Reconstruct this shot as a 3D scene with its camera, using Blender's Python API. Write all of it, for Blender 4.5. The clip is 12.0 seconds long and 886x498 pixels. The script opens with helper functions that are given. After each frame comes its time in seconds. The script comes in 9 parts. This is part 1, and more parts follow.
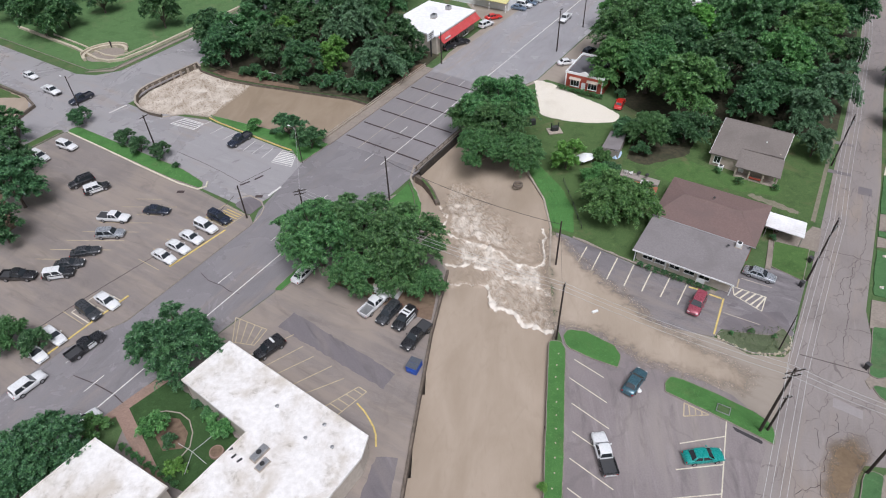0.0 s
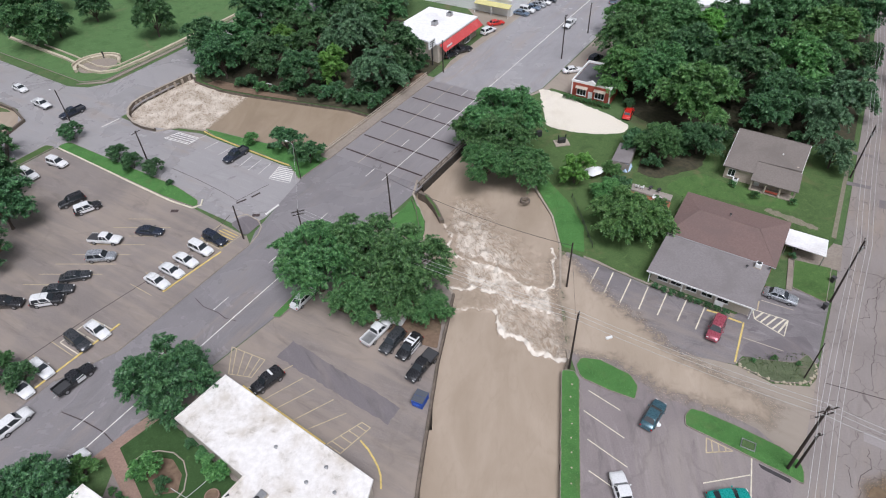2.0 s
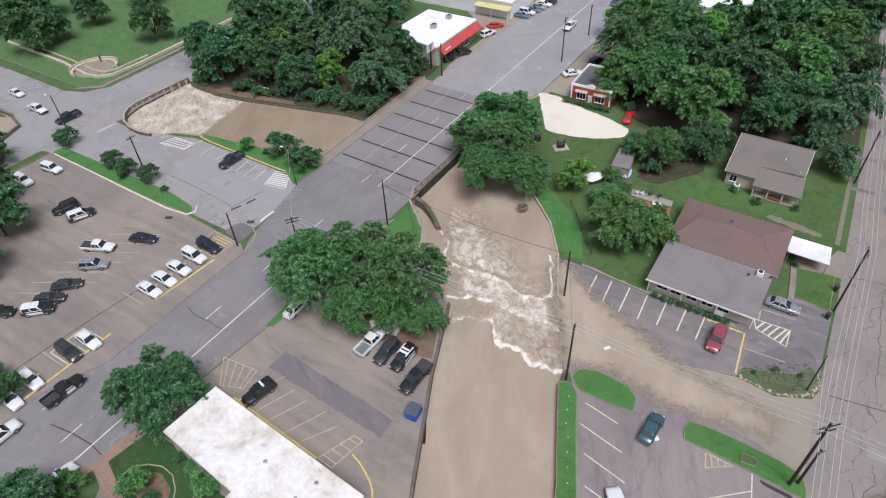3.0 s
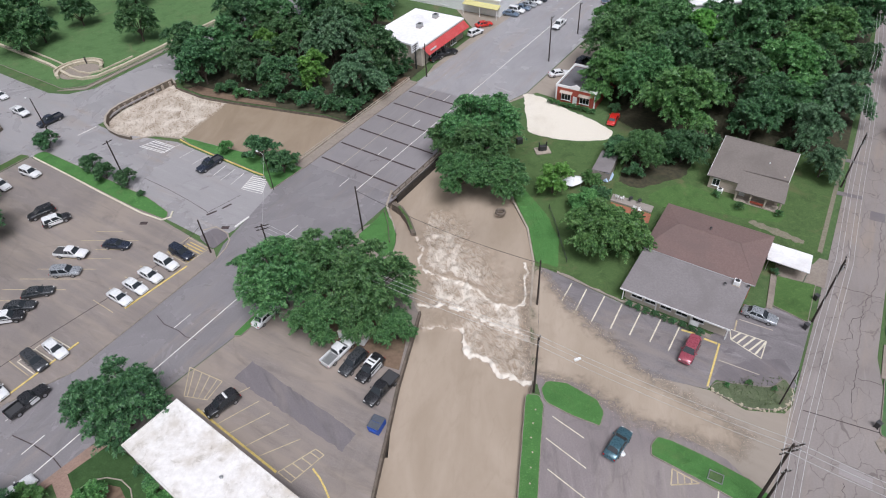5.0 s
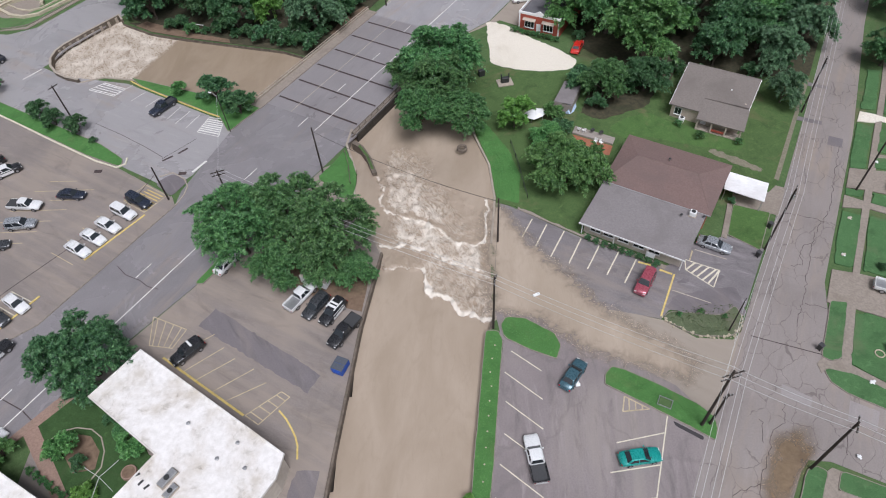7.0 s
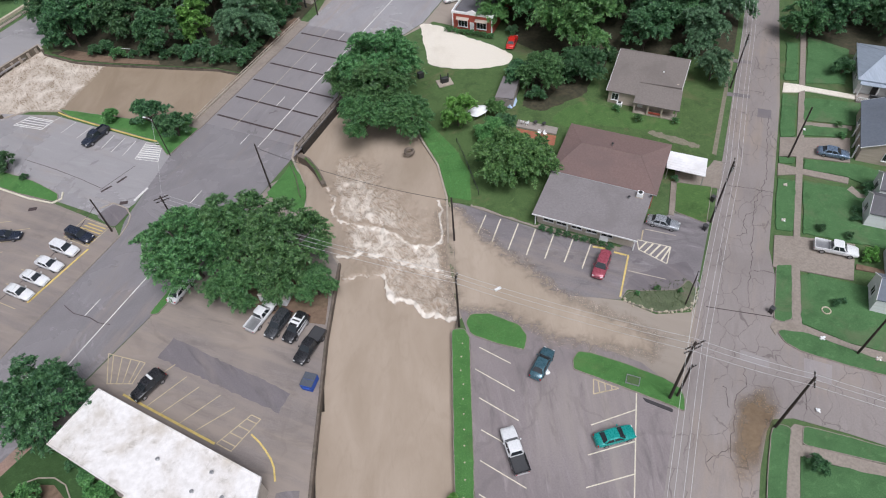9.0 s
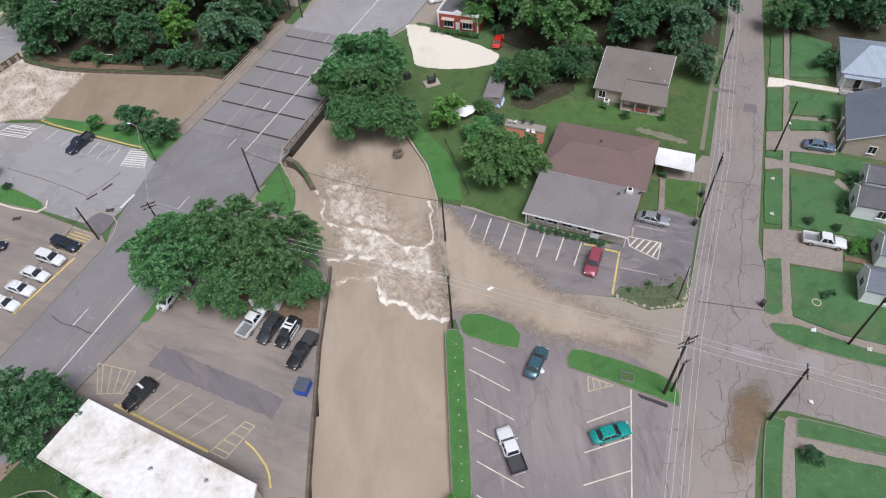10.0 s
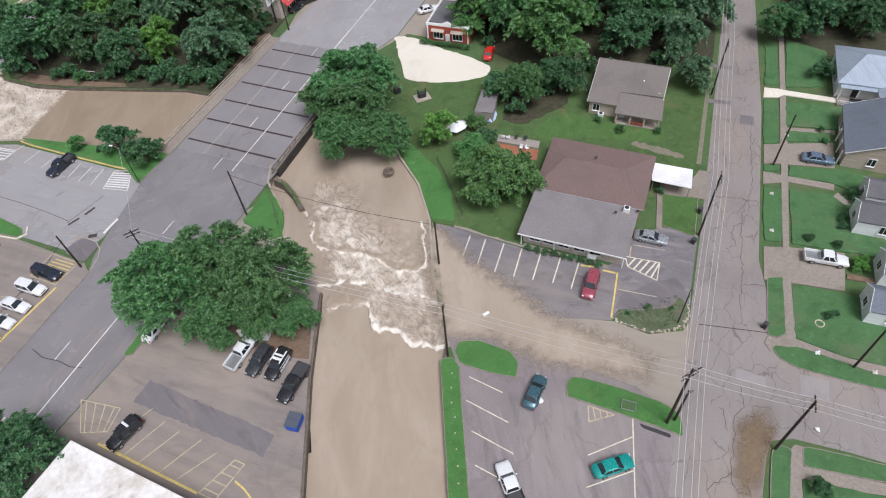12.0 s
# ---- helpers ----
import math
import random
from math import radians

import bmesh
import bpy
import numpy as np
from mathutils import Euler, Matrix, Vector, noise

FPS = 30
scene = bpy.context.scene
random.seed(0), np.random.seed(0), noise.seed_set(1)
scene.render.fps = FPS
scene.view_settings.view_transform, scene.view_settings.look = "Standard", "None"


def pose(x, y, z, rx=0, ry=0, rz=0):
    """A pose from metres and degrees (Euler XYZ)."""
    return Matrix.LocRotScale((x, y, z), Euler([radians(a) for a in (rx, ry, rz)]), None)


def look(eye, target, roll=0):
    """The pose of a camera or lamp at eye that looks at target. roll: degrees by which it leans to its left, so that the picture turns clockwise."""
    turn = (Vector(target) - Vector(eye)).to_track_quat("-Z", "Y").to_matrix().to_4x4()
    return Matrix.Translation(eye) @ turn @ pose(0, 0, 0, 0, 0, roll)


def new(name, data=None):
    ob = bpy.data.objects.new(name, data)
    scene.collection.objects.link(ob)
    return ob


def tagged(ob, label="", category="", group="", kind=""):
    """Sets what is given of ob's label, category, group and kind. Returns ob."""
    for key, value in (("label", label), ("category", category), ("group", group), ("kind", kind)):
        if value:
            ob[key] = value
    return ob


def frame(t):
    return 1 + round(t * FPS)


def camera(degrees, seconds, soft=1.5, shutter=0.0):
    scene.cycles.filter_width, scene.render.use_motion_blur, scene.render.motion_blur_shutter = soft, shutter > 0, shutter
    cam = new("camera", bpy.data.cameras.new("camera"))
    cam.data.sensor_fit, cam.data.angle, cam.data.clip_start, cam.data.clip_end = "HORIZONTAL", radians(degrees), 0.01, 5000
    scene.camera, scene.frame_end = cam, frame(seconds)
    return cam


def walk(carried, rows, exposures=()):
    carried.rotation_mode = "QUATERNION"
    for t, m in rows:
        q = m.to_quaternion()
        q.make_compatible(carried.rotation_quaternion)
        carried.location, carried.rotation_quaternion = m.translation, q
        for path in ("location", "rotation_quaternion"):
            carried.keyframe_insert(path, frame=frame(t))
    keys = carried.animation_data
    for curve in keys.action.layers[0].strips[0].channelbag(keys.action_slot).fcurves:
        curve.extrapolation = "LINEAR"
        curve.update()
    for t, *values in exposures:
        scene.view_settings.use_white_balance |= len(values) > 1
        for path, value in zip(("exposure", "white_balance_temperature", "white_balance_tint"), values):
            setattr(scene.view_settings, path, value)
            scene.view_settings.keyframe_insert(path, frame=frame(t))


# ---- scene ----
cam = camera(71.1, 12.0, 1.08)
PATH = [
    (0, (1.01, 0.252, 70.536), (0.944, 1.732, 69.192), -2.0),
    (0.5, (0.298, 1.879, 70.638), (0.24, 3.356, 69.291), -2.0),
    (1, (0.067, 3.319, 70.502), (0.009, 4.798, 69.156), -2.1),
    (1.5, (-0.032, 4.682, 70.382), (-0.094, 6.162, 69.038), -2.3),
    (2, (0.053, 5.926, 70.24), (-0.013, 7.405, 68.895), -2.5),
    (2.5, (0.516, 6.995, 70.176), (0.444, 8.473, 68.831), -2.7),
    (3, (1.386, 7.893, 70.092), (1.306, 9.372, 68.748), -2.9),
    (5, (7.12, 10.6, 70.331), (7.011, 12.066, 68.974), -3.7),
    (5.5, (8.596, 11.162, 70.682), (8.483, 12.569, 69.265), -3.9),
    (6, (9.852, 11.55, 70.931), (9.735, 12.895, 69.455), -4.1),
    (6.5, (10.672, 11.801, 71.066), (10.565, 13.101, 69.551), -4.2),
    (7, (10.51, 11.786, 71.368), (10.451, 13.087, 69.85), -4.5),
    (7.5, (10.353, 11.675, 71.514), (10.34, 12.977, 69.995), -4.7),
    (9.5, (9.791, 11.754, 71.279), (9.901, 13.048, 69.759), -5.4),
    (10, (9.659, 11.952, 71.196), (9.783, 13.245, 69.675), -5.4),
    (10.5, (9.681, 12.438, 71.139), (9.816, 13.731, 69.619), -5.5),
    (11, (9.784, 13.319, 70.975), (9.924, 14.614, 69.457), -5.5),
    (11.5, (9.911, 14.761, 71.322), (10.057, 16.05, 69.8), -5.5),
    (12, (10.352, 16.218, 71.628), (10.498, 17.505, 70.103), -5.6),
]
EXPOSURES = [(0, 0.14, 5890, 14), (3, 0.17, 5890, 14), (5, 0.18, 5890, 14), (7.5, 0.08, 5890, 14), (10, 0.16, 5890, 14), (12, 0.21, 5890, 14)]
walk(cam, [(t, look(eye, target, roll)) for t, eye, target, roll in PATH], EXPOSURES)

# light levels
SKY, SUN = 0.061, 2.6

# ---- world and sun: an even overcast sky ----
world = bpy.data.worlds.new("overcast_sky")
scene.world = world
world.use_nodes = True
wn = world.node_tree
for n in list(wn.nodes):
    wn.nodes.remove(n)
w_out = wn.nodes.new("ShaderNodeOutputWorld")
w_bg = wn.nodes.new("ShaderNodeBackground")
w_sky = wn.nodes.new("ShaderNodeTexSky")
w_sky.sky_type = "NISHITA"
w_sky.sun_disc = False
w_sky.sun_elevation = radians(62)
w_sky.sun_rotation = radians(200)
w_sky.air_density, w_sky.dust_density, w_sky.ozone_density = 1.0, 6.0, 1.0
w_hsv = wn.nodes.new("ShaderNodeHueSaturation")
w_hsv.inputs["Saturation"].default_value = 0.25
w_hsv.inputs["Value"].default_value = 1.0
wn.links.new(w_sky.outputs[0], w_hsv.inputs["Color"])
wn.links.new(w_hsv.outputs[0], w_bg.inputs["Color"])
w_bg.inputs["Strength"].default_value = SKY
wn.links.new(w_bg.outputs[0], w_out.inputs["Surface"])
sun_data = bpy.data.lights.new("sun", "SUN")
sun_data.energy, sun_data.angle, sun_data.color = SUN, radians(28), (1.0, 0.97, 0.94)
sun = new("sun", sun_data)
sun.matrix_world = look((20, -40, 80), (0, 0, 0))


# ---- materials ----
def node(nt, kind, **ins):
    nd = nt.nodes.new(kind)
    for k, v in ins.items():
        put(nt, nd.inputs[k.replace("_", " ")], v)
    return nd


def put(nt, socket, v):
    if isinstance(v, bpy.types.NodeSocket):
        nt.links.new(v, socket)
    elif isinstance(v, tuple) and len(v) == 3 and socket.type == "RGBA":
        socket.default_value = (*v, 1)
    else:
        socket.default_value = v


def place(nt, stretch=(1, 1, 1), turn=0.0):
    co = nt.nodes.new("ShaderNodeTexCoord").outputs["Object"]
    if turn:
        co = node(nt, "ShaderNodeMapping", Vector=co, Rotation=(0, 0, radians(-turn))).outputs[0]
    return node(nt, "ShaderNodeMapping", Vector=co, Scale=stretch).outputs[0]


def noise_of(nt, scale, detail=4.0, rough=0.55, vec=None, warp=0.0):
    nd = node(nt, "ShaderNodeTexNoise", Scale=scale, Detail=detail, Roughness=rough, Distortion=warp, Vector=vec or place(nt))
    return nd.outputs["Fac"]


def step(nt, fac, lo, hi):
    nd = node(nt, "ShaderNodeMapRange", Value=fac)
    nd.inputs["From Min"].default_value, nd.inputs["From Max"].default_value = lo, hi
    nd.interpolation_type = "SMOOTHSTEP"
    return nd.outputs[0]


def mixed(nt, fac, a, b, blend="MIX"):
    nd = nt.nodes.new("ShaderNodeMix")
    nd.data_type, nd.blend_type = "RGBA", blend
    put(nt, nd.inputs[0], fac), put(nt, nd.inputs[6], a), put(nt, nd.inputs[7], b)
    return nd.outputs[2]


def calc(nt, op, a, b=0.0):
    nd = nt.nodes.new("ShaderNodeMath")
    nd.operation = op
    put(nt, nd.inputs[0], a), put(nt, nd.inputs[1], b)
    return nd.outputs[0]


def start(name):
    m = bpy.data.materials.new(name)
    m.use_nodes = True
    nt = m.node_tree
    return m, nt, nt.nodes["Principled BSDF"]


def relief(nt, bsdf, height, strength, distance):
    b = node(nt, "ShaderNodeBump", Height=height, Strength=strength, Distance=distance)
    nt.links.new(b.outputs[0], bsdf.inputs["Normal"])


def grained(name, c1, c2, c3=None, fine=3.0, big=0.15, rough=0.7, bump=0.3, dist=0.02, stretch=(1, 1, 1), metal=0.0, coat=0.0, spec=0.5, dirt=0.5):
    """A surface with grain between c1 and c2, and stains of c3 at a larger scale."""
    m, nt, b = start(name)
    v = place(nt, stretch)
    g = noise_of(nt, fine, 6, 0.65, v)
    col = mixed(nt, step(nt, g, 0.3, 0.7), c1, c2)
    if c3:
        s = noise_of(nt, big, 5, 0.62, v, 0.4)
        col = mixed(nt, calc(nt, "MULTIPLY", step(nt, s, 0.48, 0.72), dirt), col, c3)
    put(nt, b.inputs["Base Color"], col)
    put(nt, b.inputs["Roughness"], calc(nt, "ADD", calc(nt, "MULTIPLY", g, 0.2), rough - 0.1))
    b.inputs["Metallic"].default_value, b.inputs["Coat Weight"].default_value = metal, coat
    b.inputs["Specular IOR Level"].default_value = spec
    relief(nt, b, g, bump, dist)
    return m


def plain(name, col, rough=0.5, metal=0.0, coat=0.0, spec=0.5, vary=0.12, fine=6.0):
    dark = tuple(c * (1 - vary) for c in col)
    lite = tuple(min(1, c * (1 + vary)) for c in col)
    return grained(name, dark, lite, None, fine=fine, rough=rough, bump=0.05, dist=0.005, metal=metal, coat=coat, spec=spec)


MUD = (0.345, 0.275, 0.215)


def paving(name, base, lite, mud=0.5, crack=0.0, seam=(0.07, 0.06, 0.055), cell=0.22, turn=0.0, rough=0.5, silt=MUD, sheen=0.3, wear=1.0):
    """Wet paving with a film of silt that the flood left, tyre-worn streaks along it, and sealed cracks."""
    m, nt, b = start(name)
    v = place(nt)
    g = noise_of(nt, 5.0, 8, 0.7, v)
    col = mixed(nt, step(nt, g, 0.16, 0.86), base, lite)
    blot = noise_of(nt, 0.09, 6, 0.6, v, 0.6)
    col = mixed(nt, calc(nt, "MULTIPLY", step(nt, blot, 0.42, 0.7), 0.34), col, tuple(c * 0.72 for c in base))
    streak = noise_of(nt, 0.5, 5, 0.6, place(nt, (1.0, 0.07, 1), turn), 0.2)
    silted = calc(nt, "MULTIPLY", step(nt, calc(nt, "ADD", calc(nt, "MULTIPLY", streak, 0.5), calc(nt, "MULTIPLY", noise_of(nt, 0.05, 5, 0.6, v, 0.8), 0.5)), 0.62 - 0.3 * mud, 0.86 - 0.34 * mud), min(1.0, 0.35 + 0.7 * mud))
    col = mixed(nt, silted, col, silt)
    grime = noise_of(nt, 0.5, 7, 0.68, place(nt, (1.0, 0.22, 1), turn), 0.7)
    col = mixed(nt, calc(nt, "MULTIPLY", step(nt, grime, 0.5, 0.78), 0.36 * wear), col, tuple(c * 0.62 for c in base))
    pale = noise_of(nt, 1.0, 6, 0.68, place(nt, (1.0, 0.17, 1), turn + 6), 0.7)
    col = mixed(nt, calc(nt, "MULTIPLY", step(nt, pale, 0.52, 0.76), 0.24 * wear), col, tuple(min(1, c * 1.35) for c in lite))
    if crack:
        wob = node(nt, "ShaderNodeTexNoise", Scale=0.35, Detail=4.0, Vector=v)
        vv = node(nt, "ShaderNodeVectorMath")
        vv.operation = "MULTIPLY_ADD"
        put(nt, vv.inputs[0], wob.outputs["Color"])
        vv.inputs[1].default_value = (2.6, 2.6, 0)
        put(nt, vv.inputs[2], place(nt, (1, 0.62, 1), turn))
        vo = node(nt, "ShaderNodeTexVoronoi", Vector=vv.outputs[0], Scale=cell)
        vo.feature = "DISTANCE_TO_EDGE"
        line = calc(nt, "SUBTRACT", 1.0, step(nt, vo.outputs["Distance"], 0.006, 0.02))
        line = calc(nt, "MULTIPLY", line, step(nt, noise_of(nt, 0.11, 3, 0.5, v), 0.40, 0.52))
        col = mixed(nt, calc(nt, "MULTIPLY", line, crack), col, seam)
    put(nt, b.inputs["Base Color"], col)
    put(nt, b.inputs["Roughness"], calc(nt, "SUBTRACT", rough + 0.12, calc(nt, "MULTIPLY", blot, sheen)))
    relief(nt, b, g, 0.25, 0.01)
    return m


M = {}
M["road"] = paving("wet_road", (0.205, 0.190, 0.192), (0.275, 0.256, 0.257), 0.36, 0.12, (0.10, 0.09, 0.09), 0.07, -30, rough=0.27, sheen=0.25)
M["deck"] = paving("bridge_deck", (0.225, 0.207, 0.207), (0.295, 0.273, 0.272), 0.3, 0.0, turn=-30, rough=0.32, sheen=0.25)
# far stretch of road: low-angle sky reflection put into paler asphalt colours
M["road_far"] = paving("sky_sheen_road", (0.30, 0.285, 0.288), (0.385, 0.37, 0.372), 0.4, 0.0, turn=-30, rough=0.28, sheen=0.3)
M["repair"] = paving("repaired_road", (0.285, 0.255, 0.245), (0.365, 0.33, 0.318), 0.3, turn=-29)
M["street"] = paving("wet_street", (0.288, 0.273, 0.271), (0.378, 0.359, 0.356), 0.42, 0.1, (0.11, 0.1, 0.1), 0.06, 60, rough=0.36, sheen=0.4)
M["old_road"] = paving("cracked_road", (0.24, 0.208, 0.192), (0.322, 0.284, 0.262), 0.5, 0.6, (0.11, 0.09, 0.083), 0.42, -29)
M["lot_mud"] = paving("silted_lot", (0.210, 0.182, 0.166), (0.288, 0.249, 0.225), 0.75, 0.12, (0.11, 0.09, 0.08), 0.08, 60, silt=(0.322, 0.268, 0.222), wear=1.6, rough=0.34, sheen=0.25)
M["lot_dark"] = paving("worn_lot", (0.208, 0.178, 0.174), (0.290, 0.250, 0.243), 0.5, 0.15, (0.08, 0.07, 0.07), 0.1, -6, silt=(0.335, 0.29, 0.252), wear=2.2)
# near-black glossy strip colour, for the shadow along a kerb
M["puddle"] = paving("kerb_shadow_strip", (0.05, 0.048, 0.05), (0.075, 0.07, 0.07), 0.1, rough=0.2)
M["lot_wet"] = paving("soaked_lot", (0.15, 0.136, 0.140), (0.285, 0.258, 0.256), 0.45, 0.2, (0.06, 0.055, 0.055), 0.12, 58, rough=0.4, silt=(0.31, 0.262, 0.222), wear=2.2)
M["patch"] = paving("dark_patch", (0.15, 0.132, 0.137), (0.215, 0.192, 0.196), 0.48, turn=30, silt=(0.28, 0.238, 0.205), wear=1.8)
M["crossing"] = paving("flooded_street", (0.27, 0.23, 0.188), (0.335, 0.285, 0.236), 0.9, 0.08, (0.12, 0.1, 0.09), 0.1, 60, silt=(0.335, 0.285, 0.232))
M["gravel"] = grained("pale_gravel", (0.64, 0.58, 0.48), (0.80, 0.74, 0.63), (0.54, 0.47, 0.37), fine=4.0, big=0.12, rough=0.9, bump=0.5)
M["concrete"] = grained("concrete", (0.33, 0.28, 0.225), (0.43, 0.37, 0.30), (0.20, 0.165, 0.13), fine=2.5, big=0.3, rough=0.8)
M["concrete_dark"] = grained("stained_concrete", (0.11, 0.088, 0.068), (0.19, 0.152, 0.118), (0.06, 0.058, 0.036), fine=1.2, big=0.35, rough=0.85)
M["walk"] = grained("pavement", (0.235, 0.198, 0.162), (0.315, 0.268, 0.222), (0.19, 0.155, 0.122), fine=3, big=0.25, rough=0.8)
M["brick_walk"] = grained("brick_pavement", (0.25, 0.16, 0.12), (0.34, 0.23, 0.18), (0.2, 0.15, 0.11), fine=5, big=0.4, rough=0.8)
M["earth"] = grained("bare_earth", (0.14, 0.092, 0.06), (0.22, 0.15, 0.10), (0.09, 0.075, 0.04), fine=1.5, big=0.2, rough=0.95, bump=0.6, dist=0.08)
# leaf litter, its browns lowered to deepen the shade between crowns
M["litter"] = grained("shaded_leaf_litter", (0.035, 0.034, 0.018), (0.075, 0.065, 0.036), (0.03, 0.045, 0.015), fine=1.2, big=0.15, rough=0.95, bump=0.6, dist=0.1)


def grass_mat(name, c1, c2, worn):
    m, nt, b = start(name)
    v = place(nt)
    g = noise_of(nt, 7.0, 8, 0.75, v)
    t = noise_of(nt, 0.35, 6, 0.65, v, 0.5)
    col = mixed(nt, step(nt, g, 0.28, 0.72), c1, c2)
    col = mixed(nt, calc(nt, "MULTIPLY", step(nt, t, 0.45, 0.75), 0.55), col, tuple(c * 0.62 for c in c1))
    col = mixed(nt, calc(nt, "MULTIPLY", step(nt, noise_of(nt, 1.3, 6, 0.7, v, 0.8), 0.52, 0.72), 0.5), col, tuple(min(1, c * 1.45) for c in c2))
    col = mixed(nt, calc(nt, "MULTIPLY", step(nt, noise_of(nt, 0.12, 6, 0.7, v, 0.9), 0.52, 0.70), 0.65), col, worn)
    put(nt, b.inputs["Base Color"], col)
    b.inputs["Roughness"].default_value, b.inputs["Specular IOR Level"].default_value = 0.9, 0.15
    relief(nt, b, g, 0.7, 0.08)
    return m


M["grass"] = grass_mat("lawn", (0.058, 0.104, 0.036), (0.104, 0.160, 0.056), (0.165, 0.138, 0.078))
M["grass_bright"] = grass_mat("lush_grass", (0.058, 0.155, 0.043), (0.100, 0.228, 0.064), (0.13, 0.185, 0.07))
M["grass_house"] = grass_mat("house_lawn", (0.058, 0.130, 0.050), (0.098, 0.195, 0.078), (0.13, 0.16, 0.085))
M["grass_mid"] = grass_mat("fresh_lawn", (0.060, 0.122, 0.036), (0.104, 0.182, 0.055), (0.15, 0.16, 0.075))
M["weeds"] = grass_mat("thin_weeds", (0.080, 0.105, 0.055), (0.150, 0.175, 0.100), (0.20, 0.175, 0.135))
M["worn_path"] = grained("worn_path", (0.17, 0.155, 0.105), (0.25, 0.22, 0.16), (0.09, 0.12, 0.06), fine=3, big=0.35, rough=0.9)
M["park_grass"] = grass_mat("park_grass", (0.078, 0.150, 0.054), (0.118, 0.205, 0.078), (0.15, 0.175, 0.085))
# lawn green lowered for the sky that the courtyard buildings cut off
M["grass_shade"] = grass_mat("courtyard_grass_shaded", (0.034, 0.072, 0.024), (0.06, 0.11, 0.038), (0.08, 0.088, 0.045))
M["grass_dull"] = grass_mat("thin_grass", (0.062, 0.115, 0.042), (0.11, 0.165, 0.066), (0.17, 0.135, 0.085))


def leaf_mat(name, dark, mid, lite):
    m, nt, b = start(name)
    isl = nt.nodes.new("ShaderNodeNewGeometry").outputs["Random Per Island"]
    col = mixed(nt, step(nt, isl, 0.0, 0.6), dark, mid)
    col = mixed(nt, step(nt, isl, 0.62, 1.0), col, lite)
    clump = noise_of(nt, 0.8, 4, 0.6, None, 0.5)
    col = mixed(nt, calc(nt, "MULTIPLY", step(nt, clump, 0.46, 0.66), 0.55), col, lite)
    col = mixed(nt, calc(nt, "MULTIPLY", step(nt, noise_of(nt, 0.5, 4, 0.6, None, 0.8), 0.5, 0.7), 0.4), col, dark)
    tone = nt.nodes.new("ShaderNodeObjectInfo").outputs["Random"]
    hs = node(nt, "ShaderNodeHueSaturation", Color=col)
    put(nt, hs.inputs["Hue"], calc(nt, "ADD", 0.49, calc(nt, "MULTIPLY", tone, 0.025)))
    put(nt, hs.inputs["Value"], calc(nt, "ADD", 0.88, calc(nt, "MULTIPLY", tone, 0.26)))
    put(nt, b.inputs["Base Color"], hs.outputs[0])
    b.inputs["Roughness"].default_value, b.inputs["Specular IOR Level"].default_value = 0.42, 0.5
    thin = node(nt, "ShaderNodeBsdfTranslucent", Color=hs.outputs[0])
    blend = node(nt, "ShaderNodeMixShader", Fac=0.3)
    nt.links.new(b.outputs[0], blend.inputs[1]), nt.links.new(thin.outputs[0], blend.inputs[2])
    nt.links.new(blend.outputs[0], nt.nodes["Material Output"].inputs["Surface"])
    return m


M["leaf"] = leaf_mat("leaf_green", (0.028, 0.086, 0.030), (0.100, 0.240, 0.082), (0.225, 0.42, 0.15))
M["leaf_light"] = leaf_mat("leaf_light_green", (0.038, 0.112, 0.034), (0.118, 0.275, 0.078), (0.245, 0.45, 0.145))
M["leaf_mid"] = leaf_mat("leaf_mid_green", (0.030, 0.088, 0.034), (0.092, 0.218, 0.080), (0.20, 0.375, 0.145))
M["leaf_dark"] = leaf_mat("leaf_dark_green", (0.026, 0.078, 0.034), (0.076, 0.186, 0.076), (0.17, 0.325, 0.132))
M["leaf_grey"] = leaf_mat("leaf_grey_green", (0.044, 0.104, 0.052), (0.116, 0.222, 0.108), (0.205, 0.34, 0.175))
M["leaf_bright"] = leaf_mat("leaf_bright_green", (0.08, 0.20, 0.042), (0.165, 0.355, 0.07), (0.265, 0.49, 0.11))
M["bark"] = grained("bark", (0.06, 0.045, 0.035), (0.12, 0.095, 0.075), None, fine=4, rough=0.95, bump=0.8, dist=0.05, stretch=(1, 1, 0.3))
M["pole_wood"] = grained("pole_wood", (0.022, 0.016, 0.013), (0.05, 0.036, 0.028), (0.09, 0.07, 0.055), fine=4, big=1.2, rough=0.85, stretch=(1, 1, 0.1), dirt=0.4)
M["wire"] = plain("wire_metal", (0.60, 0.60, 0.58), 0.5, 0.1)
M["cable"] = plain("black_cable", (0.05, 0.042, 0.04), 0.6)
M["white_paint"] = grained("white_line_paint", (0.62, 0.60, 0.56), (0.78, 0.76, 0.72), (0.36, 0.31, 0.27), fine=2, big=0.8, rough=0.6)
M["faded_paint"] = grained("faded_line_paint", (0.40, 0.35, 0.28), (0.55, 0.49, 0.40), (0.28, 0.235, 0.19), fine=2, big=0.7, rough=0.7, dirt=0.8)
M["yellow_paint"] = grained("yellow_line_paint", (0.60, 0.45, 0.12), (0.74, 0.58, 0.20), (0.42, 0.32, 0.17), fine=2, big=0.8, rough=0.6)
M["faded_yellow"] = grained("faded_yellow_paint", (0.47, 0.385, 0.235), (0.57, 0.48, 0.32), (0.30, 0.25, 0.18), fine=2, big=0.8, rough=0.7, dirt=0.8)
M["kerb_dull"] = grained("silted_kerb", (0.20, 0.172, 0.14), (0.30, 0.262, 0.215), (0.14, 0.125, 0.09), fine=2.5, big=0.5, rough=0.85)
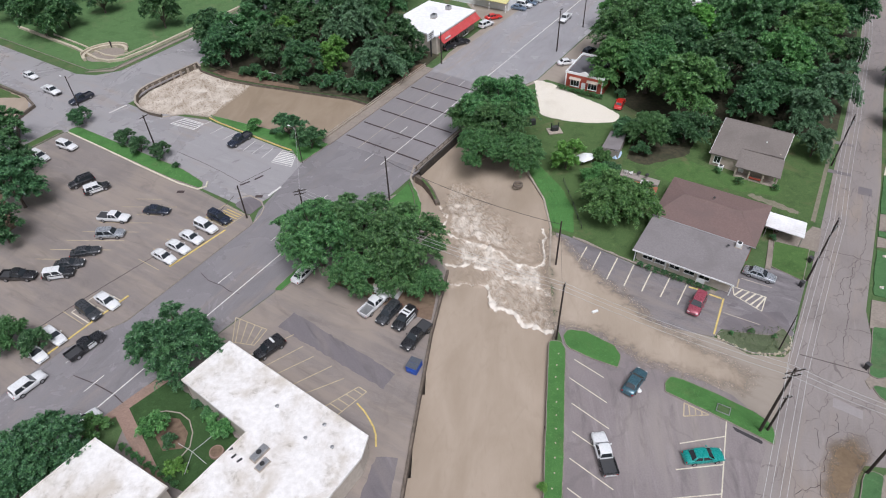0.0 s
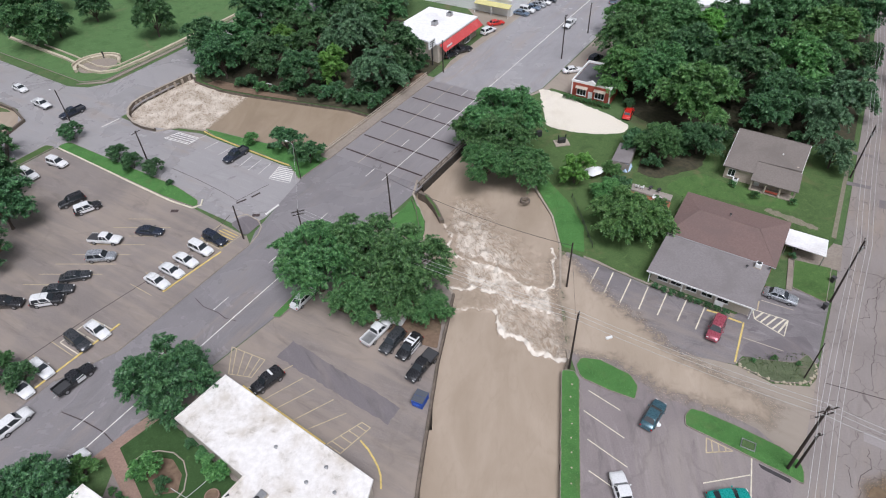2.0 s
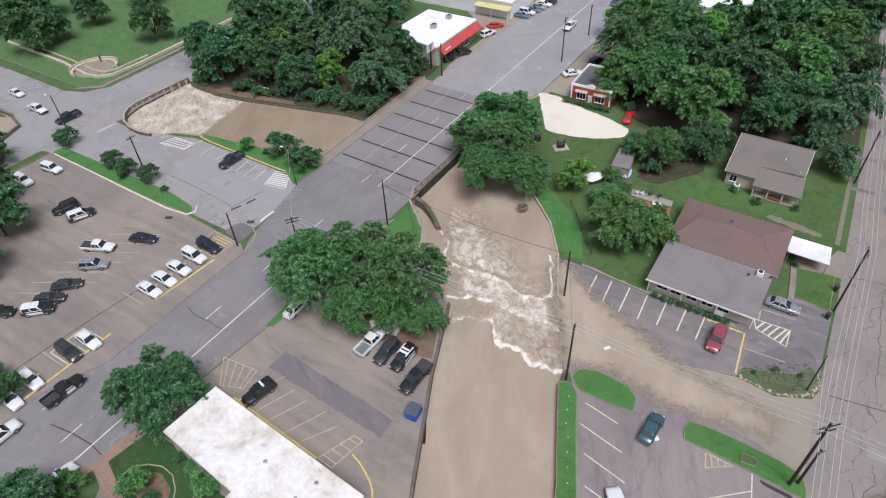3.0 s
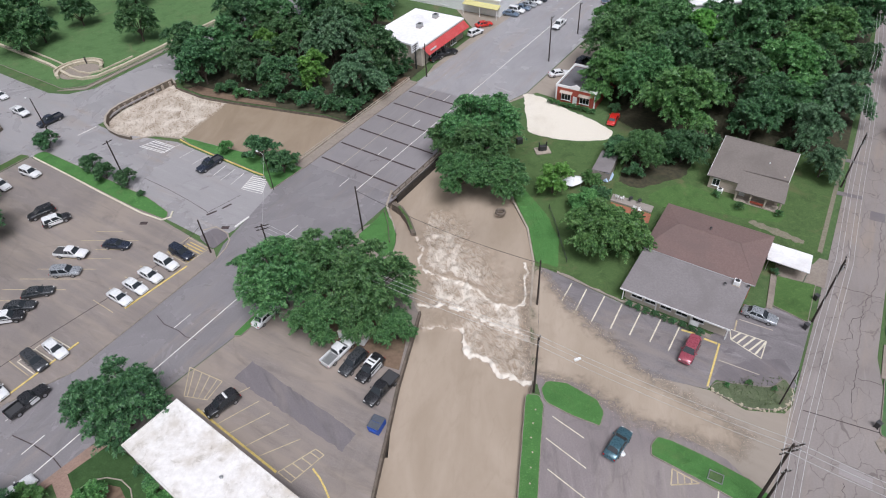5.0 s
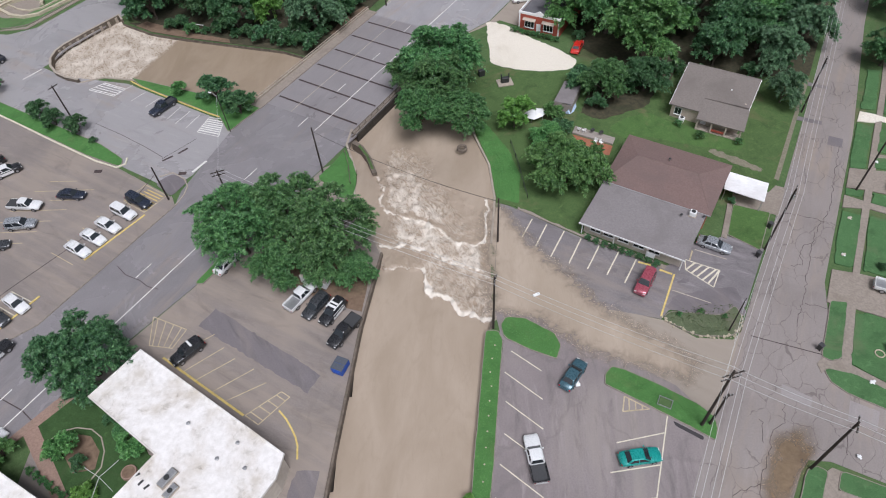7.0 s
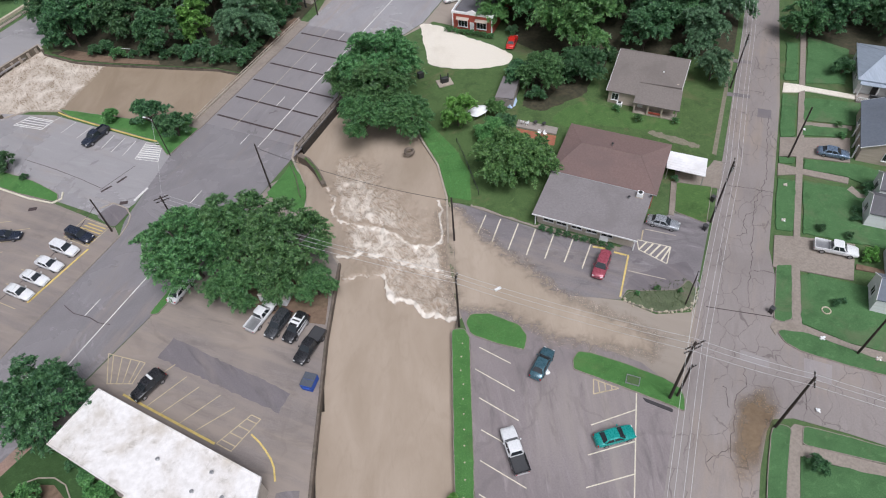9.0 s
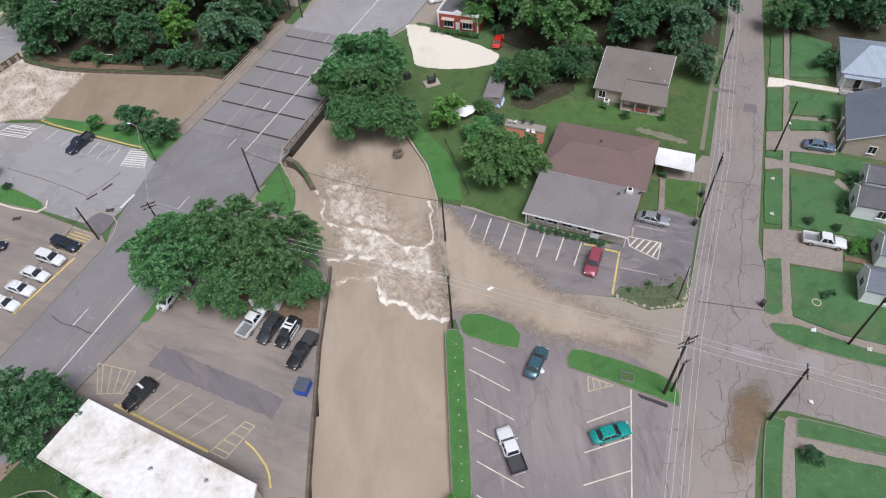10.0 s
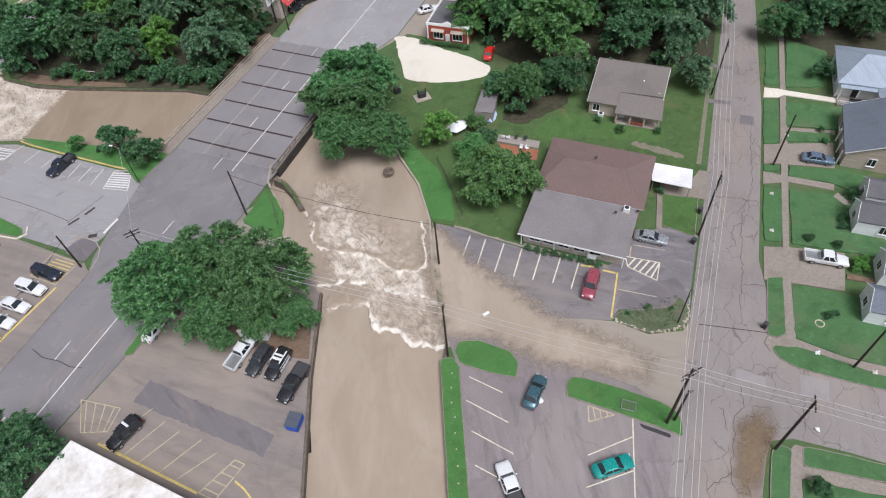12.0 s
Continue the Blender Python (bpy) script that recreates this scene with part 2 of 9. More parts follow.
M["cream_paint"] = grained("cream_line_paint", (0.60, 0.55, 0.42), (0.74, 0.69, 0.56), (0.42, 0.36, 0.26), fine=2, big=0.7, rough=0.65)
# near-black concrete: the shade below the bridge deck is in this colour
M["shade_beam"] = grained("shade_black_concrete", (0.022, 0.019, 0.016), (0.05, 0.042, 0.034), (0.09, 0.075, 0.06), fine=1.5, big=0.5, rough=0.7)
M["joint"] = plain("joint_sealant", (0.055, 0.038, 0.036), 0.7, vary=0.4, fine=1.5)


def stained_roof():
    """White roof coating: cloudy brown ponding stains, grey specks and faint seams."""
    m, nt, b = start("stained_white_roof")
    v = place(nt)
    g = noise_of(nt, 1.4, 7, 0.65, v)
    col = mixed(nt, step(nt, g, 0.3, 0.7), (0.70, 0.67, 0.63), (0.83, 0.80, 0.77))
    pond = noise_of(nt, 0.13, 7, 0.62, v, 0.3)
    col = mixed(nt, calc(nt, "MULTIPLY", step(nt, pond, 0.44, 0.66), 0.8), col, (0.50, 0.435, 0.35))
    speck = noise_of(nt, 0.9, 6, 0.7, place(nt, (1, 1, 1), 40), 0.5)
    col = mixed(nt, calc(nt, "MULTIPLY", step(nt, speck, 0.5, 0.72), calc(nt, "MULTIPLY", step(nt, pond, 0.42, 0.62), 0.75)), col, (0.30, 0.262, 0.205))
    put(nt, b.inputs["Base Color"], col)
    b.inputs["Roughness"].default_value = 0.75
    relief(nt, b, g, 0.1, 0.02)
    return m


M["white_roof"] = stained_roof()
M["clean_roof"] = grained("clean_white_roof", (0.78, 0.77, 0.76), (0.88, 0.87, 0.86), (0.6, 0.57, 0.54), fine=1, big=0.12, rough=0.7, bump=0.1)
M["wall_tan"] = grained("tan_wall", (0.50, 0.44, 0.37), (0.58, 0.52, 0.44), (0.38, 0.32, 0.26), fine=2, big=0.4, rough=0.85)
M["wall_white"] = grained("white_siding", (0.76, 0.77, 0.76), (0.85, 0.85, 0.84), (0.62, 0.61, 0.57), fine=2, big=0.5, rough=0.7, stretch=(0.2, 0.2, 6))
M["wall_beige"] = grained("beige_siding", (0.42, 0.35, 0.28), (0.52, 0.44, 0.36), (0.3, 0.25, 0.2), fine=2, big=0.5, rough=0.8, stretch=(0.2, 0.2, 6))
M["wall_brick"] = grained("red_brick", (0.30, 0.055, 0.035), (0.40, 0.09, 0.055), (0.22, 0.05, 0.035), fine=4, big=0.6, rough=0.85)
M["wall_orange"] = grained("orange_brick", (0.36, 0.14, 0.07), (0.46, 0.20, 0.11), (0.25, 0.1, 0.06), fine=4, big=0.6, rough=0.85)


def shingle_mat(name, c1, c2, stain, turn):
    m, nt, b = start(name)
    v = place(nt)
    row = node(nt, "ShaderNodeTexWave", Vector=place(nt, (1, 1, 1), turn), Scale=2.2, Distortion=0.6, Detail=2.0)
    row.bands_direction = "Y"
    g = noise_of(nt, 3.5, 7, 0.7, v)
    col = mixed(nt, step(nt, g, 0.3, 0.7), c1, c2)
    col = mixed(nt, calc(nt, "MULTIPLY", row.outputs["Fac"], 0.14), col, tuple(c * 0.6 for c in c1))
    col = mixed(nt, calc(nt, "MULTIPLY", step(nt, noise_of(nt, 0.16, 5, 0.6, v, 0.5), 0.45, 0.7), 0.6), col, stain)
    put(nt, b.inputs["Base Color"], col)
    b.inputs["Roughness"].default_value = 0.8
    relief(nt, b, row.outputs["Fac"], 0.3, 0.02)
    return m


M["roof_brown"] = shingle_mat("brown_shingles", (0.165, 0.108, 0.095), (0.215, 0.145, 0.128), (0.145, 0.105, 0.095), -33)
M["roof_grey"] = shingle_mat("grey_shingles", (0.205, 0.185, 0.182), (0.255, 0.232, 0.228), (0.175, 0.155, 0.15), -33)
M["roof_taupe"] = shingle_mat("taupe_shingles", (0.172, 0.148, 0.130), (0.222, 0.192, 0.170), (0.145, 0.125, 0.11), -33)
M["roof_slate"] = shingle_mat("slate_shingles", (0.13, 0.15, 0.18), (0.175, 0.195, 0.225), (0.11, 0.12, 0.14), -30)
M["roof_charcoal"] = shingle_mat("charcoal_shingles", (0.108, 0.105, 0.112), (0.150, 0.145, 0.152), (0.09, 0.086, 0.09), 60)
M["roof_metal"] = grained("pale_metal_roof", (0.31, 0.36, 0.42), (0.41, 0.46, 0.52), (0.26, 0.30, 0.35), fine=1.5, big=0.2, rough=0.45, metal=0.2, stretch=(6, 0.4, 1))
M["trim"] = plain("white_trim", (0.78, 0.77, 0.75), 0.5, vary=0.06)
M["glass"] = plain("dark_glass", (0.02, 0.024, 0.028), 0.06, spec=0.8, vary=0.3)
M["car_glass"] = plain("tinted_car_glass", (0.025, 0.03, 0.034), 0.08, spec=0.7, vary=0.2)
M["tyre"] = plain("tyre_rubber", (0.022, 0.021, 0.02), 0.85)
M["rim"] = plain("alloy_rim", (0.42, 0.42, 0.43), 0.35, 0.8)
M["lamp_clear"] = plain("clear_lens", (0.72, 0.72, 0.70), 0.12)
M["lamp_red"] = plain("red_lens", (0.42, 0.02, 0.02), 0.15)
M["bumper"] = plain("bumper_plastic", (0.05, 0.05, 0.052), 0.6)
M["metal"] = plain("galvanised_metal", (0.42, 0.42, 0.42), 0.45, 0.7)
M["dark_metal"] = plain("dark_metal", (0.06, 0.06, 0.06), 0.5, 0.5)
M["blue_steel"] = grained("blue_painted_steel", (0.02, 0.07, 0.36), (0.035, 0.11, 0.46), (0.06, 0.09, 0.25), fine=2, big=0.8, rough=0.5)
M["lid"] = plain("grey_lid", (0.085, 0.095, 0.115), 0.55)
M["red_awning"] = grained("red_awning", (0.46, 0.05, 0.05), (0.55, 0.08, 0.075), (0.6, 0.2, 0.18), fine=2, big=0.4, rough=0.6)
M["yellow_awning"] = plain("yellow_awning", (0.60, 0.55, 0.24), 0.6)
M["blue_awning"] = plain("blue_awning", (0.22, 0.30, 0.45), 0.6)
M["stone"] = grained("pale_stone", (0.44, 0.385, 0.28), (0.58, 0.51, 0.385), (0.32, 0.27, 0.19), fine=2.0, big=0.6, rough=0.85, bump=0.5)
M["rock"] = grained("field_rock", (0.36, 0.31, 0.22), (0.52, 0.46, 0.34), (0.22, 0.19, 0.14), fine=5, big=1.5, rough=0.9)
M["plastic_white"] = plain("white_plastic", (0.8, 0.8, 0.78), 0.5, vary=0.05)
M["deck_wood"] = grained("deck_boards", (0.26, 0.23, 0.20), (0.36, 0.32, 0.28), (0.2, 0.17, 0.14), fine=3, big=0.5, rough=0.85, stretch=(0.4, 4, 1))
M["red_wood"] = grained("red_mulch", (0.28, 0.10, 0.055), (0.38, 0.15, 0.085), (0.2, 0.08, 0.05), fine=3, big=0.5, rough=0.9)
M["tarp_blue"] = plain("pale_blue_tarp", (0.5, 0.62, 0.78), 0.5)


def paint(name, col, metal=0.0):
    return plain("car_paint_" + name, col, 0.28, metal, 0.6, vary=0.05)


PAINT = {
    "white": paint("white", (0.74, 0.74, 0.73)),
    "black": paint("black", (0.018, 0.018, 0.020)),
    "navy": paint("navy", (0.018, 0.024, 0.040)),
    "charcoal": paint("charcoal", (0.055, 0.058, 0.062), 0.3),
    "silver": paint("silver", (0.42, 0.44, 0.46), 0.5),
    "teal": paint("teal", (0.015, 0.30, 0.26), 0.15),
    "sea": paint("sea_blue", (0.06, 0.13, 0.16), 0.3),
    "maroon": paint("maroon", (0.34, 0.075, 0.10), 0.2),
    "red": paint("red", (0.60, 0.03, 0.02)),
    "steel": paint("steel_blue", (0.17, 0.23, 0.31), 0.4),
}


def water_mat(name, shallow=False, silt=((0.345, 0.276, 0.206), (0.415, 0.337, 0.260))):
    """Silt-laden flood water, with foam where the mesh carries it; shallow water thins out to its edge."""
    m, nt, b = start(name)
    v = place(nt)
    flow = place(nt, (1.0, 0.35, 1), -8)
    sil = noise_of(nt, 0.16, 5, 0.6, flow, 0.5)
    col = mixed(nt, step(nt, sil, 0.3, 0.7), *silt)
    col = mixed(nt, calc(nt, "MULTIPLY", step(nt, noise_of(nt, 0.6, 6, 0.65, flow, 1.5), 0.5, 0.75), 0.3), col, (0.28, 0.225, 0.165))
    att = nt.nodes.new("ShaderNodeAttribute")
    att.attribute_name = "foam"
    foam = att.outputs["Fac"]
    along = place(nt, (1.0, 0.4, 1), 32)

    def threads(scale, warp, lo, hi):
        n = noise_of(nt, scale, 4, 0.5, along, warp)
        ridge = calc(nt, "SUBTRACT", 1.0, calc(nt, "ABSOLUTE", calc(nt, "SUBTRACT", calc(nt, "MULTIPLY", n, 2.0), 1.0)))
        return step(nt, ridge, lo, hi)

    lace = calc(nt, "MAXIMUM", threads(0.6, 2.6, 0.78, 0.985), calc(nt, "MULTIPLY", threads(1.5, 2.4, 0.80, 0.99), 0.7))
    grain = noise_of(nt, 1.9, 5, 0.6, along, 1.4)
    strength = calc(nt, "ADD", calc(nt, "MULTIPLY", foam, calc(nt, "ADD", 0.3, calc(nt, "MULTIPLY", lace, 0.5))), calc(nt, "MULTIPLY", calc(nt, "MULTIPLY", calc(nt, "SUBTRACT", grain, 0.5), 0.8), foam))
    strength = calc(nt, "ADD", strength, calc(nt, "MULTIPLY", calc(nt, "POWER", foam, 5.0), 0.4))
    fo = step(nt, strength, 0.2, 0.92)
    dark = step(nt, calc(nt, "ADD", foam, calc(nt, "MULTIPLY", calc(nt, "SUBTRACT", noise_of(nt, 0.8, 6, 0.65, v, 1.0), 0.5), 1.2)), 0.3, 0.7)
    col = mixed(nt, calc(nt, "MULTIPLY", dark, 0.42), col, (0.29, 0.215, 0.15))
    froth = mixed(nt, step(nt, foam, 0.72, 1.1), (0.60, 0.525, 0.435), (0.84, 0.775, 0.675))
    col = mixed(nt, calc(nt, "MULTIPLY", fo, 0.9), col, froth)
    put(nt, b.inputs["Base Color"], col)
    put(nt, b.inputs["Roughness"], calc(nt, "ADD", 0.2, calc(nt, "MULTIPLY", fo, 0.5)))
    b.inputs["IOR"].default_value = 1.33
    if shallow:
        dep = nt.nodes.new("ShaderNodeAttribute")
        dep.attribute_name = "depth"
        thin = calc(nt, "ADD", dep.outputs["Fac"], calc(nt, "MULTIPLY", calc(nt, "SUBTRACT", noise_of(nt, 0.7, 7, 0.65, v, 0.6), 0.5), 0.9))
        put(nt, b.inputs["Alpha"], step(nt, thin, 0.12, 0.85))
    rip = calc(nt, "ADD", calc(nt, "MULTIPLY", noise_of(nt, 1.4, 5, 0.6, flow, 0.8), 0.6), calc(nt, "MULTIPLY", calc(nt, "ADD", lace, grain), foam))
    relief(nt, b, rip, 0.45, 0.14)
    return m


M["water"] = water_mat("flood_water")
# deeper still water; reflection of the dark bank trees is in its browner base
M["water_pool"] = water_mat("pool_water_reflection", False, ((0.27, 0.208, 0.145), (0.33, 0.26, 0.186)))
M["water_shallow"] = water_mat("shallow_flood_water", True, ((0.375, 0.305, 0.232), (0.445, 0.365, 0.285)))


def mud_film_mat():
    """A film of brown mud that thins out unevenly from its middle."""
    m, nt, b = start("mud_film")
    v = place(nt)
    g = noise_of(nt, 2.0, 6, 0.65, v)
    put(nt, b.inputs["Base Color"], mixed(nt, step(nt, g, 0.3, 0.7), (0.20, 0.135, 0.072), (0.27, 0.19, 0.11)))
    b.inputs["Roughness"].default_value = 0.45
    dep = nt.nodes.new("ShaderNodeAttribute")
    dep.attribute_name = "depth"
    thin = calc(nt, "ADD", dep.outputs["Fac"], calc(nt, "MULTIPLY", calc(nt, "SUBTRACT", noise_of(nt, 0.45, 7, 0.65, v, 0.6), 0.5), 0.8))
    put(nt, b.inputs["Alpha"], calc(nt, "MULTIPLY", step(nt, thin, 0.2, 1.15), 0.8))
    return m


M["mud_film"] = mud_film_mat()


# ---- builders ----
from mathutils.geometry import delaunay_2d_cdt

ROAD_O, ROAD_S, ROAD_N = Vector((-0.10, 1.29)), Vector((0.51485, 0.85111)), Vector((-0.85111, 0.51485))


def sn(s, n):
    """Along the main road, and to its left."""
    p = ROAD_O + ROAD_S * s + ROAD_N * n
    return (p.x, p.y)


def mesh_of(bm, name, material):
    if not any(e.is_boundary for e in bm.edges):
        bmesh.ops.recalc_face_normals(bm, faces=bm.faces)
    me = bpy.data.meshes.new(name)
    bm.to_mesh(me)
    bm.free()
    for mt in material if isinstance(material, list) else [material]:
        me.materials.append(mt)
    return me


def part(name, bm, material, parent, label=""):
    ob = new(name, mesh_of(bm, name, material))
    ob.parent = parent
    return tagged(ob, label)


def thing(name, label, category, x=0, y=0, z=0, turn=0, group=""):
    ob = new(name)
    ob.matrix_basis = pose(x, y, z, 0, 0, turn)
    return tagged(ob, label, category, group)


def setting(name, bm, material, label, category, parent=None):
    ob = new(name, mesh_of(bm, name, material))
    ob.parent = parent
    return tagged(ob, label, category, "", "structure")


def filled(bm, ring, pts):
    """Triangles that fill an outline, between the given corners."""
    n = len(pts)
    vs, es, fs, *_ = delaunay_2d_cdt([Vector(p) for p in pts], [(i, (i + 1) % n) for i in range(n)], [], 1, 1e-6)
    near = [min(range(n), key=lambda i: (pts[i][0] - v.x) ** 2 + (pts[i][1] - v.y) ** 2) for v in vs]
    for f in fs:
        c = sum((vs[i] for i in f), Vector((0, 0))) / 3
        k = [near[i] for i in f]
        if len(set(k)) == 3 and inside(np.array([c.x]), np.array([c.y]), pts)[0]:
            a, b, d = (Vector(pts[i]) for i in k)
            if (b - a).cross(d - a) < 0:
                k = k[::-1]
            bm.faces.new([ring[i] for i in k])


def slab(pts, z0, z1, bm=None, inset=0.0):
    """A flat plate over an outline, from z0 up to z1, with a worn edge of that inset."""
    bm = bm or bmesh.new()
    n = len(pts)
    pts = [(p[0], p[1]) for p in pts]
    area = sum(pts[i][0] * pts[(i + 1) % n][1] - pts[(i + 1) % n][0] * pts[i][1] for i in range(n))
    if area < 0:
        pts = pts[::-1]
    low = [bm.verts.new((p[0], p[1], z0)) for p in pts]
    top = [bm.verts.new((p[0], p[1], z1 - inset * 0.7)) for p in pts]
    for i in range(n):
        j = (i + 1) % n
        bm.faces.new((low[i], low[j], top[j], top[i]))
    if inset:
        inner = []
        for i in range(n):
            d = (Vector(pts[(i + 1) % n]) - Vector(pts[i - 1])).normalized()
            inner.append((pts[i][0] - d.y * inset, pts[i][1] + d.x * inset))
        ring = [bm.verts.new((p[0], p[1], z1)) for p in inner]
        for i in range(n):
            j = (i + 1) % n
            bm.faces.new((top[i], top[j], ring[j], ring[i]))
        top, pts = ring, inner
    filled(bm, top, pts)
    return bm


def box(bm, x0, x1, y0, y1, z0, z1, bevel=0.0, m=None):
    got = bmesh.ops.create_cube(bm, size=1)
    vs = got["verts"]
    t = Matrix.LocRotScale(((x0 + x1) / 2, (y0 + y1) / 2, (z0 + z1) / 2), None, (abs(x1 - x0), abs(y1 - y0), abs(z1 - z0)))
    bmesh.ops.transform(bm, matrix=t, verts=vs)
    if bevel:
        es = list({e for v in vs for e in v.link_edges})
        got = bmesh.ops.bevel(bm, geom=es, offset=bevel, segments=1, affect="EDGES", profile=0.5)
        vs = list({v for f in got["faces"] for v in f.verts} | {v for v in vs if v.is_valid})
    if m:
        bmesh.ops.transform(bm, matrix=m, verts=vs)
    return bm


def tube(bm, pts, radii, sides=8, cap=True):
    """A tapered tube through points."""
    rings = []
    pts = [Vector(p) for p in pts]
    for i, p in enumerate(pts):
        d = (pts[min(i + 1, len(pts) - 1)] - pts[max(i - 1, 0)]).normalized()
        a = d.orthogonal().normalized() if abs(d.z) < 0.95 else Vector((1, 0, 0))
        a = (a - d * a.dot(d)).normalized()
        b = d.cross(a)
        r = radii[i] if isinstance(radii, (list, tuple)) else radii
        rings.append([bm.verts.new(p + (a * math.cos(k * math.tau / sides) + b * math.sin(k * math.tau / sides)) * r) for k in range(sides)])
    for r0, r1 in zip(rings, rings[1:]):
        for k in range(sides):
            bm.faces.new((r0[k], r0[(k + 1) % sides], r1[(k + 1) % sides], r1[k]))
    if cap:
        bm.faces.new(rings[0][::-1]), bm.faces.new(rings[-1])
    return bm


def loft(bm, rings, cap=True):
    vr = [[bm.verts.new(p) for p in r] for r in rings]
    k = len(vr[0])
    for a, b in zip(vr, vr[1:]):
        for i in range(k):
            bm.faces.new((a[i], a[(i + 1) % k], b[(i + 1) % k], b[i]))
    if cap:
        bm.faces.new(vr[0][::-1]), bm.faces.new(vr[-1])
    return bm


def ribbon(path, width, z0, z1, closed=False, bm=None):
    """A bar of that width along a path on the ground."""
    bm = bm or bmesh.new()
    ps = [Vector((p[0], p[1])) for p in path]
    n = len(ps)
    sides = []
    for i, p in enumerate(ps):
        a = ps[(i - 1) % n] if closed or i else p
        b = ps[(i + 1) % n] if closed or i < n - 1 else p
        d1, d2 = (p - a), (b - p)
        d = ((d1.normalized() if d1.length else Vector((0, 0))) + (d2.normalized() if d2.length else Vector((0, 0)))).normalized()
        q = Vector((-d.y, d.x)) * width / 2
        c = min(0.04, width * 0.2) if z1 - z0 > 0.05 else 0.0
        ci = 1 - 2 * c / width
        sides.append([(*(p + q), z0), (*(p + q), z1 - c), (*(p + q * ci), z1), (*(p - q * ci), z1), (*(p - q), z1 - c), (*(p - q), z0)] if c else
                     [(*(p + q), z0), (*(p + q), z1), (*(p - q), z1), (*(p - q), z0)])
    if closed:
        sides.append(sides[0])
    loft(bm, sides, not closed)
    bmesh.ops.remove_doubles(bm, verts=bm.verts, dist=1e-4)
    return bm


def rounded(pts, r, k=4):
    """An outline with its corners rounded."""
    out = []
    n = len(pts)
    for i in range(n):
        p, a, b = (Vector(pts[j % n]) for j in (i, i - 1, i + 1))
        da, db = (a - p), (b - p)
        ra, rb = min(r, da.length * 0.45), min(r, db.length * 0.45)
        s, e = p + da.normalized() * ra, p + db.normalized() * rb
        for j in range(k + 1):
            t = j / k
            q = s * (1 - t) ** 2 + p * 2 * t * (1 - t) + e * t * t
            out.append((q.x, q.y))
    return out


def ragged(pts, stride=0.9, amp=0.1, seed=1):
    """An outline cut into short runs and shaken a little."""
    rng = random.Random(seed + int(pts[0][0] * 7))
    out = []
    n = len(pts)
    for i in range(n):
        a, b = Vector(pts[i]), Vector(pts[(i + 1) % n])
        k = max(1, min(60, int((b - a).length / stride)))
        for j in range(k):
            p = a.lerp(b, j / k)
            out.append((p.x + rng.uniform(-amp, amp), p.y + rng.uniform(-amp, amp)))
    return out


def inside(xs, ys, poly):
    hit = np.zeros(xs.shape, bool)
    n = len(poly)
    for i in range(n):
        (x1, y1), (x2, y2) = poly[i], poly[(i + 1) % n]
        if y1 == y2:
            continue
        c = ((y1 > ys) != (y2 > ys)) & (xs < (x2 - x1) * (ys - y1) / (y2 - y1) + x1)
        hit ^= c
    return hit


def away(xs, ys, path, closed=False):
    """Distance to a path."""
    d = np.full(xs.shape, 1e9)
    n = len(path)
    for i in range(n if closed else n - 1):
        (x1, y1), (x2, y2) = path[i], path[(i + 1) % n]
        l2 = (x2 - x1) ** 2 + (y2 - y1) ** 2 + 1e-9
        t = np.clip(((xs - x1) * (x2 - x1) + (ys - y1) * (y2 - y1)) / l2, 0, 1)
        d = np.minimum(d, np.hypot(xs - x1 - t * (x2 - x1), ys - y1 - t * (y2 - y1)))
    return d


# ---- the creek and its hole in the ground ----
BANK_LEFT = [(-6.6, 85.6), (-3.7, 78.0), (-1.4, 72.5), (-2.6, 65.5), (-3.6, 59.6), (-5.3, 43.7), (-6.3, 33.3), (-8.1, 9.4), (-10.3, -58.2)]
BANK_RIGHT = [(4.6, -58.5), (8.0, 9.1), (10.4, 34.4), (11.3, 40.9), (13.4, 57.2), (14.4, 60.2), (14.9, 73.6), (16.1, 83.3), (15.7, 91.5), (13.7, 98.9), (12.6, 106.5), (11.2, 118.5)]
POOL_NORTH = [sn(117, 58), sn(116, 70), sn(104, 82), (-18.4, 126.6), (-25.8, 130.8), (-33.7, 133.2), (-49.0, 138.0), (-57.6, 141.2), (-65.8, 146.4), (-67.0, 148.7), (-72.0, 142.0), (-75.3, 137.0)]
POOL_SOUTH = [(-76.3, 134.4), (-76.2, 131.7), (-75.0, 128.7), (-72.8, 126.1), (-70.0, 124.2), (-66.9, 123.0), (-62.2, 124.3), (-55.6, 122.8), (-40.6, 116.5), (-29.2, 113.5), sn(83.0, 80.0), sn(83.0, 60.0), (-9.0, 98.6), (-7.0, 92.0)]
CREEK = BANK_RIGHT + POOL_NORTH + POOL_SOUTH + BANK_LEFT
CREEK_BOTTOM = -3.4


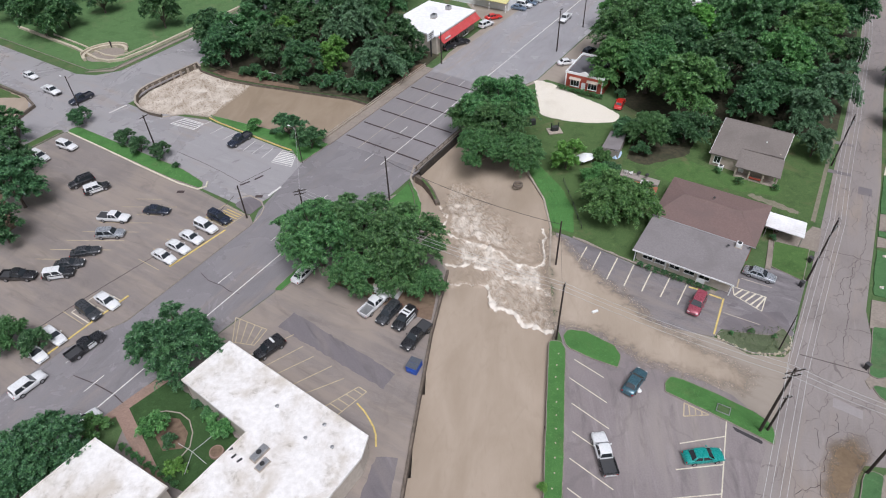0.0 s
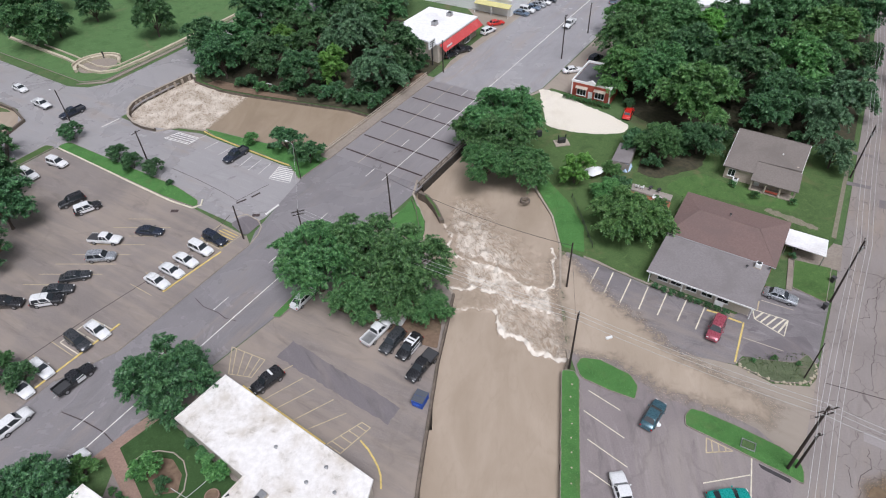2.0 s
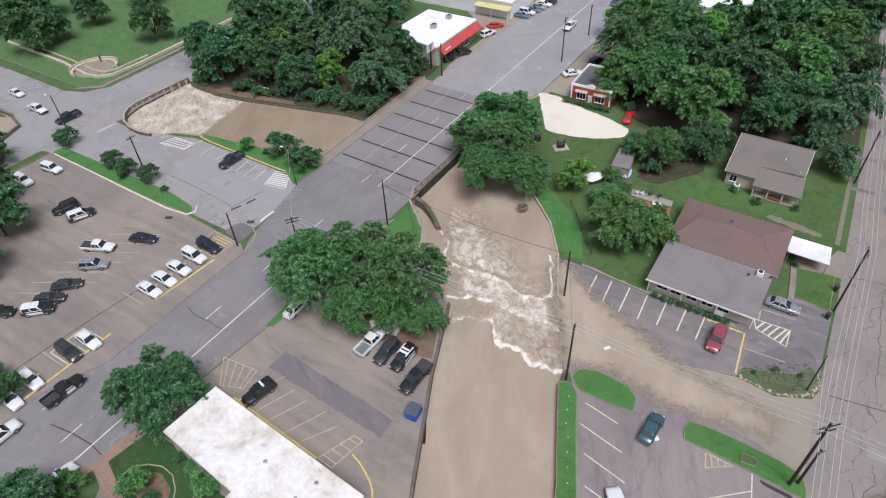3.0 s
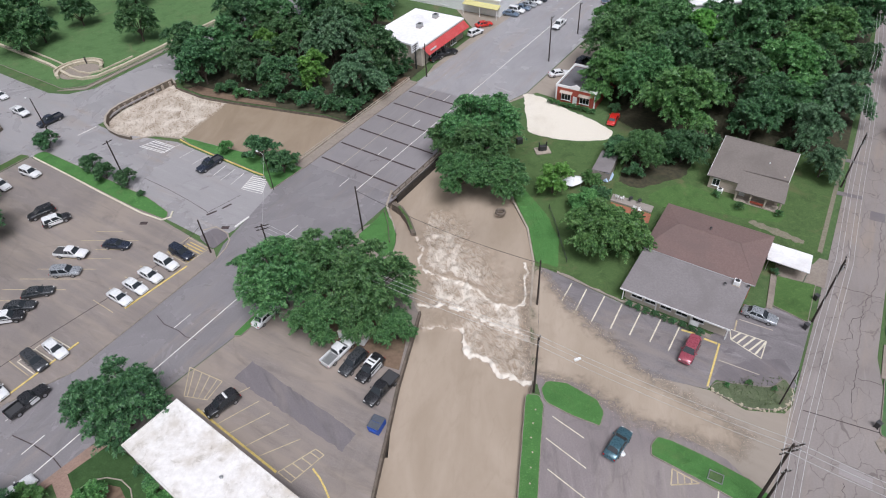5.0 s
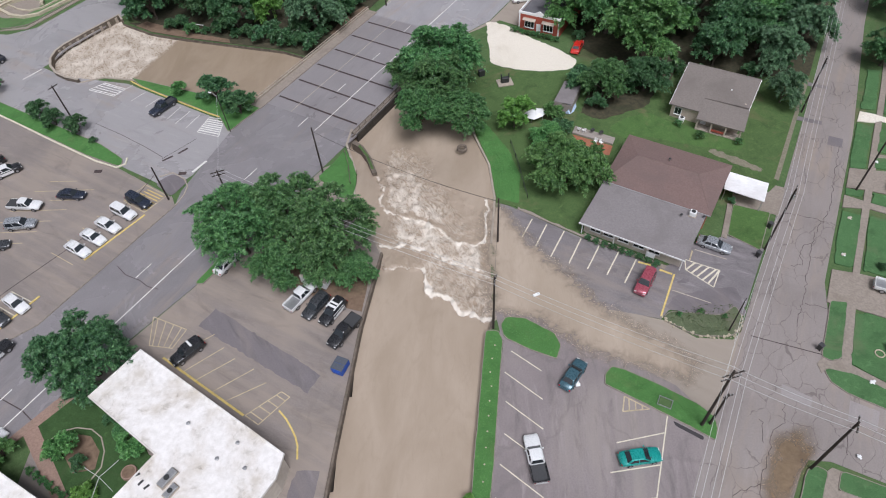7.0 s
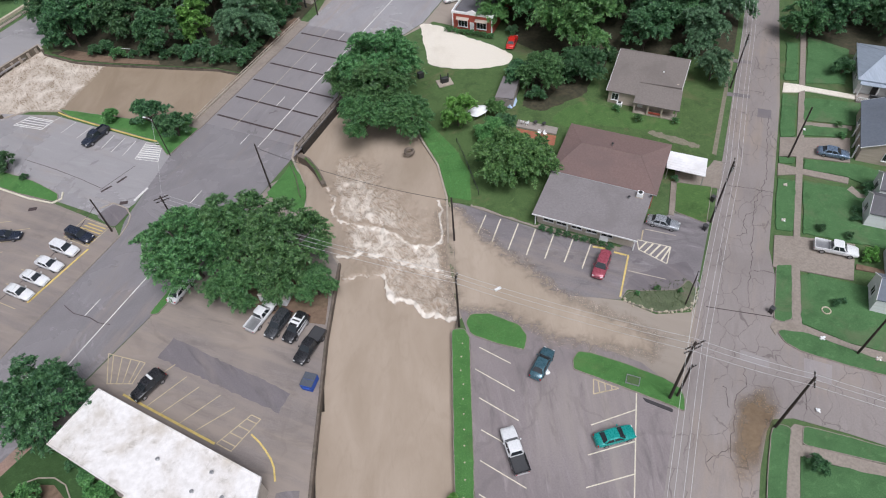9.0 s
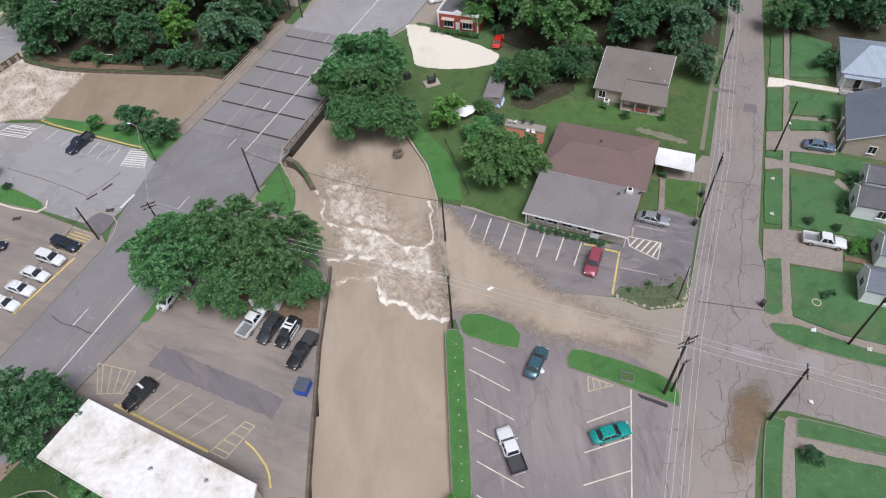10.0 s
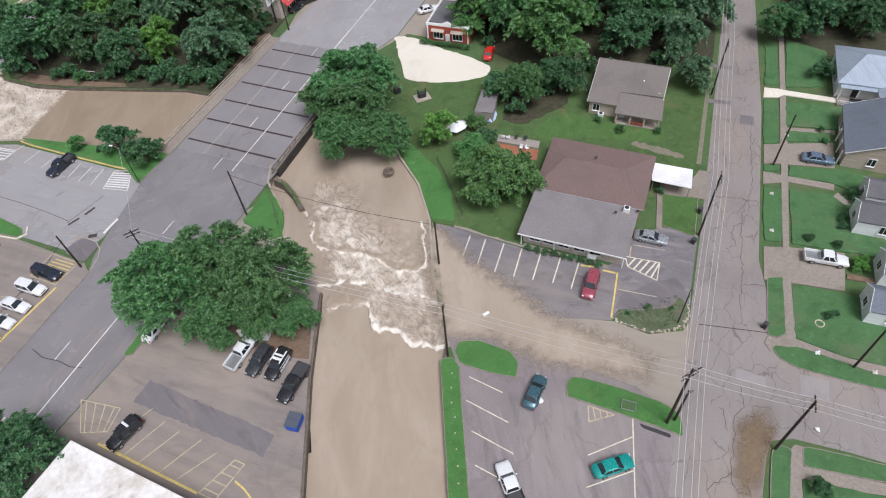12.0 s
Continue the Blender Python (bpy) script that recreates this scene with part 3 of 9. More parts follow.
def ground_sheet():
    pts = [Vector(p) for p in CREEK]
    n = len(pts)
    edges = [(i, (i + 1) % n) for i in range(n)]
    rim = [(-3000, -3000), (3000, -3000), (3000, 3000), (-3000, 3000)]
    base = len(pts)
    pts += [Vector(p) for p in rim]
    edges += [(base + i, base + (i + 1) % 4) for i in range(4)]
    for gx in range(-260, 261, 20):
        for gy in range(-120, 321, 20):
            if away(np.array([gx * 1.0]), np.array([gy * 1.0]), CREEK, True)[0] > 4:
                pts.append(Vector((gx, gy)))
    for gx in range(-2400, 2401, 600):
        for gy in range(-2400, 2401, 600):
            if abs(gx) > 300 or abs(gy) > 400:
                pts.append(Vector((gx, gy)))
    vs, es, fs, *_ = delaunay_2d_cdt(pts, edges, [], 0, 1e-4)
    bm = bmesh.new()
    bv = [bm.verts.new((v.x, v.y, -0.06)) for v in vs]
    for f in fs:
        c = sum((vs[i] for i in f), Vector((0, 0))) / len(f)
        if not inside(np.array([c.x]), np.array([c.y]), CREEK)[0]:
            a, b, d = (vs[i] for i in f)
            bm.faces.new([bv[i] for i in (f if (b - a).cross(d - a) > 0 else f[::-1])])
    loose = [v for v in bm.verts if not v.link_faces]
    bmesh.ops.delete(bm, geom=loose, context="VERTS")
    return bm


setting("ground", ground_sheet(), M["grass_dull"], "flat grassy ground around the flooded creek", "ground")
setting("creek_bed", slab([(-140, -80), (140, -80), (140, 160), (-140, 160)], CREEK_BOTTOM - 0.3, CREEK_BOTTOM), M["earth"], "silt bed under the flood water", "creek bed")


def bank_wall(path, thick, z1, side, name, label, mat, z0=CREEK_BOTTOM):
    ps = [Vector(p) for p in path]
    off = []
    for i, p in enumerate(ps):
        d = (ps[min(i + 1, len(ps) - 1)] - ps[max(i - 1, 0)]).normalized()
        q = p + Vector((-d.y, d.x)) * side * thick / 2
        off.append((q.x, q.y))
    return setting(name, ribbon(off, thick, z0, z1), mat, label, "retaining wall")


bank_wall(BANK_LEFT[2:], 0.36, 0.34, -1, "creek_wall", "dark stained concrete retaining wall along the brown creek", M["concrete_dark"])
bank_wall(BANK_LEFT[:3], 0.4, 0.03, -1, "creek_wall", "low concrete bank edge awash with flood water", M["concrete"])
bank_wall(BANK_RIGHT[:6], 0.4, 0.02, -1, "creek_wall", "concrete bank edge below a grass strip", M["concrete_dark"])
bank_wall(BANK_RIGHT[6:], 0.35, 0.14, -1, "creek_wall", "pale concrete edge of the grassy creek bank", M["concrete"])
bank_wall(POOL_NORTH[2:9], 0.5, -0.2, -1, "creek_wall", "low earth-stained bank below bushes", M["concrete_dark"])
POOL_RIM = POOL_NORTH[8:] + POOL_SOUTH[:6]
pool_wall = bank_wall(POOL_RIM, 0.45, 0.75, -1, "creek_wall", "dark parapet wall with pale piers round the flooded pool", M["concrete_dark"])
bank_wall(POOL_RIM, 0.52, 0.86, -1, "wall_coping", "pale coping along the pool parapet", M["concrete"], 0.752)
for (ax, ay), (bx, by) in zip(POOL_RIM[1:4], POOL_RIM[2:5]):
    n = int(math.hypot(bx - ax, by - ay) / 2.4) + 1
    for k in range(n):
        at = Matrix.Translation((ax + (bx - ax) * (k + 0.5) / n, ay + (by - ay) * (k + 0.5) / n, 0)) @ Matrix.Rotation(math.atan2(by - ay, bx - ax), 4, "Z")
        part("pier", box(bmesh.new(), -0.3, 0.3, -0.12, 0.14, -1.1, 0.5, 0.03, at), M["concrete"], pool_wall, "pale concrete pier")
bank_wall(POOL_SOUTH[5:11], 0.4, 0.12, -1, "creek_wall", "concrete edge of the pool beside the parking bays", M["concrete"])
bank_wall(POOL_SOUTH[11:] + BANK_LEFT[:1], 0.4, 0.1, -1, "creek_wall", "concrete bank edge at the bridge", M["concrete"])


# ---- flood water: above the drop, over it, and below ----
LIP_1 = [(-3.7, 80.8), (-1.1, 80.2), (1.3, 78.9), (3.6, 77.9), (5.0, 76.7), (6.8, 75.2), (8.6, 73.8), (11.0, 72.7), (12.0, 73.3), (13.3, 73.8)]
LIP_2 = [(-5.2, 74.9), (-4.3, 73.0), (-2.8, 73.6), (-1.0, 73.2), (0.7, 73.6), (3.4, 72.4), (5.2, 71.3), (7.3, 70.3), (9.5, 68.9), (11.5, 67.9), (12.8, 66.8), (13.6, 65.3)]
LIP_3 = [(-4.3, 72.3), (-2.6, 69.0), (0.1, 69.5), (3.6, 68.9), (3.9, 66.0), (4.6, 64.0), (6.7, 63.1), (8.7, 61.4), (10.3, 60.2), (12.3, 59.4), (13.4, 59.3)]
LEDGE = [(-6.4, 99.0), (-5.2, 93.4), (-4.8, 89.6), (-4.2, 86.8), (-3.7, 85.0), (-4.0, 82.4), (-3.7, 80.8)]
RACE = [(-4.6, 98.5), (2.0, 100.5), (5.6, 94.5), (5.2, 89.0), (8.6, 86.0), (12.6, 81.0), (13.0, 74.4), (11.0, 72.8), (8.6, 73.9), (5.0, 76.8), (1.3, 79.0), (-3.7, 80.9), (-3.6, 85.0), (-4.6, 89.6)]
FLOOD = [(13.6, 61.3), (16.2, 60.2), (20.5, 59.0), (23.2, 56.7), (26.0, 54.0), (30.0, 52.4), (34.6, 50.6), (38.6, 49.2), (40.6, 52.0), (37.0, 55.6), (32.0, 59.6), (29.0, 62.6), (27.1, 65.9), (24.4, 69.6), (21.6, 73.6), (19.6, 77.4), (18.0, 81.2), (16.3, 82.4), (14.3, 80.2), (13.8, 70.6)]


def eased(v):
    v = np.clip(v, 0, 1)
    return v * v * (3 - 2 * v)


def water_level(xs, ys):
    """Heights of the water and how much foam it carries; the lips are given in the creek's own axes."""
    pool = inside(xs, ys, [sn(60, 70), sn(60, 140), sn(130, 140), sn(130, 70)])
    tx, ty = xs + 0.104, ys - 1.286
    xs, ys = (0.99451 * tx - 0.02032 * ty) / 0.98946, (0.02032 * tx + 0.99451 * ty) / 0.98946
    wob = np.array([noise.noise((x * 0.42, y * 0.42, 3.0)) for x, y in zip(xs, ys)])
    fine = np.array([noise.noise((x * 1.3, y * 1.3, 7.0)) for x, y in zip(xs, ys)])
    chop = np.array([noise.turbulence((x * 0.75, y * 0.55, 1.0), 4, False) for x, y in zip(xs, ys)])
    lace = np.array([noise.ridged_multi_fractal((x * 0.36 + 0.25 * y * 0.3, y * 0.2, 4.0), 0.9, 2.2, 4, 1.0, 2.0) for x, y in zip(xs, ys)])
    lace = np.clip((lace - 0.6) / 1.6, 0, 1)
    ux, uy = xs + wob * 0.7 + fine * 0.25, ys + wob * 0.7 + fine * 0.25
    downs = []
    for lip in (LIP_1, LIP_2, LIP_3):
        line = np.array(lip)
        downs.append(np.interp(ux, line[:, 0], line[:, 1]) - uy)
    inner = (xs > -4.2) & (xs < 13.6)
    d1, d2, d3 = downs
    z = 0.015 - 0.14 * eased(d1 / 1.2 + 0.3) - 0.22 * eased(d2 / 1.6 + 0.3) - 0.42 * eased(d3 / 1.5 + 0.4)
    south = ys < 84

    def band(path, w):
        return np.exp(-(away(ux, uy, path) / w) ** 2)

    lean = xs + (ys - 80) * 0.42
    race = inside(ux, uy, RACE) * np.interp(ys, [74, 80, 90, 96, 101], [1.0, 0.95, 0.88, 0.74, 0.4]) * np.interp(lean, [5, 9, 12], [1.0, 0.6, 0.38])
    race = race * np.clip(away(ux, uy, RACE, True) / 1.2, 0.3, 1)
    mid = ((d1 > 0) & (d2 < 0) & inner) * 0.95 * np.clip((xs + 4.4) / 4, 0.15, 1) * np.clip((14.2 - xs) / 2.5, 0, 1)
    low = ((d2 > 0) & (d3 < 0) & inner) * np.interp(xs, [-3.0, 2.4, 4.2], [0.3, 0.48, 0.8])
    foam = np.maximum.reduce([race, mid, low]) * (0.72 + 0.4 * lace)
    crest = np.maximum.reduce([band(LIP_1, 0.4) * 1.15, band(LIP_2[:6], 0.5) * 1.1, band(LIP_2[5:], 0.45) * 1.0, band(LIP_3[:4], 0.4) * 0.85, band(LIP_3[3:], 0.75) * 1.35, band(LEDGE[2:], 0.45) * 1.0, band([(12.9, 73.6), (13.2, 78.0), (13.4, 82.4)], 0.34) * 1.6])
    foam = np.clip(np.maximum(foam, crest * (0.75 + 0.4 * lace + 0.45 * fine)), 0, 1.25)
    foam = foam * np.where(d3 > 0, np.clip(1.1 - d3 / 0.7, 0, 1), 1)
    edge = xs - (-56.9 + (ys - 128) * 0.364)
    sheet = np.clip(-edge / 0.8, 0, 1) * (0.76 + wob * 0.12 + lace * 0.16) + np.exp(-(edge / 0.4) ** 2) * 0.45
    foam = np.where(pool, np.clip(sheet, 0, 1.05), foam)
    chute = eased((ys - 84) / 13)
    z = np.where(south, z, 0.015 - 0.14 * eased(d1 / 1.2 + 0.3)) - np.where(pool, 0.0, 1.6 * chute * np.interp(xs, [5, 12.5], [1.0, 0.2]))
    z = np.where(pool, -0.75, z)
    calm = np.clip((13.4 - xs) / 2.0, 0, 1)
    z = z + (chop - 0.42) * 0.5 * np.clip(foam, 0, 1) * np.where(xs < -20, 0.35, calm) + wob * 0.02 * calm
    return z, foam


def water_mesh(x0, x1, y0, y1, cell, outline, name, label, lift=0.0):
    nx, ny = int((x1 - x0) / cell) + 1, int((y1 - y0) / cell) + 1
    gx, gy = np.meshgrid(np.linspace(x0, x1, nx), np.linspace(y0, y1, ny))
    xs, ys = gx.ravel(), gy.ravel()
    z, foam = water_level(xs, ys)
    if "street" in label:
        z, foam = np.full(xs.shape, 0.022), foam * np.clip((16.0 - xs) / 1.5, 0, 1)
    idx = np.arange(nx * ny).reshape(ny, nx)
    quads = np.stack([idx[:-1, :-1], idx[:-1, 1:], idx[1:, 1:], idx[1:, :-1]], -1).reshape(-1, 4)
    cx, cy = xs[quads].mean(1), ys[quads].mean(1)
    near = away(xs, ys, outline, True) * np.where(inside(xs, ys, outline), 1, -1)
    keep = inside(cx, cy, outline) | (away(cx, cy, outline, True) < (2.2 if "street" in label else 0.25))
    quads = quads[keep]
    used, inv = np.unique(quads, return_inverse=True)
    quads = inv.reshape(-1, 4)
    me = bpy.data.meshes.new(name)
    me.from_pydata(np.stack([xs, ys, z + lift], -1)[used].tolist(), [], quads.tolist())
    me.attributes.new("foam", "FLOAT", "POINT").data.foreach_set("value", foam[used].astype(np.float32))
    me.polygons.foreach_set("use_smooth", np.ones(len(quads), bool))
    me.attributes.new("depth", "FLOAT", "POINT").data.foreach_set("value", np.clip(near[used] / 5.5 + 0.36, 0, 1).astype(np.float32))
    me.materials.append(M["water_shallow" if "street" in label else "water_pool" if "pool" in label else "water"])
    return tagged(new(name, me), label, "water", "", "structure")


LOWER = BANK_RIGHT + [sn(116, 66), sn(84, 66)] + POOL_SOUTH[11:] + BANK_LEFT
UPPER = [sn(116, 66)] + POOL_NORTH[1:] + POOL_SOUTH[:11] + [sn(84, 66)]
water_mesh(-12, 17.4, 54, 103, 0.18, [p for p in LOWER], "water", "brown flood water breaking into pale rapids over a drop", 0.0)
water_mesh(-14, 17.4, -60, 54.1, 1.2, LOWER, "water", "smooth brown flood water between the creek walls")
water_mesh(-24, 17.4, 102.9, 138, 0.9, LOWER, "water", "brown flood water under the bridge")
water_mesh(-84, -6, 104, 152, 0.5, UPPER, "water", "brown flood pool with a pale foam sheet")
water_mesh(11, 44, 46, 86, 0.35, FLOOD, "water", "shallow brown flood water across the street", 0.0)
WEST_POOL = [(-100.1, 122.2), (-99.2, 128.1), (-104.1, 133.1), (-114.7, 139.1), (-156.0, 163.7), (-176.7, 124.3), (-122.5, 95.3)]
setting("water", slab(WEST_POOL, -0.055, -0.045), M["water"], "brown flood water beyond the crossroads", "water")
setting("creek_wall", ribbon([(-93.4, 110.6), (-100.1, 122.2), (-99.2, 128.1), (-104.1, 133.1), (-114.7, 139.1), (-156.0, 163.7)], 0.5, -0.3, 0.7), M["concrete_dark"], "dark parapet wall beside the flooded pool", "retaining wall")


setting("ledge", ribbon([(-8.1, 99.3), (-6.5, 97.8), (-5.0, 94.8), (-3.7, 90.7)], 0.8, -3.0, 0.06), M["concrete_dark"], "mossy concrete ledge awash beside the rapids", "ledge")
setting("ledge", ribbon([(-6.9, 98.1), (-5.3, 95.3), (-4.1, 91.7)], 0.45, 0.0, 0.11), M["grass"], "grass growing along the ledge", "ledge")


# ---- roads, lots and pavements ----
def paved(name, pts, z, mat, label, category="road"):
    return setting(name, slab(pts, z - 0.3, z), M[mat], label, category)


main_road = paved("main_road", [sn(-200, 64), sn(20, 62.2), sn(42, 59.6), sn(60, 58.8), sn(82, 58.4), sn(82, 80.4), sn(72, 80.4), sn(56, 76.8), sn(53, 75.2), sn(26, 75.0), sn(18, 78.2), sn(-200, 80)], 0.0, "road", "wet grey asphalt main road with a film of silt")
for k in range(6):
    s = 4.0 + 6.4 * k if k < 3 else -2.0 - 6.4 * (k - 2)
    part("bay_line", ribbon([sn(s, 75.6), sn(s, 76.8)], 0.14, 0.001, 0.009), M["white_paint"], main_road)
    part("bay_line", ribbon([sn(s - 0.7, 75.6), sn(s + 0.7, 75.6)], 0.14, 0.002, 0.01), M["white_paint"], main_road)
main_far = paved("main_road", [sn(119, 58), sn(128, 55), sn(200, 54), sn(700, 54), sn(700, 77), sn(200, 77), sn(119, 80.4)], 0.0, "road_far", "wet road past the bridge, asphalt paled for sky reflection")
side_street = paved("side_street", [sn(55.5, 79.0), sn(55.8, 133.5), sn(69.8, 133.5), sn(69.6, 126), sn(74.0, 111), sn(73.8, 86), sn(72.5, 80.0), sn(60, 78)], -0.006, "street", "wet grey side street with parking bays", "road")
west_street = paved("west_street", [sn(-200, 137.5), sn(53, 137.5), sn(55, 133.4), sn(71.5, 133.2), sn(77, 134.9), sn(92, 134.6), sn(400, 134.0), sn(400, 149.5), sn(80, 149.5), sn(75, 153), sn(73, 158), sn(73, 500), sn(60.5, 500), sn(60, 158), sn(56, 151.5), sn(50, 150.6), sn(-200, 150)], -0.012, "street", "wet grey crossroads with a blue sheen")
police_lot = paved("parking_lot", [sn(-120, 79.2), sn(20, 79.2), sn(54.2, 77.6), sn(55.0, 92), sn(54.4, 134.6), sn(30, 135), sn(-120, 136)], 0.006, "lot_mud", "silt-covered asphalt parking lot with worn bay lines", "parking lot")
east_lot = paved("parking_lot", [sn(18, 62.1), sn(42, 59.5), sn(60, 58.7), sn(72, 58.4), (-8.6, 95.0), (-7.1, 85.4), (-3.95, 78.2), (-1.7, 72.4), (-2.9, 65.5), (-3.9, 59.6), (-5.6, 43.7), (-6.6, 33.3), (-8.4, 9.4), (-10.5, -50.0), (-39.7, -50.0)], 0.006, "lot_mud", "silt-covered asphalt lot between the white building and the creek", "parking lot")
right_lot = paved("parking_lot", [(15.7, 57.1), (18.9, 55.2), (22.3, 53.6), (24.4, 54.3), (28.7, 49.9), (32.7, 46.6), (36.9, 43.1), (38.3, 41.8), (35.0, 35.6), (20.4, 8.8), (9.9, 9.0), (13.0, 39.2)], 0.006, "lot_dark", "worn dark asphalt parking lot with white bay lines", "parking lot")
lot_apron = paved("parking_lot", [(14.8, 61.2), (22.0, 59.4), (28.0, 55.6), (31.6, 52.4), (36.6, 48.8), (39.4, 44.6), (39.2, 42.0), (37.0, 37.4), (34.0, 35.4), (33.0, 44.0), (22.0, 52.0), (15.4, 56.6)], 0.002, "lot_dark", "worn asphalt apron round the grass islands", "parking lot")
shop_lot = paved("parking_lot", [(17.1, 82.3), (19.8, 80.5), (29.2, 73.7), (39.1, 67.6), (42.3, 68.7), (43.6, 71.6), (50.3, 73.1), (54.8, 70.2), (48.9, 60.2), (43.3, 61.0), (38.5, 60.2), (37.1, 58.8), (31.2, 60.5), (15.0, 62.0)], 0.006, "lot_wet", "dark stained asphalt lot half under flood water", "parking lot")
cross_street = paved("cross_street", [(14.4, 62.3), (31.2, 60.7), (37.3, 58.6), (41.0, 55.6), (45.6, 55.1), (50.3, 59.0), (47.4, 38.1), (39.0, 44.4), (35.6, 47.7), (29.0, 51.7), (22.9, 56.7), (16.0, 60.2), (14.4, 59.5)], 0.0, "crossing", "street covered with brown silt and flood water", "road")
right_road = paved("right_road", [(19.5, 8.8), (34.8, 35.7), (41.6, 46.7), (48.0, 58.0), (56.0, 71.6), (70.0, 96.3), (89.1, 130.3), (117.3, 182.5), (226.5, 380.7), (238.4, 376.5), (125.5, 182.3), (96.0, 129.7), (78.3, 94.7), (60.9, 63.7), (57.9, 54.3), (57.6, 50.4), (59.0, 47.0), (109.6, 16.0), (103.5, 7.1), (56.3, 36.0), (51.4, 38.6), (49.0, 38.9), (47.6, 37.5), (44.9, 33.5), (31.4, 8.6)], 0.004, "old_road", "old grey road with a net of dark sealed cracks", "road")
gravel = paved("gravel_drive", ragged(rounded([(18.1, 138.7), (18.1, 121.8), (22.7, 119.4), (28.2, 118.1), (33.5, 118.2), (35.8, 121.1), (31.7, 126.4), (26.9, 130.7), (24.5, 134.6)], 1.8), 0.7, 0.2), 0.012, "gravel", "pale cream gravel drive", "driveway")
paved("forecourt", [sn(119.5, 57.6), (21.1, 138.4), (26.0, 135.0), (26.1, 141.0), (30.3, 147.9), (39.7, 149.7), (53.2, 174.3), sn(200, 53.6), sn(128, 54.8)], -0.004, "crossing", "silt-covered forecourt beside the road", "forecourt")
paved("forecourt", [sn(121, 79.6), sn(200, 76.6), (15.6, 186.0), (1.7, 189.3), (7.9, 171.3), (-2.6, 153.8)], -0.004, "crossing", "silt-covered forecourt of the white store", "forecourt")


def kerb(path, label, mat="concrete", width=0.2, top=0.15, closed=False):
    return setting("kerb", ribbon(path, width, -0.15, top, closed), M[mat], label, "kerb")


def lawn(pts, z, mat, label, edge=None, r=0.8, name="lawn"):
    pts = ragged(rounded(pts, r) if r else pts, 1.1, 0.04 if edge else 0.14)
    ob = setting(name, slab(pts, -0.25, z, inset=0.06), M[mat], label, "lawn")
    if edge:
        kerb(pts, edge + " kerb round a grass bed", {"pale": "kerb_dull", "yellow": "yellow_paint"}[edge], 0.12, z + 0.01, True)
    return ob


lawn([sn(55.3, 91.5), sn(54.6, 100), sn(54.8, 134.5), sn(57.3, 134), sn(58.0, 100), sn(57.0, 92.5)], 0.14, "grass_bright", "grass strip with bushes along the parking lot", "pale", 1.2)
lawn([sn(54.6, 135.0), sn(54.0, 137.2), sn(30, 137.4), sn(-60, 137.2), sn(-60, 135.6), sn(30, 135.2)], 0.13, "grass", "grass verge beside the crossroads", "pale", 0.6)
kerb([sn(54.7, 133.6), sn(54.6, 120), sn(54.4, 110), sn(54.3, 97), sn(54.9, 92), sn(56.3, 91.2), sn(57.6, 92.2)], "cream painted kerb at the end of a grass strip", "cream_paint", 0.3, 0.19)
lawn([(-56.3, 123.4), (-53.4, 120.4), (-36.9, 110.1), (-34.5, 108.8), (-31.8, 103.8), (-30.2, 106.2), (-26.3, 111.9), (-29.0, 113.9), (-40.7, 116.7)], 0.14, "grass_bright", "grass bank between the bays and the pool", "pale", 0.9)
kerb([(-56.0, 122.2), (-53.4, 120.2), (-45.0, 114.9), (-36.9, 109.9), (-34.5, 108.6)], "yellow painted kerb at the head of the bays", "yellow_paint", 0.2, 0.17)
lawn([(-13.4, 90.3), (-11.4, 93.4), (-9.4, 97.0), (-7.6, 93.4), (-6.8, 90.5), (-6.9, 85.2), (-8.9, 85.0)], 0.15, "grass_bright", "grass wedge beside the bridge end", None, 0.6)
lawn([(-29.2, 68.3), (-27.1, 72.1), (-24.8, 76.2), (-23.9, 75.4), (-26.1, 71.1), (-28.0, 68.1)], 0.15, "grass_bright", "narrow grass island at the lot entrance", "pale", 0.5)
lawn([(13.3, 58.0), (11.0, 40.8), (10.1, 33.9), (7.8, 9.1), (9.7, 9.0), (12.3, 34.4), (13.2, 39.8), (15.5, 56.5), (15.0, 57.9)], 0.14, "grass_bright", "bright grass strip along the creek", "pale", 0.5)
lawn([(15.4, 58.9), (16.3, 60.1), (18.9, 59.7), (22.5, 57.1), (23.1, 55.3), (22.3, 53.2), (18.6, 55.0), (15.8, 56.8)], 0.15, "grass_bright", "bright grass island at the lot entrance", "pale", 0.45)
lawn([(27.8, 49.4), (28.1, 50.7), (29.1, 51.8), (31.0, 51.1), (35.2, 48.5), (38.5, 46.2), (39.9, 44.6), (40.0, 43.2), (39.3, 41.5), (38.3, 42.3), (34.4, 45.0)], 0.15, "grass_bright", "long bright grass island with utility poles", "pale", 0.4)
paved("asphalt_patch", ragged(rounded([(38.2, 60.4), (39.4, 62.4), (44.0, 63.4), (48.6, 63.6), (48.8, 59.0), (44.0, 58.2)], 0.6), 1.0, 0.25), 0.011, "patch", "dark damp asphalt beside the weedy island", "pavement")
lawn([(37.3, 58.7), (38.4, 59.9), (42.0, 59.4), (45.4, 58.9), (47.6, 60.6), (47.9, 57.6), (45.6, 55.5), (41.0, 55.9)], 0.13, "weeds", "weedy island edged with field rocks", "pale", 1.0)
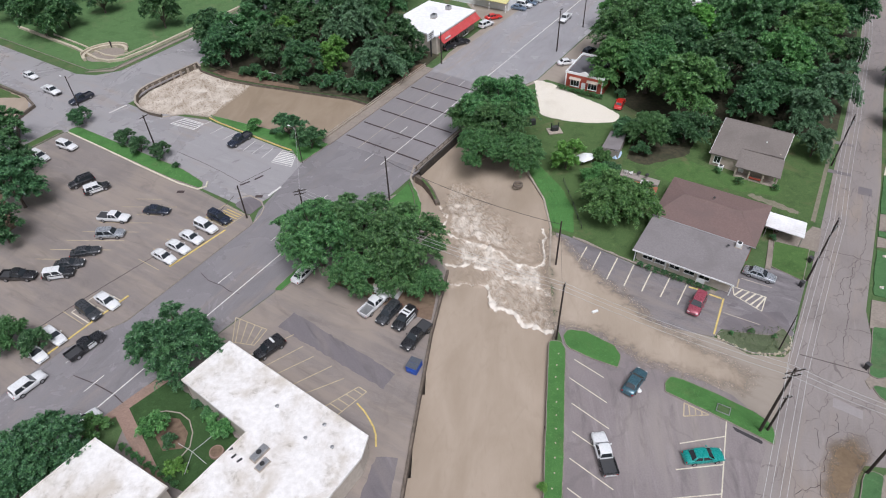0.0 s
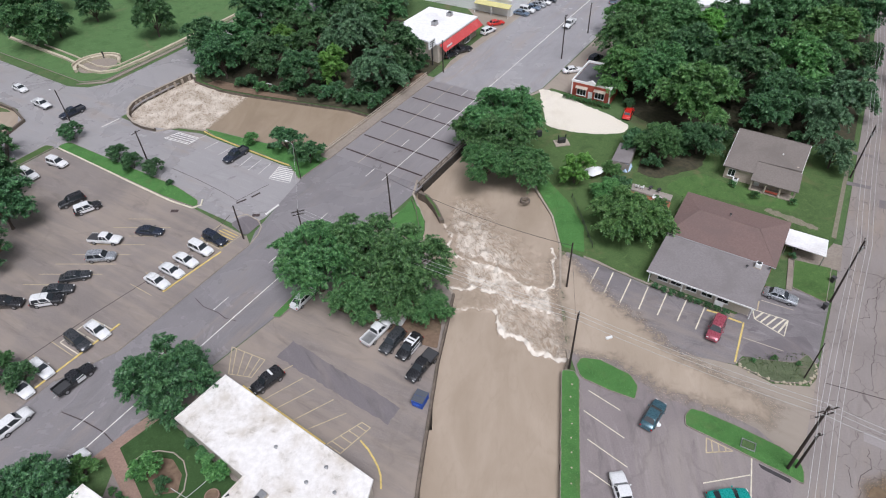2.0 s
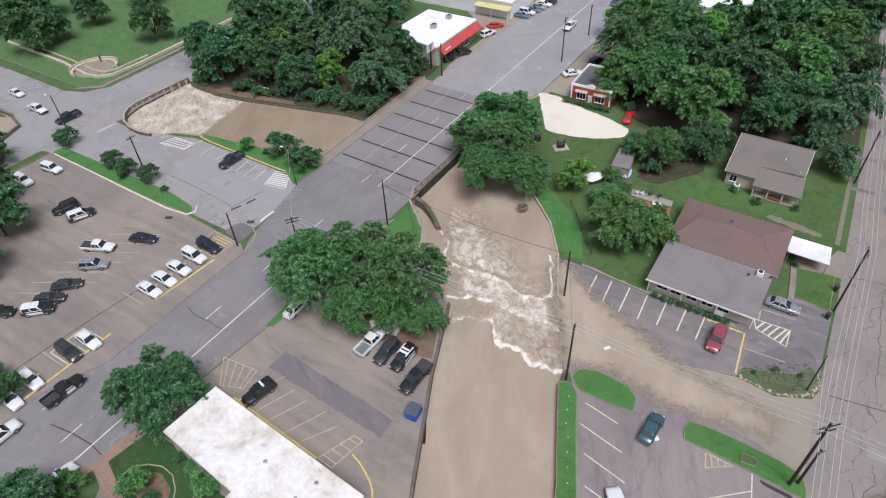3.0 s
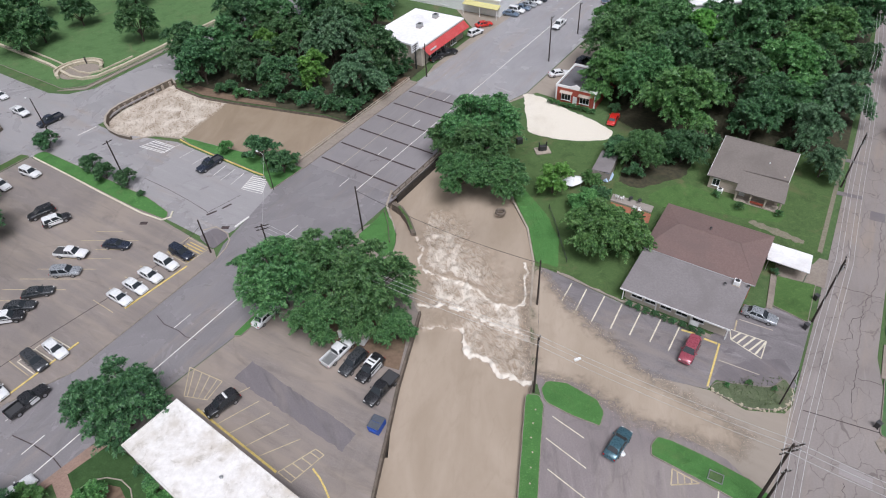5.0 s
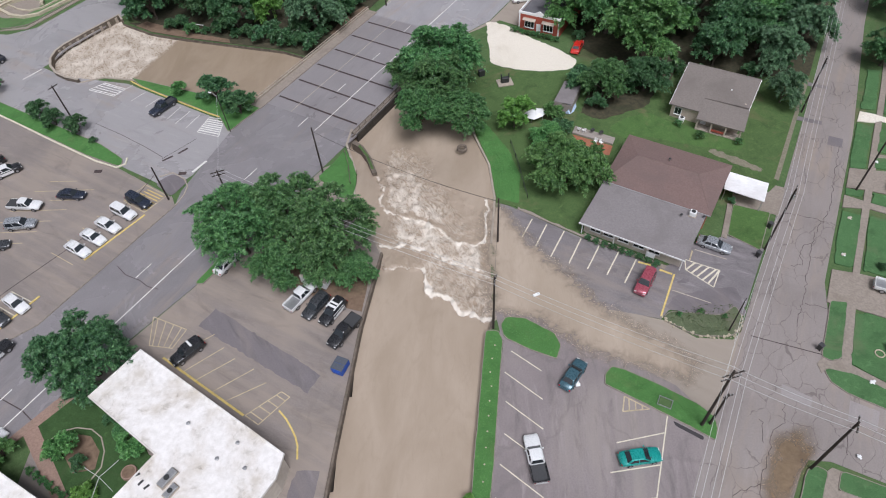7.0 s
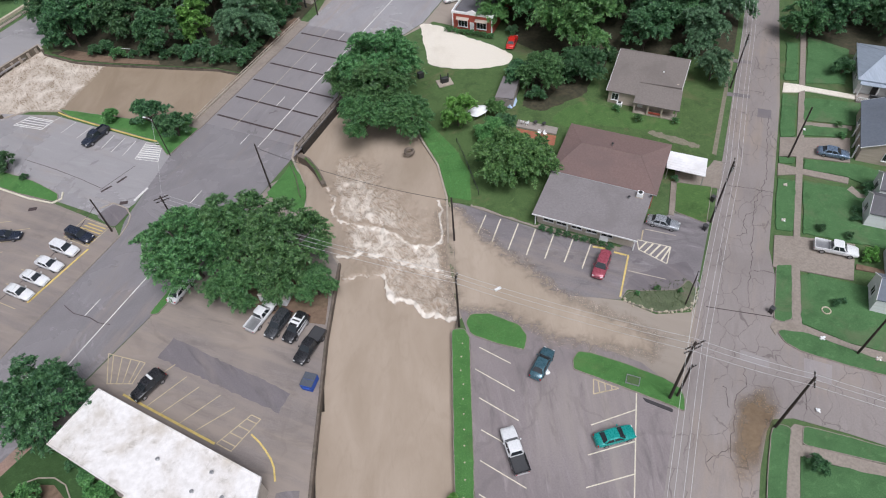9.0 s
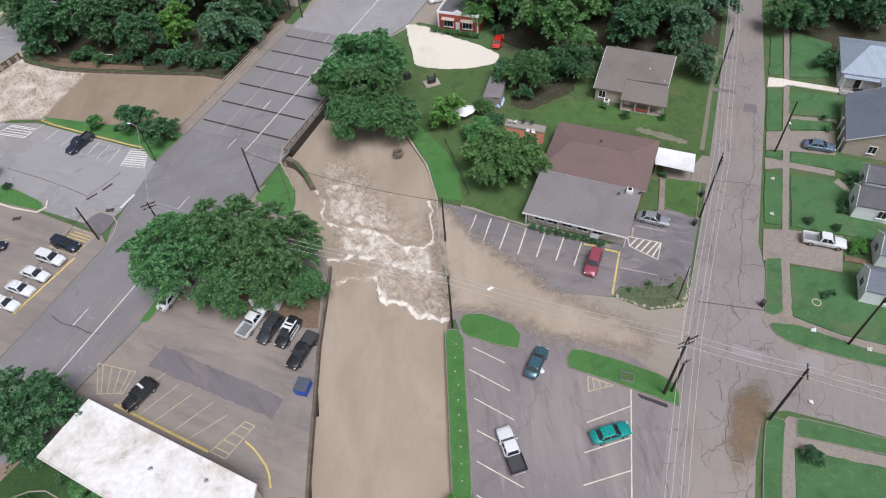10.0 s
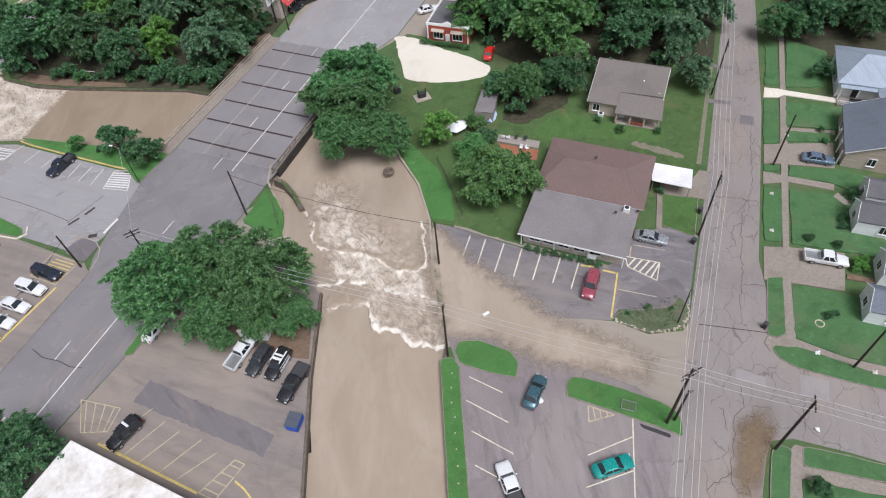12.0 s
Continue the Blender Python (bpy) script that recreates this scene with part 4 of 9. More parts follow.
lawn([(15.7, 82.7), (19.9, 80.9), (20.4, 80.7), (29.2, 74.3), (33.2, 82.7), (38.1, 93.0), (41.7, 99.9), (47.8, 107.8), (40.2, 121.8), (36.0, 120.9), (33.5, 117.9), (28.1, 117.8), (22.7, 119.1), (17.9, 121.5), (12.5, 120.4), (12.9, 106.5), (14.0, 99.1), (16.0, 91.7), (16.4, 83.1)], 0.10, "grass", "grassy creek bank and yard", None, 0.5)
lawn([(16.5, 83.3), (20.0, 81.7), (20.9, 88.4), (19.4, 95.4), (15.2, 104.0), (13.7, 103.5), (14.3, 99.1), (16.1, 91.7)], 0.135, "grass_bright", "bright grass slope beside the rapids", None, 0.6)
lawn([(39.0, 93.6), (53.9, 84.0), (59.4, 81.7), (61.1, 83.2), (76.8, 111.1), (73.8, 112.7), (46.9, 111.8), (41.7, 99.9)], 0.09, "grass", "lawn with worn patches in front of the taupe house", None, 0.5)
lawn([(37.4, 99.4), (41.2, 102.2), (45.6, 103.6), (48.0, 101.0), (54.5, 97.2), (58.4, 96.6), (60.2, 94.0), (58.0, 91.6), (50.0, 94.0), (44.0, 96.6), (39.6, 96.4)], 0.106, "grass_mid", "bright grass before the taupe house", None, 1.2)
paved("bare_ground", ragged(rounded([(53.0, 92.2), (54.4, 92.4), (57.4, 89.8), (60.4, 87.2), (59.8, 86.4), (56.6, 88.6), (54.0, 90.8)], 0.4), 0.7, 0.25), 0.108, "worn_path", "worn tan grass beside the driveway", "bed")
paved("bare_ground", ragged(rounded([(33.4, 104.2), (36.4, 101.9), (41.0, 103.4), (45.8, 105.4), (50.0, 112.6), (46.0, 116.0), (40.6, 121.0), (37.0, 118.0), (36.2, 112.0)], 1.0), 1.1, 0.2), 0.114, "litter", "bare earth under the yard trees, darkened for their shade", "bed")
lawn([(50.5, 73.3), (53.2, 79.4), (58.2, 77.3), (54.2, 70.0)], 0.11, "grass_mid", "square lawn beside the shop", "pale", 0.3)
paved("driveway", [(53.1, 79.8), (59.3, 76.7), (62.4, 82.6), (58.9, 84.3), (54.7, 83.7)], 0.02, "walk", "concrete driveway under the carport", "driveway")
paved("footpath", [(61.4, 84.7), (62.0, 84.3), (70.6, 99.4), (77.5, 111.2), (76.9, 111.5), (70.0, 99.7)], 0.105, "worn_path", "worn footpath across the lawn", "pavement")
paved("footpath", [(49.4, 72.9), (50.1, 72.5), (53.2, 79.6), (52.5, 79.8)], 0.105, "walk", "concrete path along the shop wall", "pavement")
paved("pavement", [(20.0, 81.4), (29.6, 74.7), (40.1, 67.8), (39.6, 67.2), (29.2, 73.9), (19.7, 80.6)], 0.07, "walk", "concrete walk in front of the shop", "pavement")

# the far side of the right road
EAST = [(45.6, 33.2), (48.2, 37.6), (49.4, 38.2), (50.6, 37.6), (47.8, 33.0), (34, 8), (32, 8)]
lawn(EAST, 0.14, "grass_house", "grass verge at the street corner", "pale", 0.7)
lawn([(52.0, 37.5), (56.0, 35.6), (104, 9), (102, 7), (60.0, 31.2), (50.8, 35.4)], 0.14, "grass_house", "grass verge along the cracked street", "pale", 0.6)
lawn([(49.9, 34.2), (59.0, 29.8), (95, 8), (36, 8)], 0.12, "grass_house", "bright lawn at the street corner", None, 0.5)
paved("pavement", [(47.8, 33.0), (50.6, 37.6), (51.2, 37.9), (52.2, 37.4), (50.8, 35.4), (60, 31.0), (104, 6), (95, 8), (59.2, 29.6), (49.9, 34.2), (36, 8), (34, 8)], 0.07, "walk", "brown-stained concrete pavement", "pavement")
lawn([(60.4, 60.6), (62.5, 60.2), (58.1, 51.7), (56.7, 51.4), (55.8, 52.1)], 0.13, "grass_house", "grass verge along the cracked road", "pale", 0.4)
lawn([(55.3, 50.1), (55.5, 48.4), (56.9, 46.8), (61.7, 43.8), (65.3, 41.8), (110, 16.0), (112, 17.0), (66.0, 43.7), (63.1, 46.0), (60.6, 48.0), (58.8, 49.4), (55.8, 50.4)], 0.13, "grass_house", "grass verge round the street corner", "pale", 0.4)
lawn([(62.7, 58.2), (58.9, 50.8), (60.6, 49.3), (63.4, 46.9), (66.8, 45.0), (112, 18.6), (150, 80), (80, 60), (71.0, 54.6), (64.2, 58.4)], 0.12, "grass_house", "lawn in front of the white house", None, 0.3)
VERGE = "grass verge beside the cracked road"
for pts in ([(63.5, 67.0), (69.0, 77.2), (71.3, 76.0), (65.8, 66.1)], [(70.8, 80.5), (71.5, 81.9), (73.9, 81.2), (73.2, 79.9)], [(74.1, 86.4), (80.2, 97.7), (82.4, 96.5), (76.5, 86.1)], [(82.5, 101.5), (85.9, 107.1), (89.0, 113.0), (91.0, 112.4), (87.6, 106.1), (84.8, 100.8)]):
    lawn(pts, 0.13, "grass_house", VERGE, None, 0.3)
lawn([(67.0, 65.4), (72.5, 75.7), (78.3, 72.9), (84.0, 70.0), (78.0, 60.0), (73.4, 62.2)], 0.12, "grass_house", "bright lawn with two saplings", None, 0.3)
lawn([(75.2, 80.5), (83.2, 77.3), (86.0, 75.0), (82.0, 71.6), (79.7, 75.1), (73.9, 78.4)], 0.12, "grass_house", "bright lawn strip", None, 0.3)
lawn([(77.9, 86.2), (79.3, 88.6), (86.1, 86.1), (84.4, 84.1)], 0.12, "grass_house", "small lawn strip beside a driveway", None, 0.2)
lawn([(80.1, 89.9), (83.4, 95.6), (93.0, 91.8), (88.0, 86.4)], 0.12, "grass_house", "bright lawn between driveways", None, 0.3)
lawn([(85.7, 99.8), (94.0, 114.0), (99.0, 108.0), (92.4, 98.0)], 0.12, "grass_house", "lawn under dark trees", None, 0.3)
paved("pavement", [(62.4, 60.2), (63.4, 59.8), (62.9, 58.7), (58.9, 50.7), (60.6, 49.2), (63.4, 46.8), (66.8, 44.9), (112, 18.5), (112, 17.0), (66.0, 43.7), (63.1, 46.0), (60.6, 48.0), (58.8, 49.4), (55.7, 50.4), (54.8, 49.7), (54.8, 51.1), (55.8, 52.0), (56.6, 51.3), (58.1, 51.6)], 0.097, "walk", "brown-stained pavement round the street corner", "pavement")
paved("footpath", [(77.9, 72.6), (79.0, 73.2), (79.3, 71.4), (80.0, 71.0), (79.7, 70.3), (78.5, 70.6)], 0.127, "walk", "pale stepped path to a front door", "pavement")
paved("footpath", [(70.6, 57.9), (71.2, 58.7), (74.2, 57.0), (73.8, 56.3)], 0.127, "earth", "brown plank path along a house wall", "pavement")
paved("footpath", [(78.4, 87.8), (79.2, 89.6), (87.0, 86.6), (86.4, 85.6)], 0.1, "walk", "narrow pale path across the lawn", "pavement")
paved("pavement", [(60.5, 56.5), (61.5, 56.3), (66.1, 64.7), (78.2, 86.1), (89.7, 107.0), (94.7, 116.0), (93.7, 116.4), (88.8, 107.3), (77.1, 86.4), (65.2, 64.9)], 0.09, "walk", "concrete pavement stained by rust-coloured silt", "pavement")
paved("driveway", [(59.8, 60.4), (62.8, 65.9), (66.2, 64.9), (73.0, 62.1), (69.2, 56.1), (63.0, 59.1)], 0.10, "walk", "brown silted driveway", "driveway")
paved("driveway", [(69.3, 77.8), (70.7, 80.4), (73.8, 78.4), (79.6, 75.0), (78.8, 73.8), (73.1, 77.2)], 0.095, "walk", "concrete driveway", "driveway")
paved("driveway", [(71.7, 82.0), (74.1, 86.4), (76.5, 85.8), (85.0, 83.8), (81.7, 78.2), (74.0, 81.4)], 0.10, "walk", "concrete driveway with a parked saloon", "driveway")
paved("driveway", [(80.5, 98.1), (82.1, 100.7), (84.2, 99.7), (85.1, 99.0), (95.3, 92.6), (94.2, 91.7), (84.4, 97.7), (83.0, 97.4)], 0.10, "gravel", "pale gravel driveway", "driveway")

# the park
lawn([sn(80, 152.4), sn(76, 156.5), sn(75.5, 260), sn(260, 300), sn(260, 152)], 0.12, "park_grass", "wide park lawn with trees", "pale", 1.5, "park_lawn")
lawn([sn(58.6, 158.5), sn(58.2, 220), sn(40, 220), sn(52, 170)], 0.05, "grass", "grass bank beside the flooded pool", None, 0.8)
paved("pavement", [sn(74.6, 157), sn(75.4, 156.4), sn(79.2, 152.0), sn(200, 151.0), sn(200, 150.2), sn(78.6, 151.0)], 0.10, "walk", "pale pavement round the park corner", "pavement")
stone_wall = setting("park_wall", ribbon([sn(82.5, 200), sn(82.0, 172), sn(80.6, 160), sn(81.4, 156.2), sn(84.0, 153.8), sn(92, 153.0), sn(130, 153.2)], 0.7, 0, 0.75), M["stone"], "low pale stone wall round the park corner", "garden wall")
setting("park_wall", ribbon([sn(84.6, 186), sn(84.2, 172), sn(83.4, 161), sn(84.2, 157.6), sn(86.5, 156.0), sn(96, 155.6)], 0.35, 0, 0.5), M["stone"], "inner pale stone kerb of a planted bed", "garden wall")

# woods: leaf litter under the trees, in browns deepened for their shade
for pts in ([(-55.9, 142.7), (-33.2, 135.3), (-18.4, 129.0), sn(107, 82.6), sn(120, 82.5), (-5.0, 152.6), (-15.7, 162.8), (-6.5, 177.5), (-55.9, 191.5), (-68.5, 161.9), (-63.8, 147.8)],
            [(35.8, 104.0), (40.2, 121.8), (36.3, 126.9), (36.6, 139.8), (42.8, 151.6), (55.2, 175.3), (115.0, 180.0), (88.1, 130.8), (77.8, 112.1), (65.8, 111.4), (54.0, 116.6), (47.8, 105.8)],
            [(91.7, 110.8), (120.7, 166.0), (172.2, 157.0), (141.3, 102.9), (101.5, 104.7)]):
    setting("wood_floor", slab(pts, -0.2, 0.02), M["litter"], "leaf litter under the trees, browns deepened for their shade", "woodland floor")
paved("earth_bank", [(-64.0, 146.0), (-57.4, 141.5), (-49.0, 138.3), (-33.7, 133.5), (-25.8, 131.1), (-18.4, 126.9), sn(104, 82.6), sn(117, 82.6), (-11.6, 142.8), (-21.2, 140.0), (-40.0, 146.0)], 0.03, "litter", "littered bank above the pool, darkened for tree shade", "bank")
paved("earth_bank", [(-62.0, 144.6), (-57.4, 141.6), (-49.0, 138.4), (-38.0, 135.0), (-38.6, 136.6), (-48.6, 140.4), (-60.0, 146.4)], 0.045, "earth", "bare brown path along the bank of the pool", "bank")
paved("earth_bank", [sn(108, 82.7), sn(121, 82.7), sn(121, 84.4), sn(114, 85.6), sn(108, 84.2)], 0.045, "earth", "bare brown earth beside the bridge sidewalk", "bank")
paved("bare_ground", [(-9.4, 64.2), (-6.4, 62.8), (-3.9, 62.0), (-3.4, 66), (-3.2, 70), (-9, 77), (-17, 78), (-20, 70), (-14, 66.6)], 0.012, "earth", "red-brown bare earth under the trees", "bed")
paved("bare_ground", [sn(38, 134.8), sn(30, 112), sn(2, 106), sn(-10, 134.8)], 0.012, "earth", "muddy bare earth under a tree", "bed")


# ---- markings ----
def mark(road, a, b, width, z, mat, name="lane_line"):
    return part(name, ribbon([a, b], width, z, z + 0.008), M[mat], road)


for s0, s1 in ((-60, 55.5),):
    mark(main_road, sn(s0, 65.0), sn(s1, 65.0), 0.17, 0.001, "white_paint")
for k in range(-5, 5):
    mark(main_road, sn(14.5 + 12.2 * k, 68.9), sn(17.7 + 12.2 * k, 68.9), 0.14, 0.001, "white_paint")
mark(main_road, sn(60.4, 78.6), sn(63.8, 78.5), 0.45, 0.001, "white_paint", "stop_line")
mark(main_far, sn(119.4, 66.2), sn(260, 65.6), 0.2, 0.001, "white_paint")
mark(west_street, sn(64.8, 133.2), sn(69.2, 132.8), 0.4, 0.001, "white_paint", "stop_line")
for i, (h, f) in enumerate(zip([(-55.1, 120.8), (-51.7, 118.2), (-48.2, 115.9), (-45.5, 113.9), (-43.1, 112.4), (-40.8, 111.0), (-38.6, 109.6)],
                               [(-57.5, 118.3), (-53.8, 115.4), (-50.3, 113.0), (-47.4, 110.9), (-44.8, 108.7), (-42.7, 107.3), (-40.3, 105.8)])):
    mark(side_street, h, f, 0.13, -0.004, "white_paint", "bay_line")


def hatch(road, corners, count, width, z, mat):
    """A hatched no-parking field: an outline and its bars."""
    a, b, c, d = (Vector(p) for p in corners)
    for p, q in ((a, b), (b, c), (c, d), (d, a)):
        mark(road, p, q, width, z, mat, "hatch_line")
    for i in range(count):
        t = (i + 0.6) / (count + 0.2)
        mark(road, a.lerp(b, t), d.lerp(c, t), width, z + 0.002, mat, "hatch_line")


hatch(side_street, [(-36.5, 108.7), (-33.4, 107.8), (-33.4, 102.7), (-37.8, 104.4)], 0, 0.14, -0.004, "white_paint")
for i in range(7):
    t = (i + 0.5) / 7
    mark(side_street, Vector((-36.6, 108.4)).lerp(Vector((-37.8, 104.7)), t), Vector((-33.6, 107.4)).lerp(Vector((-33.4, 103.1)), t), 0.3, -0.002, "white_paint", "hatch_line")
hatch(side_street, [(-56.3, 119.6), (-58.0, 117.3), (-64.1, 120.0), (-61.5, 122.1)], 4, 0.2, -0.004, "white_paint")
# bays of the silted lot
for x0, x1, y in ((-61.1, -56.0, 92.4), (-62.9, -52.3, 90.0), (-59.1, -53.0, 87.6), (-65.1, -55.3, 85.4), (-67.1, -56.8, 82.9), (-68.9, -58.4, 80.6), (-70.6, -59.7, 78.2), (-72.0, -64.6, 75.8)):
    mark(police_lot, (x0, y + 0.1), (x1, y - 0.1), 0.13, 0.007, "faded_yellow", "bay_line")
part("tar_seam", ribbon([(-70.0, 51.5), (-62.0, 62.8), (-57.5, 69.0), (-51.8, 76.2), (-47.2, 82.4), (-43.8, 88.6), (-42.5, 93.2)], 0.13, 0.002, 0.012), M["joint"], police_lot)
for k in range(7):
    s = 19.0 + 3.0 * k + (8 if k > 2 else 0)
    mark(police_lot, sn(s, 79.9), sn(s, 85.2), 0.12, 0.007, "faded_yellow", "bay_line")
kerb([sn(14, 79.4), sn(29.5, 79.2)], "yellow painted kerb along the parking row", "yellow_paint", 0.3, 0.14)
kerb([sn(37.5, 79.0), sn(49, 78.0)], "yellow painted kerb along the parking row", "yellow_paint", 0.3, 0.14)
hatch(police_lot, [sn(49.4, 78.6), sn(54.0, 78.2), sn(54.2, 83.6), sn(49.6, 84.0)], 1, 0.14, 0.007, "faded_yellow")
for k in range(7):
    mark(police_lot, sn(49.9 + 0.6 * k, 78.6), sn(49.9 + 0.6 * k, 83.9 - 0.25 * k), 0.2, 0.009, "yellow_paint", "hatch_line")
paved("pavement", [sn(-60, 78.6), sn(18, 78.2), sn(26, 75.0), sn(53, 75.2), sn(54.4, 77.4), sn(49, 78.3), sn(20, 79.3), sn(-60, 79.6)], 0.05, "lot_mud", "silted brown pavement along the main road", "pavement")
kerb([sn(18, 78.1), sn(26, 74.9), sn(53, 75.1)], "worn kerb between the road and a silted pavement", "kerb_dull", 0.18, 0.11)
kerb([sn(53, 75.1), sn(55.6, 75.7), sn(57.4, 76.7), sn(58.5, 78.6), sn(58.7, 81.6), sn(56.8, 83.0)], "rounded kerb of the lot entrance", "concrete", 0.22, 0.10)
paved("asphalt_patch", rounded([sn(54.2, 77.4), sn(58.6, 77.6), sn(58.4, 81.6), sn(55.2, 82.4)], 1.0), 0.02, "patch", "dark asphalt patch inside the kerb", "patch")
for a, b in (((-59.9, 63.7), (-55.5, 61.1)), ((-58.5, 66.0), (-54.1, 63.5)), ((-57.1, 68.3), (-52.6, 65.9)), ((-59.9, 63.7), (-57.1, 68.3))):
    mark(police_lot, a, b, 0.17, 0.009, "cream_paint", "bay_line")
# lot beside the white building
for h, f in (((-29.9, 55.4), (-24.2, 59.2)), ((-27.1, 53.5), (-22.4, 57.0)), ((-25.2, 52.1), (-20.5, 55.2)), ((-22.6, 50.3), (-17.6, 53.5)), ((-20.6, 48.9), (-15.6, 51.4))):
    mark(east_lot, h, f, 0.13, 0.007, "faded_yellow", "bay_line")
mark(east_lot, (-30.5, 55.8), (-17.7, 46.9), 0.3, 0.008, "yellow_paint", "kerb_line")
hatch(east_lot, [(-33.8, 62.6), (-28.4, 60.2), (-29.6, 57.2), (-33.0, 57.8)], 4, 0.13, 0.007, "faded_yellow")
hatch(east_lot, [(-17.5, 46.9), (-13.4, 50.0), (-12.2, 49.2), (-15.6, 45.6)], 4, 0.14, 0.007, "faded_yellow")
ribs = [(-13.3, 47.4), (-12.2, 46.2), (-11.4, 45.0), (-10.7, 43.8), (-10.3, 42.7), (-10.1, 41.0)]
part("kerb_line", ribbon(ribs, 0.22, 0.007, 0.02), M["yellow_paint"], east_lot)
paved("asphalt_patch", ragged([(-25.1, 63.7), (-8.5, 52.1), (-10.0, 49.7), (-26.8, 60.7)], 0.6, 0.13), 0.014, "patch", "long dark asphalt patch across the lot", "patch")
paved("asphalt_patch", ragged([(-10.0, 39.7), (-7.2, 39.4), (-7.9, 33.0), (-11.6, 33.4)], 0.6, 0.12), 0.014, "patch", "dark asphalt patch by the building corner", "patch")
# right lot
for (hx, hy), (fx, fy) in zip([(16.5, 54.7), (15.4, 51.6), (15.2, 47.5), (14.7, 43.3), (13.9, 39.6), (13.1, 35.8), (12.4, 32.1)], [(20.1, 51.6), (19.8, 47.6), (19.4, 43.7), (18.9, 39.7), (18.5, 35.6), (17.8, 31.8), (17.2, 28.0)]):
    mark(right_lot, (hx, hy), (fx, fy), 0.14, 0.007, "cream_paint", "bay_line")
mark(right_lot, (34.6, 45.1), (27.8, 26.6), 0.15, 0.007, "cream_paint", "bay_line")
for a, b in (((27.8, 41.7), (33.6, 42.7)), ((26.4, 38.2), (32.3, 38.9)), ((25.1, 34.6), (30.9, 35.2))):
    mark(right_lot, a, b, 0.14, 0.009, "cream_paint", "bay_line")
for a, b in (((29.9, 47.6), (29.3, 45.6)), ((29.3, 45.6), (32.6, 45.8)), ((32.6, 45.8), (29.9, 47.6)), ((30.4, 47.3), (30.1, 45.6)), ((31.1, 46.8), (30.9, 45.7)), ((31.8, 46.3), (31.7, 45.7))):
    mark(right_lot, a, b, 0.16, 0.007, "faded_yellow", "hatch_line")
bm = ribbon([(24.2, 50.1), (24.0, 49.4)], 0.22, 0.008, 0.016)
slab([(23.9, 50.1), (24.6, 50.0), (24.4, 50.8)], 0.008, 0.016, bm)
part("arrow", bm, M["white_paint"], right_lot, "white painted arrow")
# shop lot
for h, f in zip([(21.8, 78.3), (23.9, 77.0), (26.4, 75.5), (28.7, 73.8), (31.2, 72.3), (33.8, 70.9), (36.1, 69.4)], [(19.8, 74.5), (21.4, 72.1), (23.7, 70.5), (26.2, 69.1), (28.7, 67.9), (31.3, 66.7), (33.5, 65.1)]):
    mark(shop_lot, h, f, 0.19, 0.007, "cream_paint", "bay_line")
mark(shop_lot, (40.8, 66.3), (37.2, 59.2), 0.24, 0.007, "yellow_paint", "bay_line")
mark(shop_lot, (36.2, 68.8), (37.9, 68.1), 0.32, 0.02, "yellow_paint", "wheel_stop")
mark(shop_lot, (38.9, 67.2), (40.5, 66.3), 0.32, 0.02, "yellow_paint", "wheel_stop")
hatch(shop_lot, [(43.0, 68.9), (47.3, 66.6), (45.6, 63.7), (42.6, 67.0)], 0, 0.15, 0.007, "cream_paint")
for i in range(5):
    low, high = Vector((42.6, 67.0)).lerp(Vector((45.6, 63.7)), i / 5), Vector((43.0, 68.9)).lerp(Vector((47.3, 66.6)), min(1.0, i / 5 + 0.3))
    mark(shop_lot, low, high, 0.26, 0.009, "cream_paint", "hatch_line")
mark(shop_lot, (39.8, 63.5), (44.5, 61.0), 0.14, 0.007, "faded_paint", "bay_line")
mark(shop_lot, (44.5, 70.5), (43.6, 68.7), 0.2, 0.007, "faded_yellow", "bay_line")
mark(shop_lot, (44.9, 70.7), (48.9, 68.6), 0.14, 0.007, "faded_paint", "bay_line")
# patches on the cracked road
MUD_AT = [(50.8, 45.0), (53.4, 41.8), (50.6, 38.9), (47.0, 35.6), (43.4, 30.4), (39.4, 29.8), (40.6, 35.0), (43.2, 39.6), (46.4, 43.8)]
bm = bmesh.new()
mud_at, mud_depth = Vector((46.6, 38.6)), bm.verts.layers.float.new("depth")
rim = [bm.verts.new((p[0], p[1], 0.013)) for p in rounded(MUD_AT, 2.0)]
core = [bm.verts.new((*(mud_at.lerp(Vector(v.co.xy), 0.45)), 0.014)) for v in rim]
hub = bm.verts.new((*mud_at, 0.014))
for v in core + [hub]:
    v[mud_depth] = 0.85 if v is not hub else 1.0
for i in range(len(rim)):
    j = (i + 1) % len(rim)
    bm.faces.new((rim[i], rim[j], core[j], core[i])), bm.faces.new((core[i], core[j], hub))
bmesh.ops.recalc_face_normals(bm, faces=bm.faces)
setting("mud_stain", bm, M["mud_film"], "brown mud stain drying on the cracked road", "stain")
# the kerb's shadow on the lot, laid as a thin dark plate
paved("puddle", rounded([(35.0, 44.2), (38.1, 42.1), (37.9, 41.6), (35.2, 43.5)], 0.25), 0.012, "puddle", "dark wet-looking strip for the shadow of the island kerb", "puddle")
for x, y, r in ((31.9, 67.3, 0.8), (30.2, 68.6, 0.55), (28.7, 71.4, 0.7), (34.4, 66.6, 0.5), (41.8, 65.0, 0.6), (46.6, 65.2, 0.7)):
    ring = [(x + 1.5 * r * math.cos(a * math.tau / 9), y + 0.7 * r * math.sin(a * math.tau / 9 + 0.5)) for a in range(9)]
    paved("puddle", ragged(ring, 0.25, 0.16, int(x * 7)), 0.0115, "patch", "dark damp patch drying in the shop bays", "puddle")
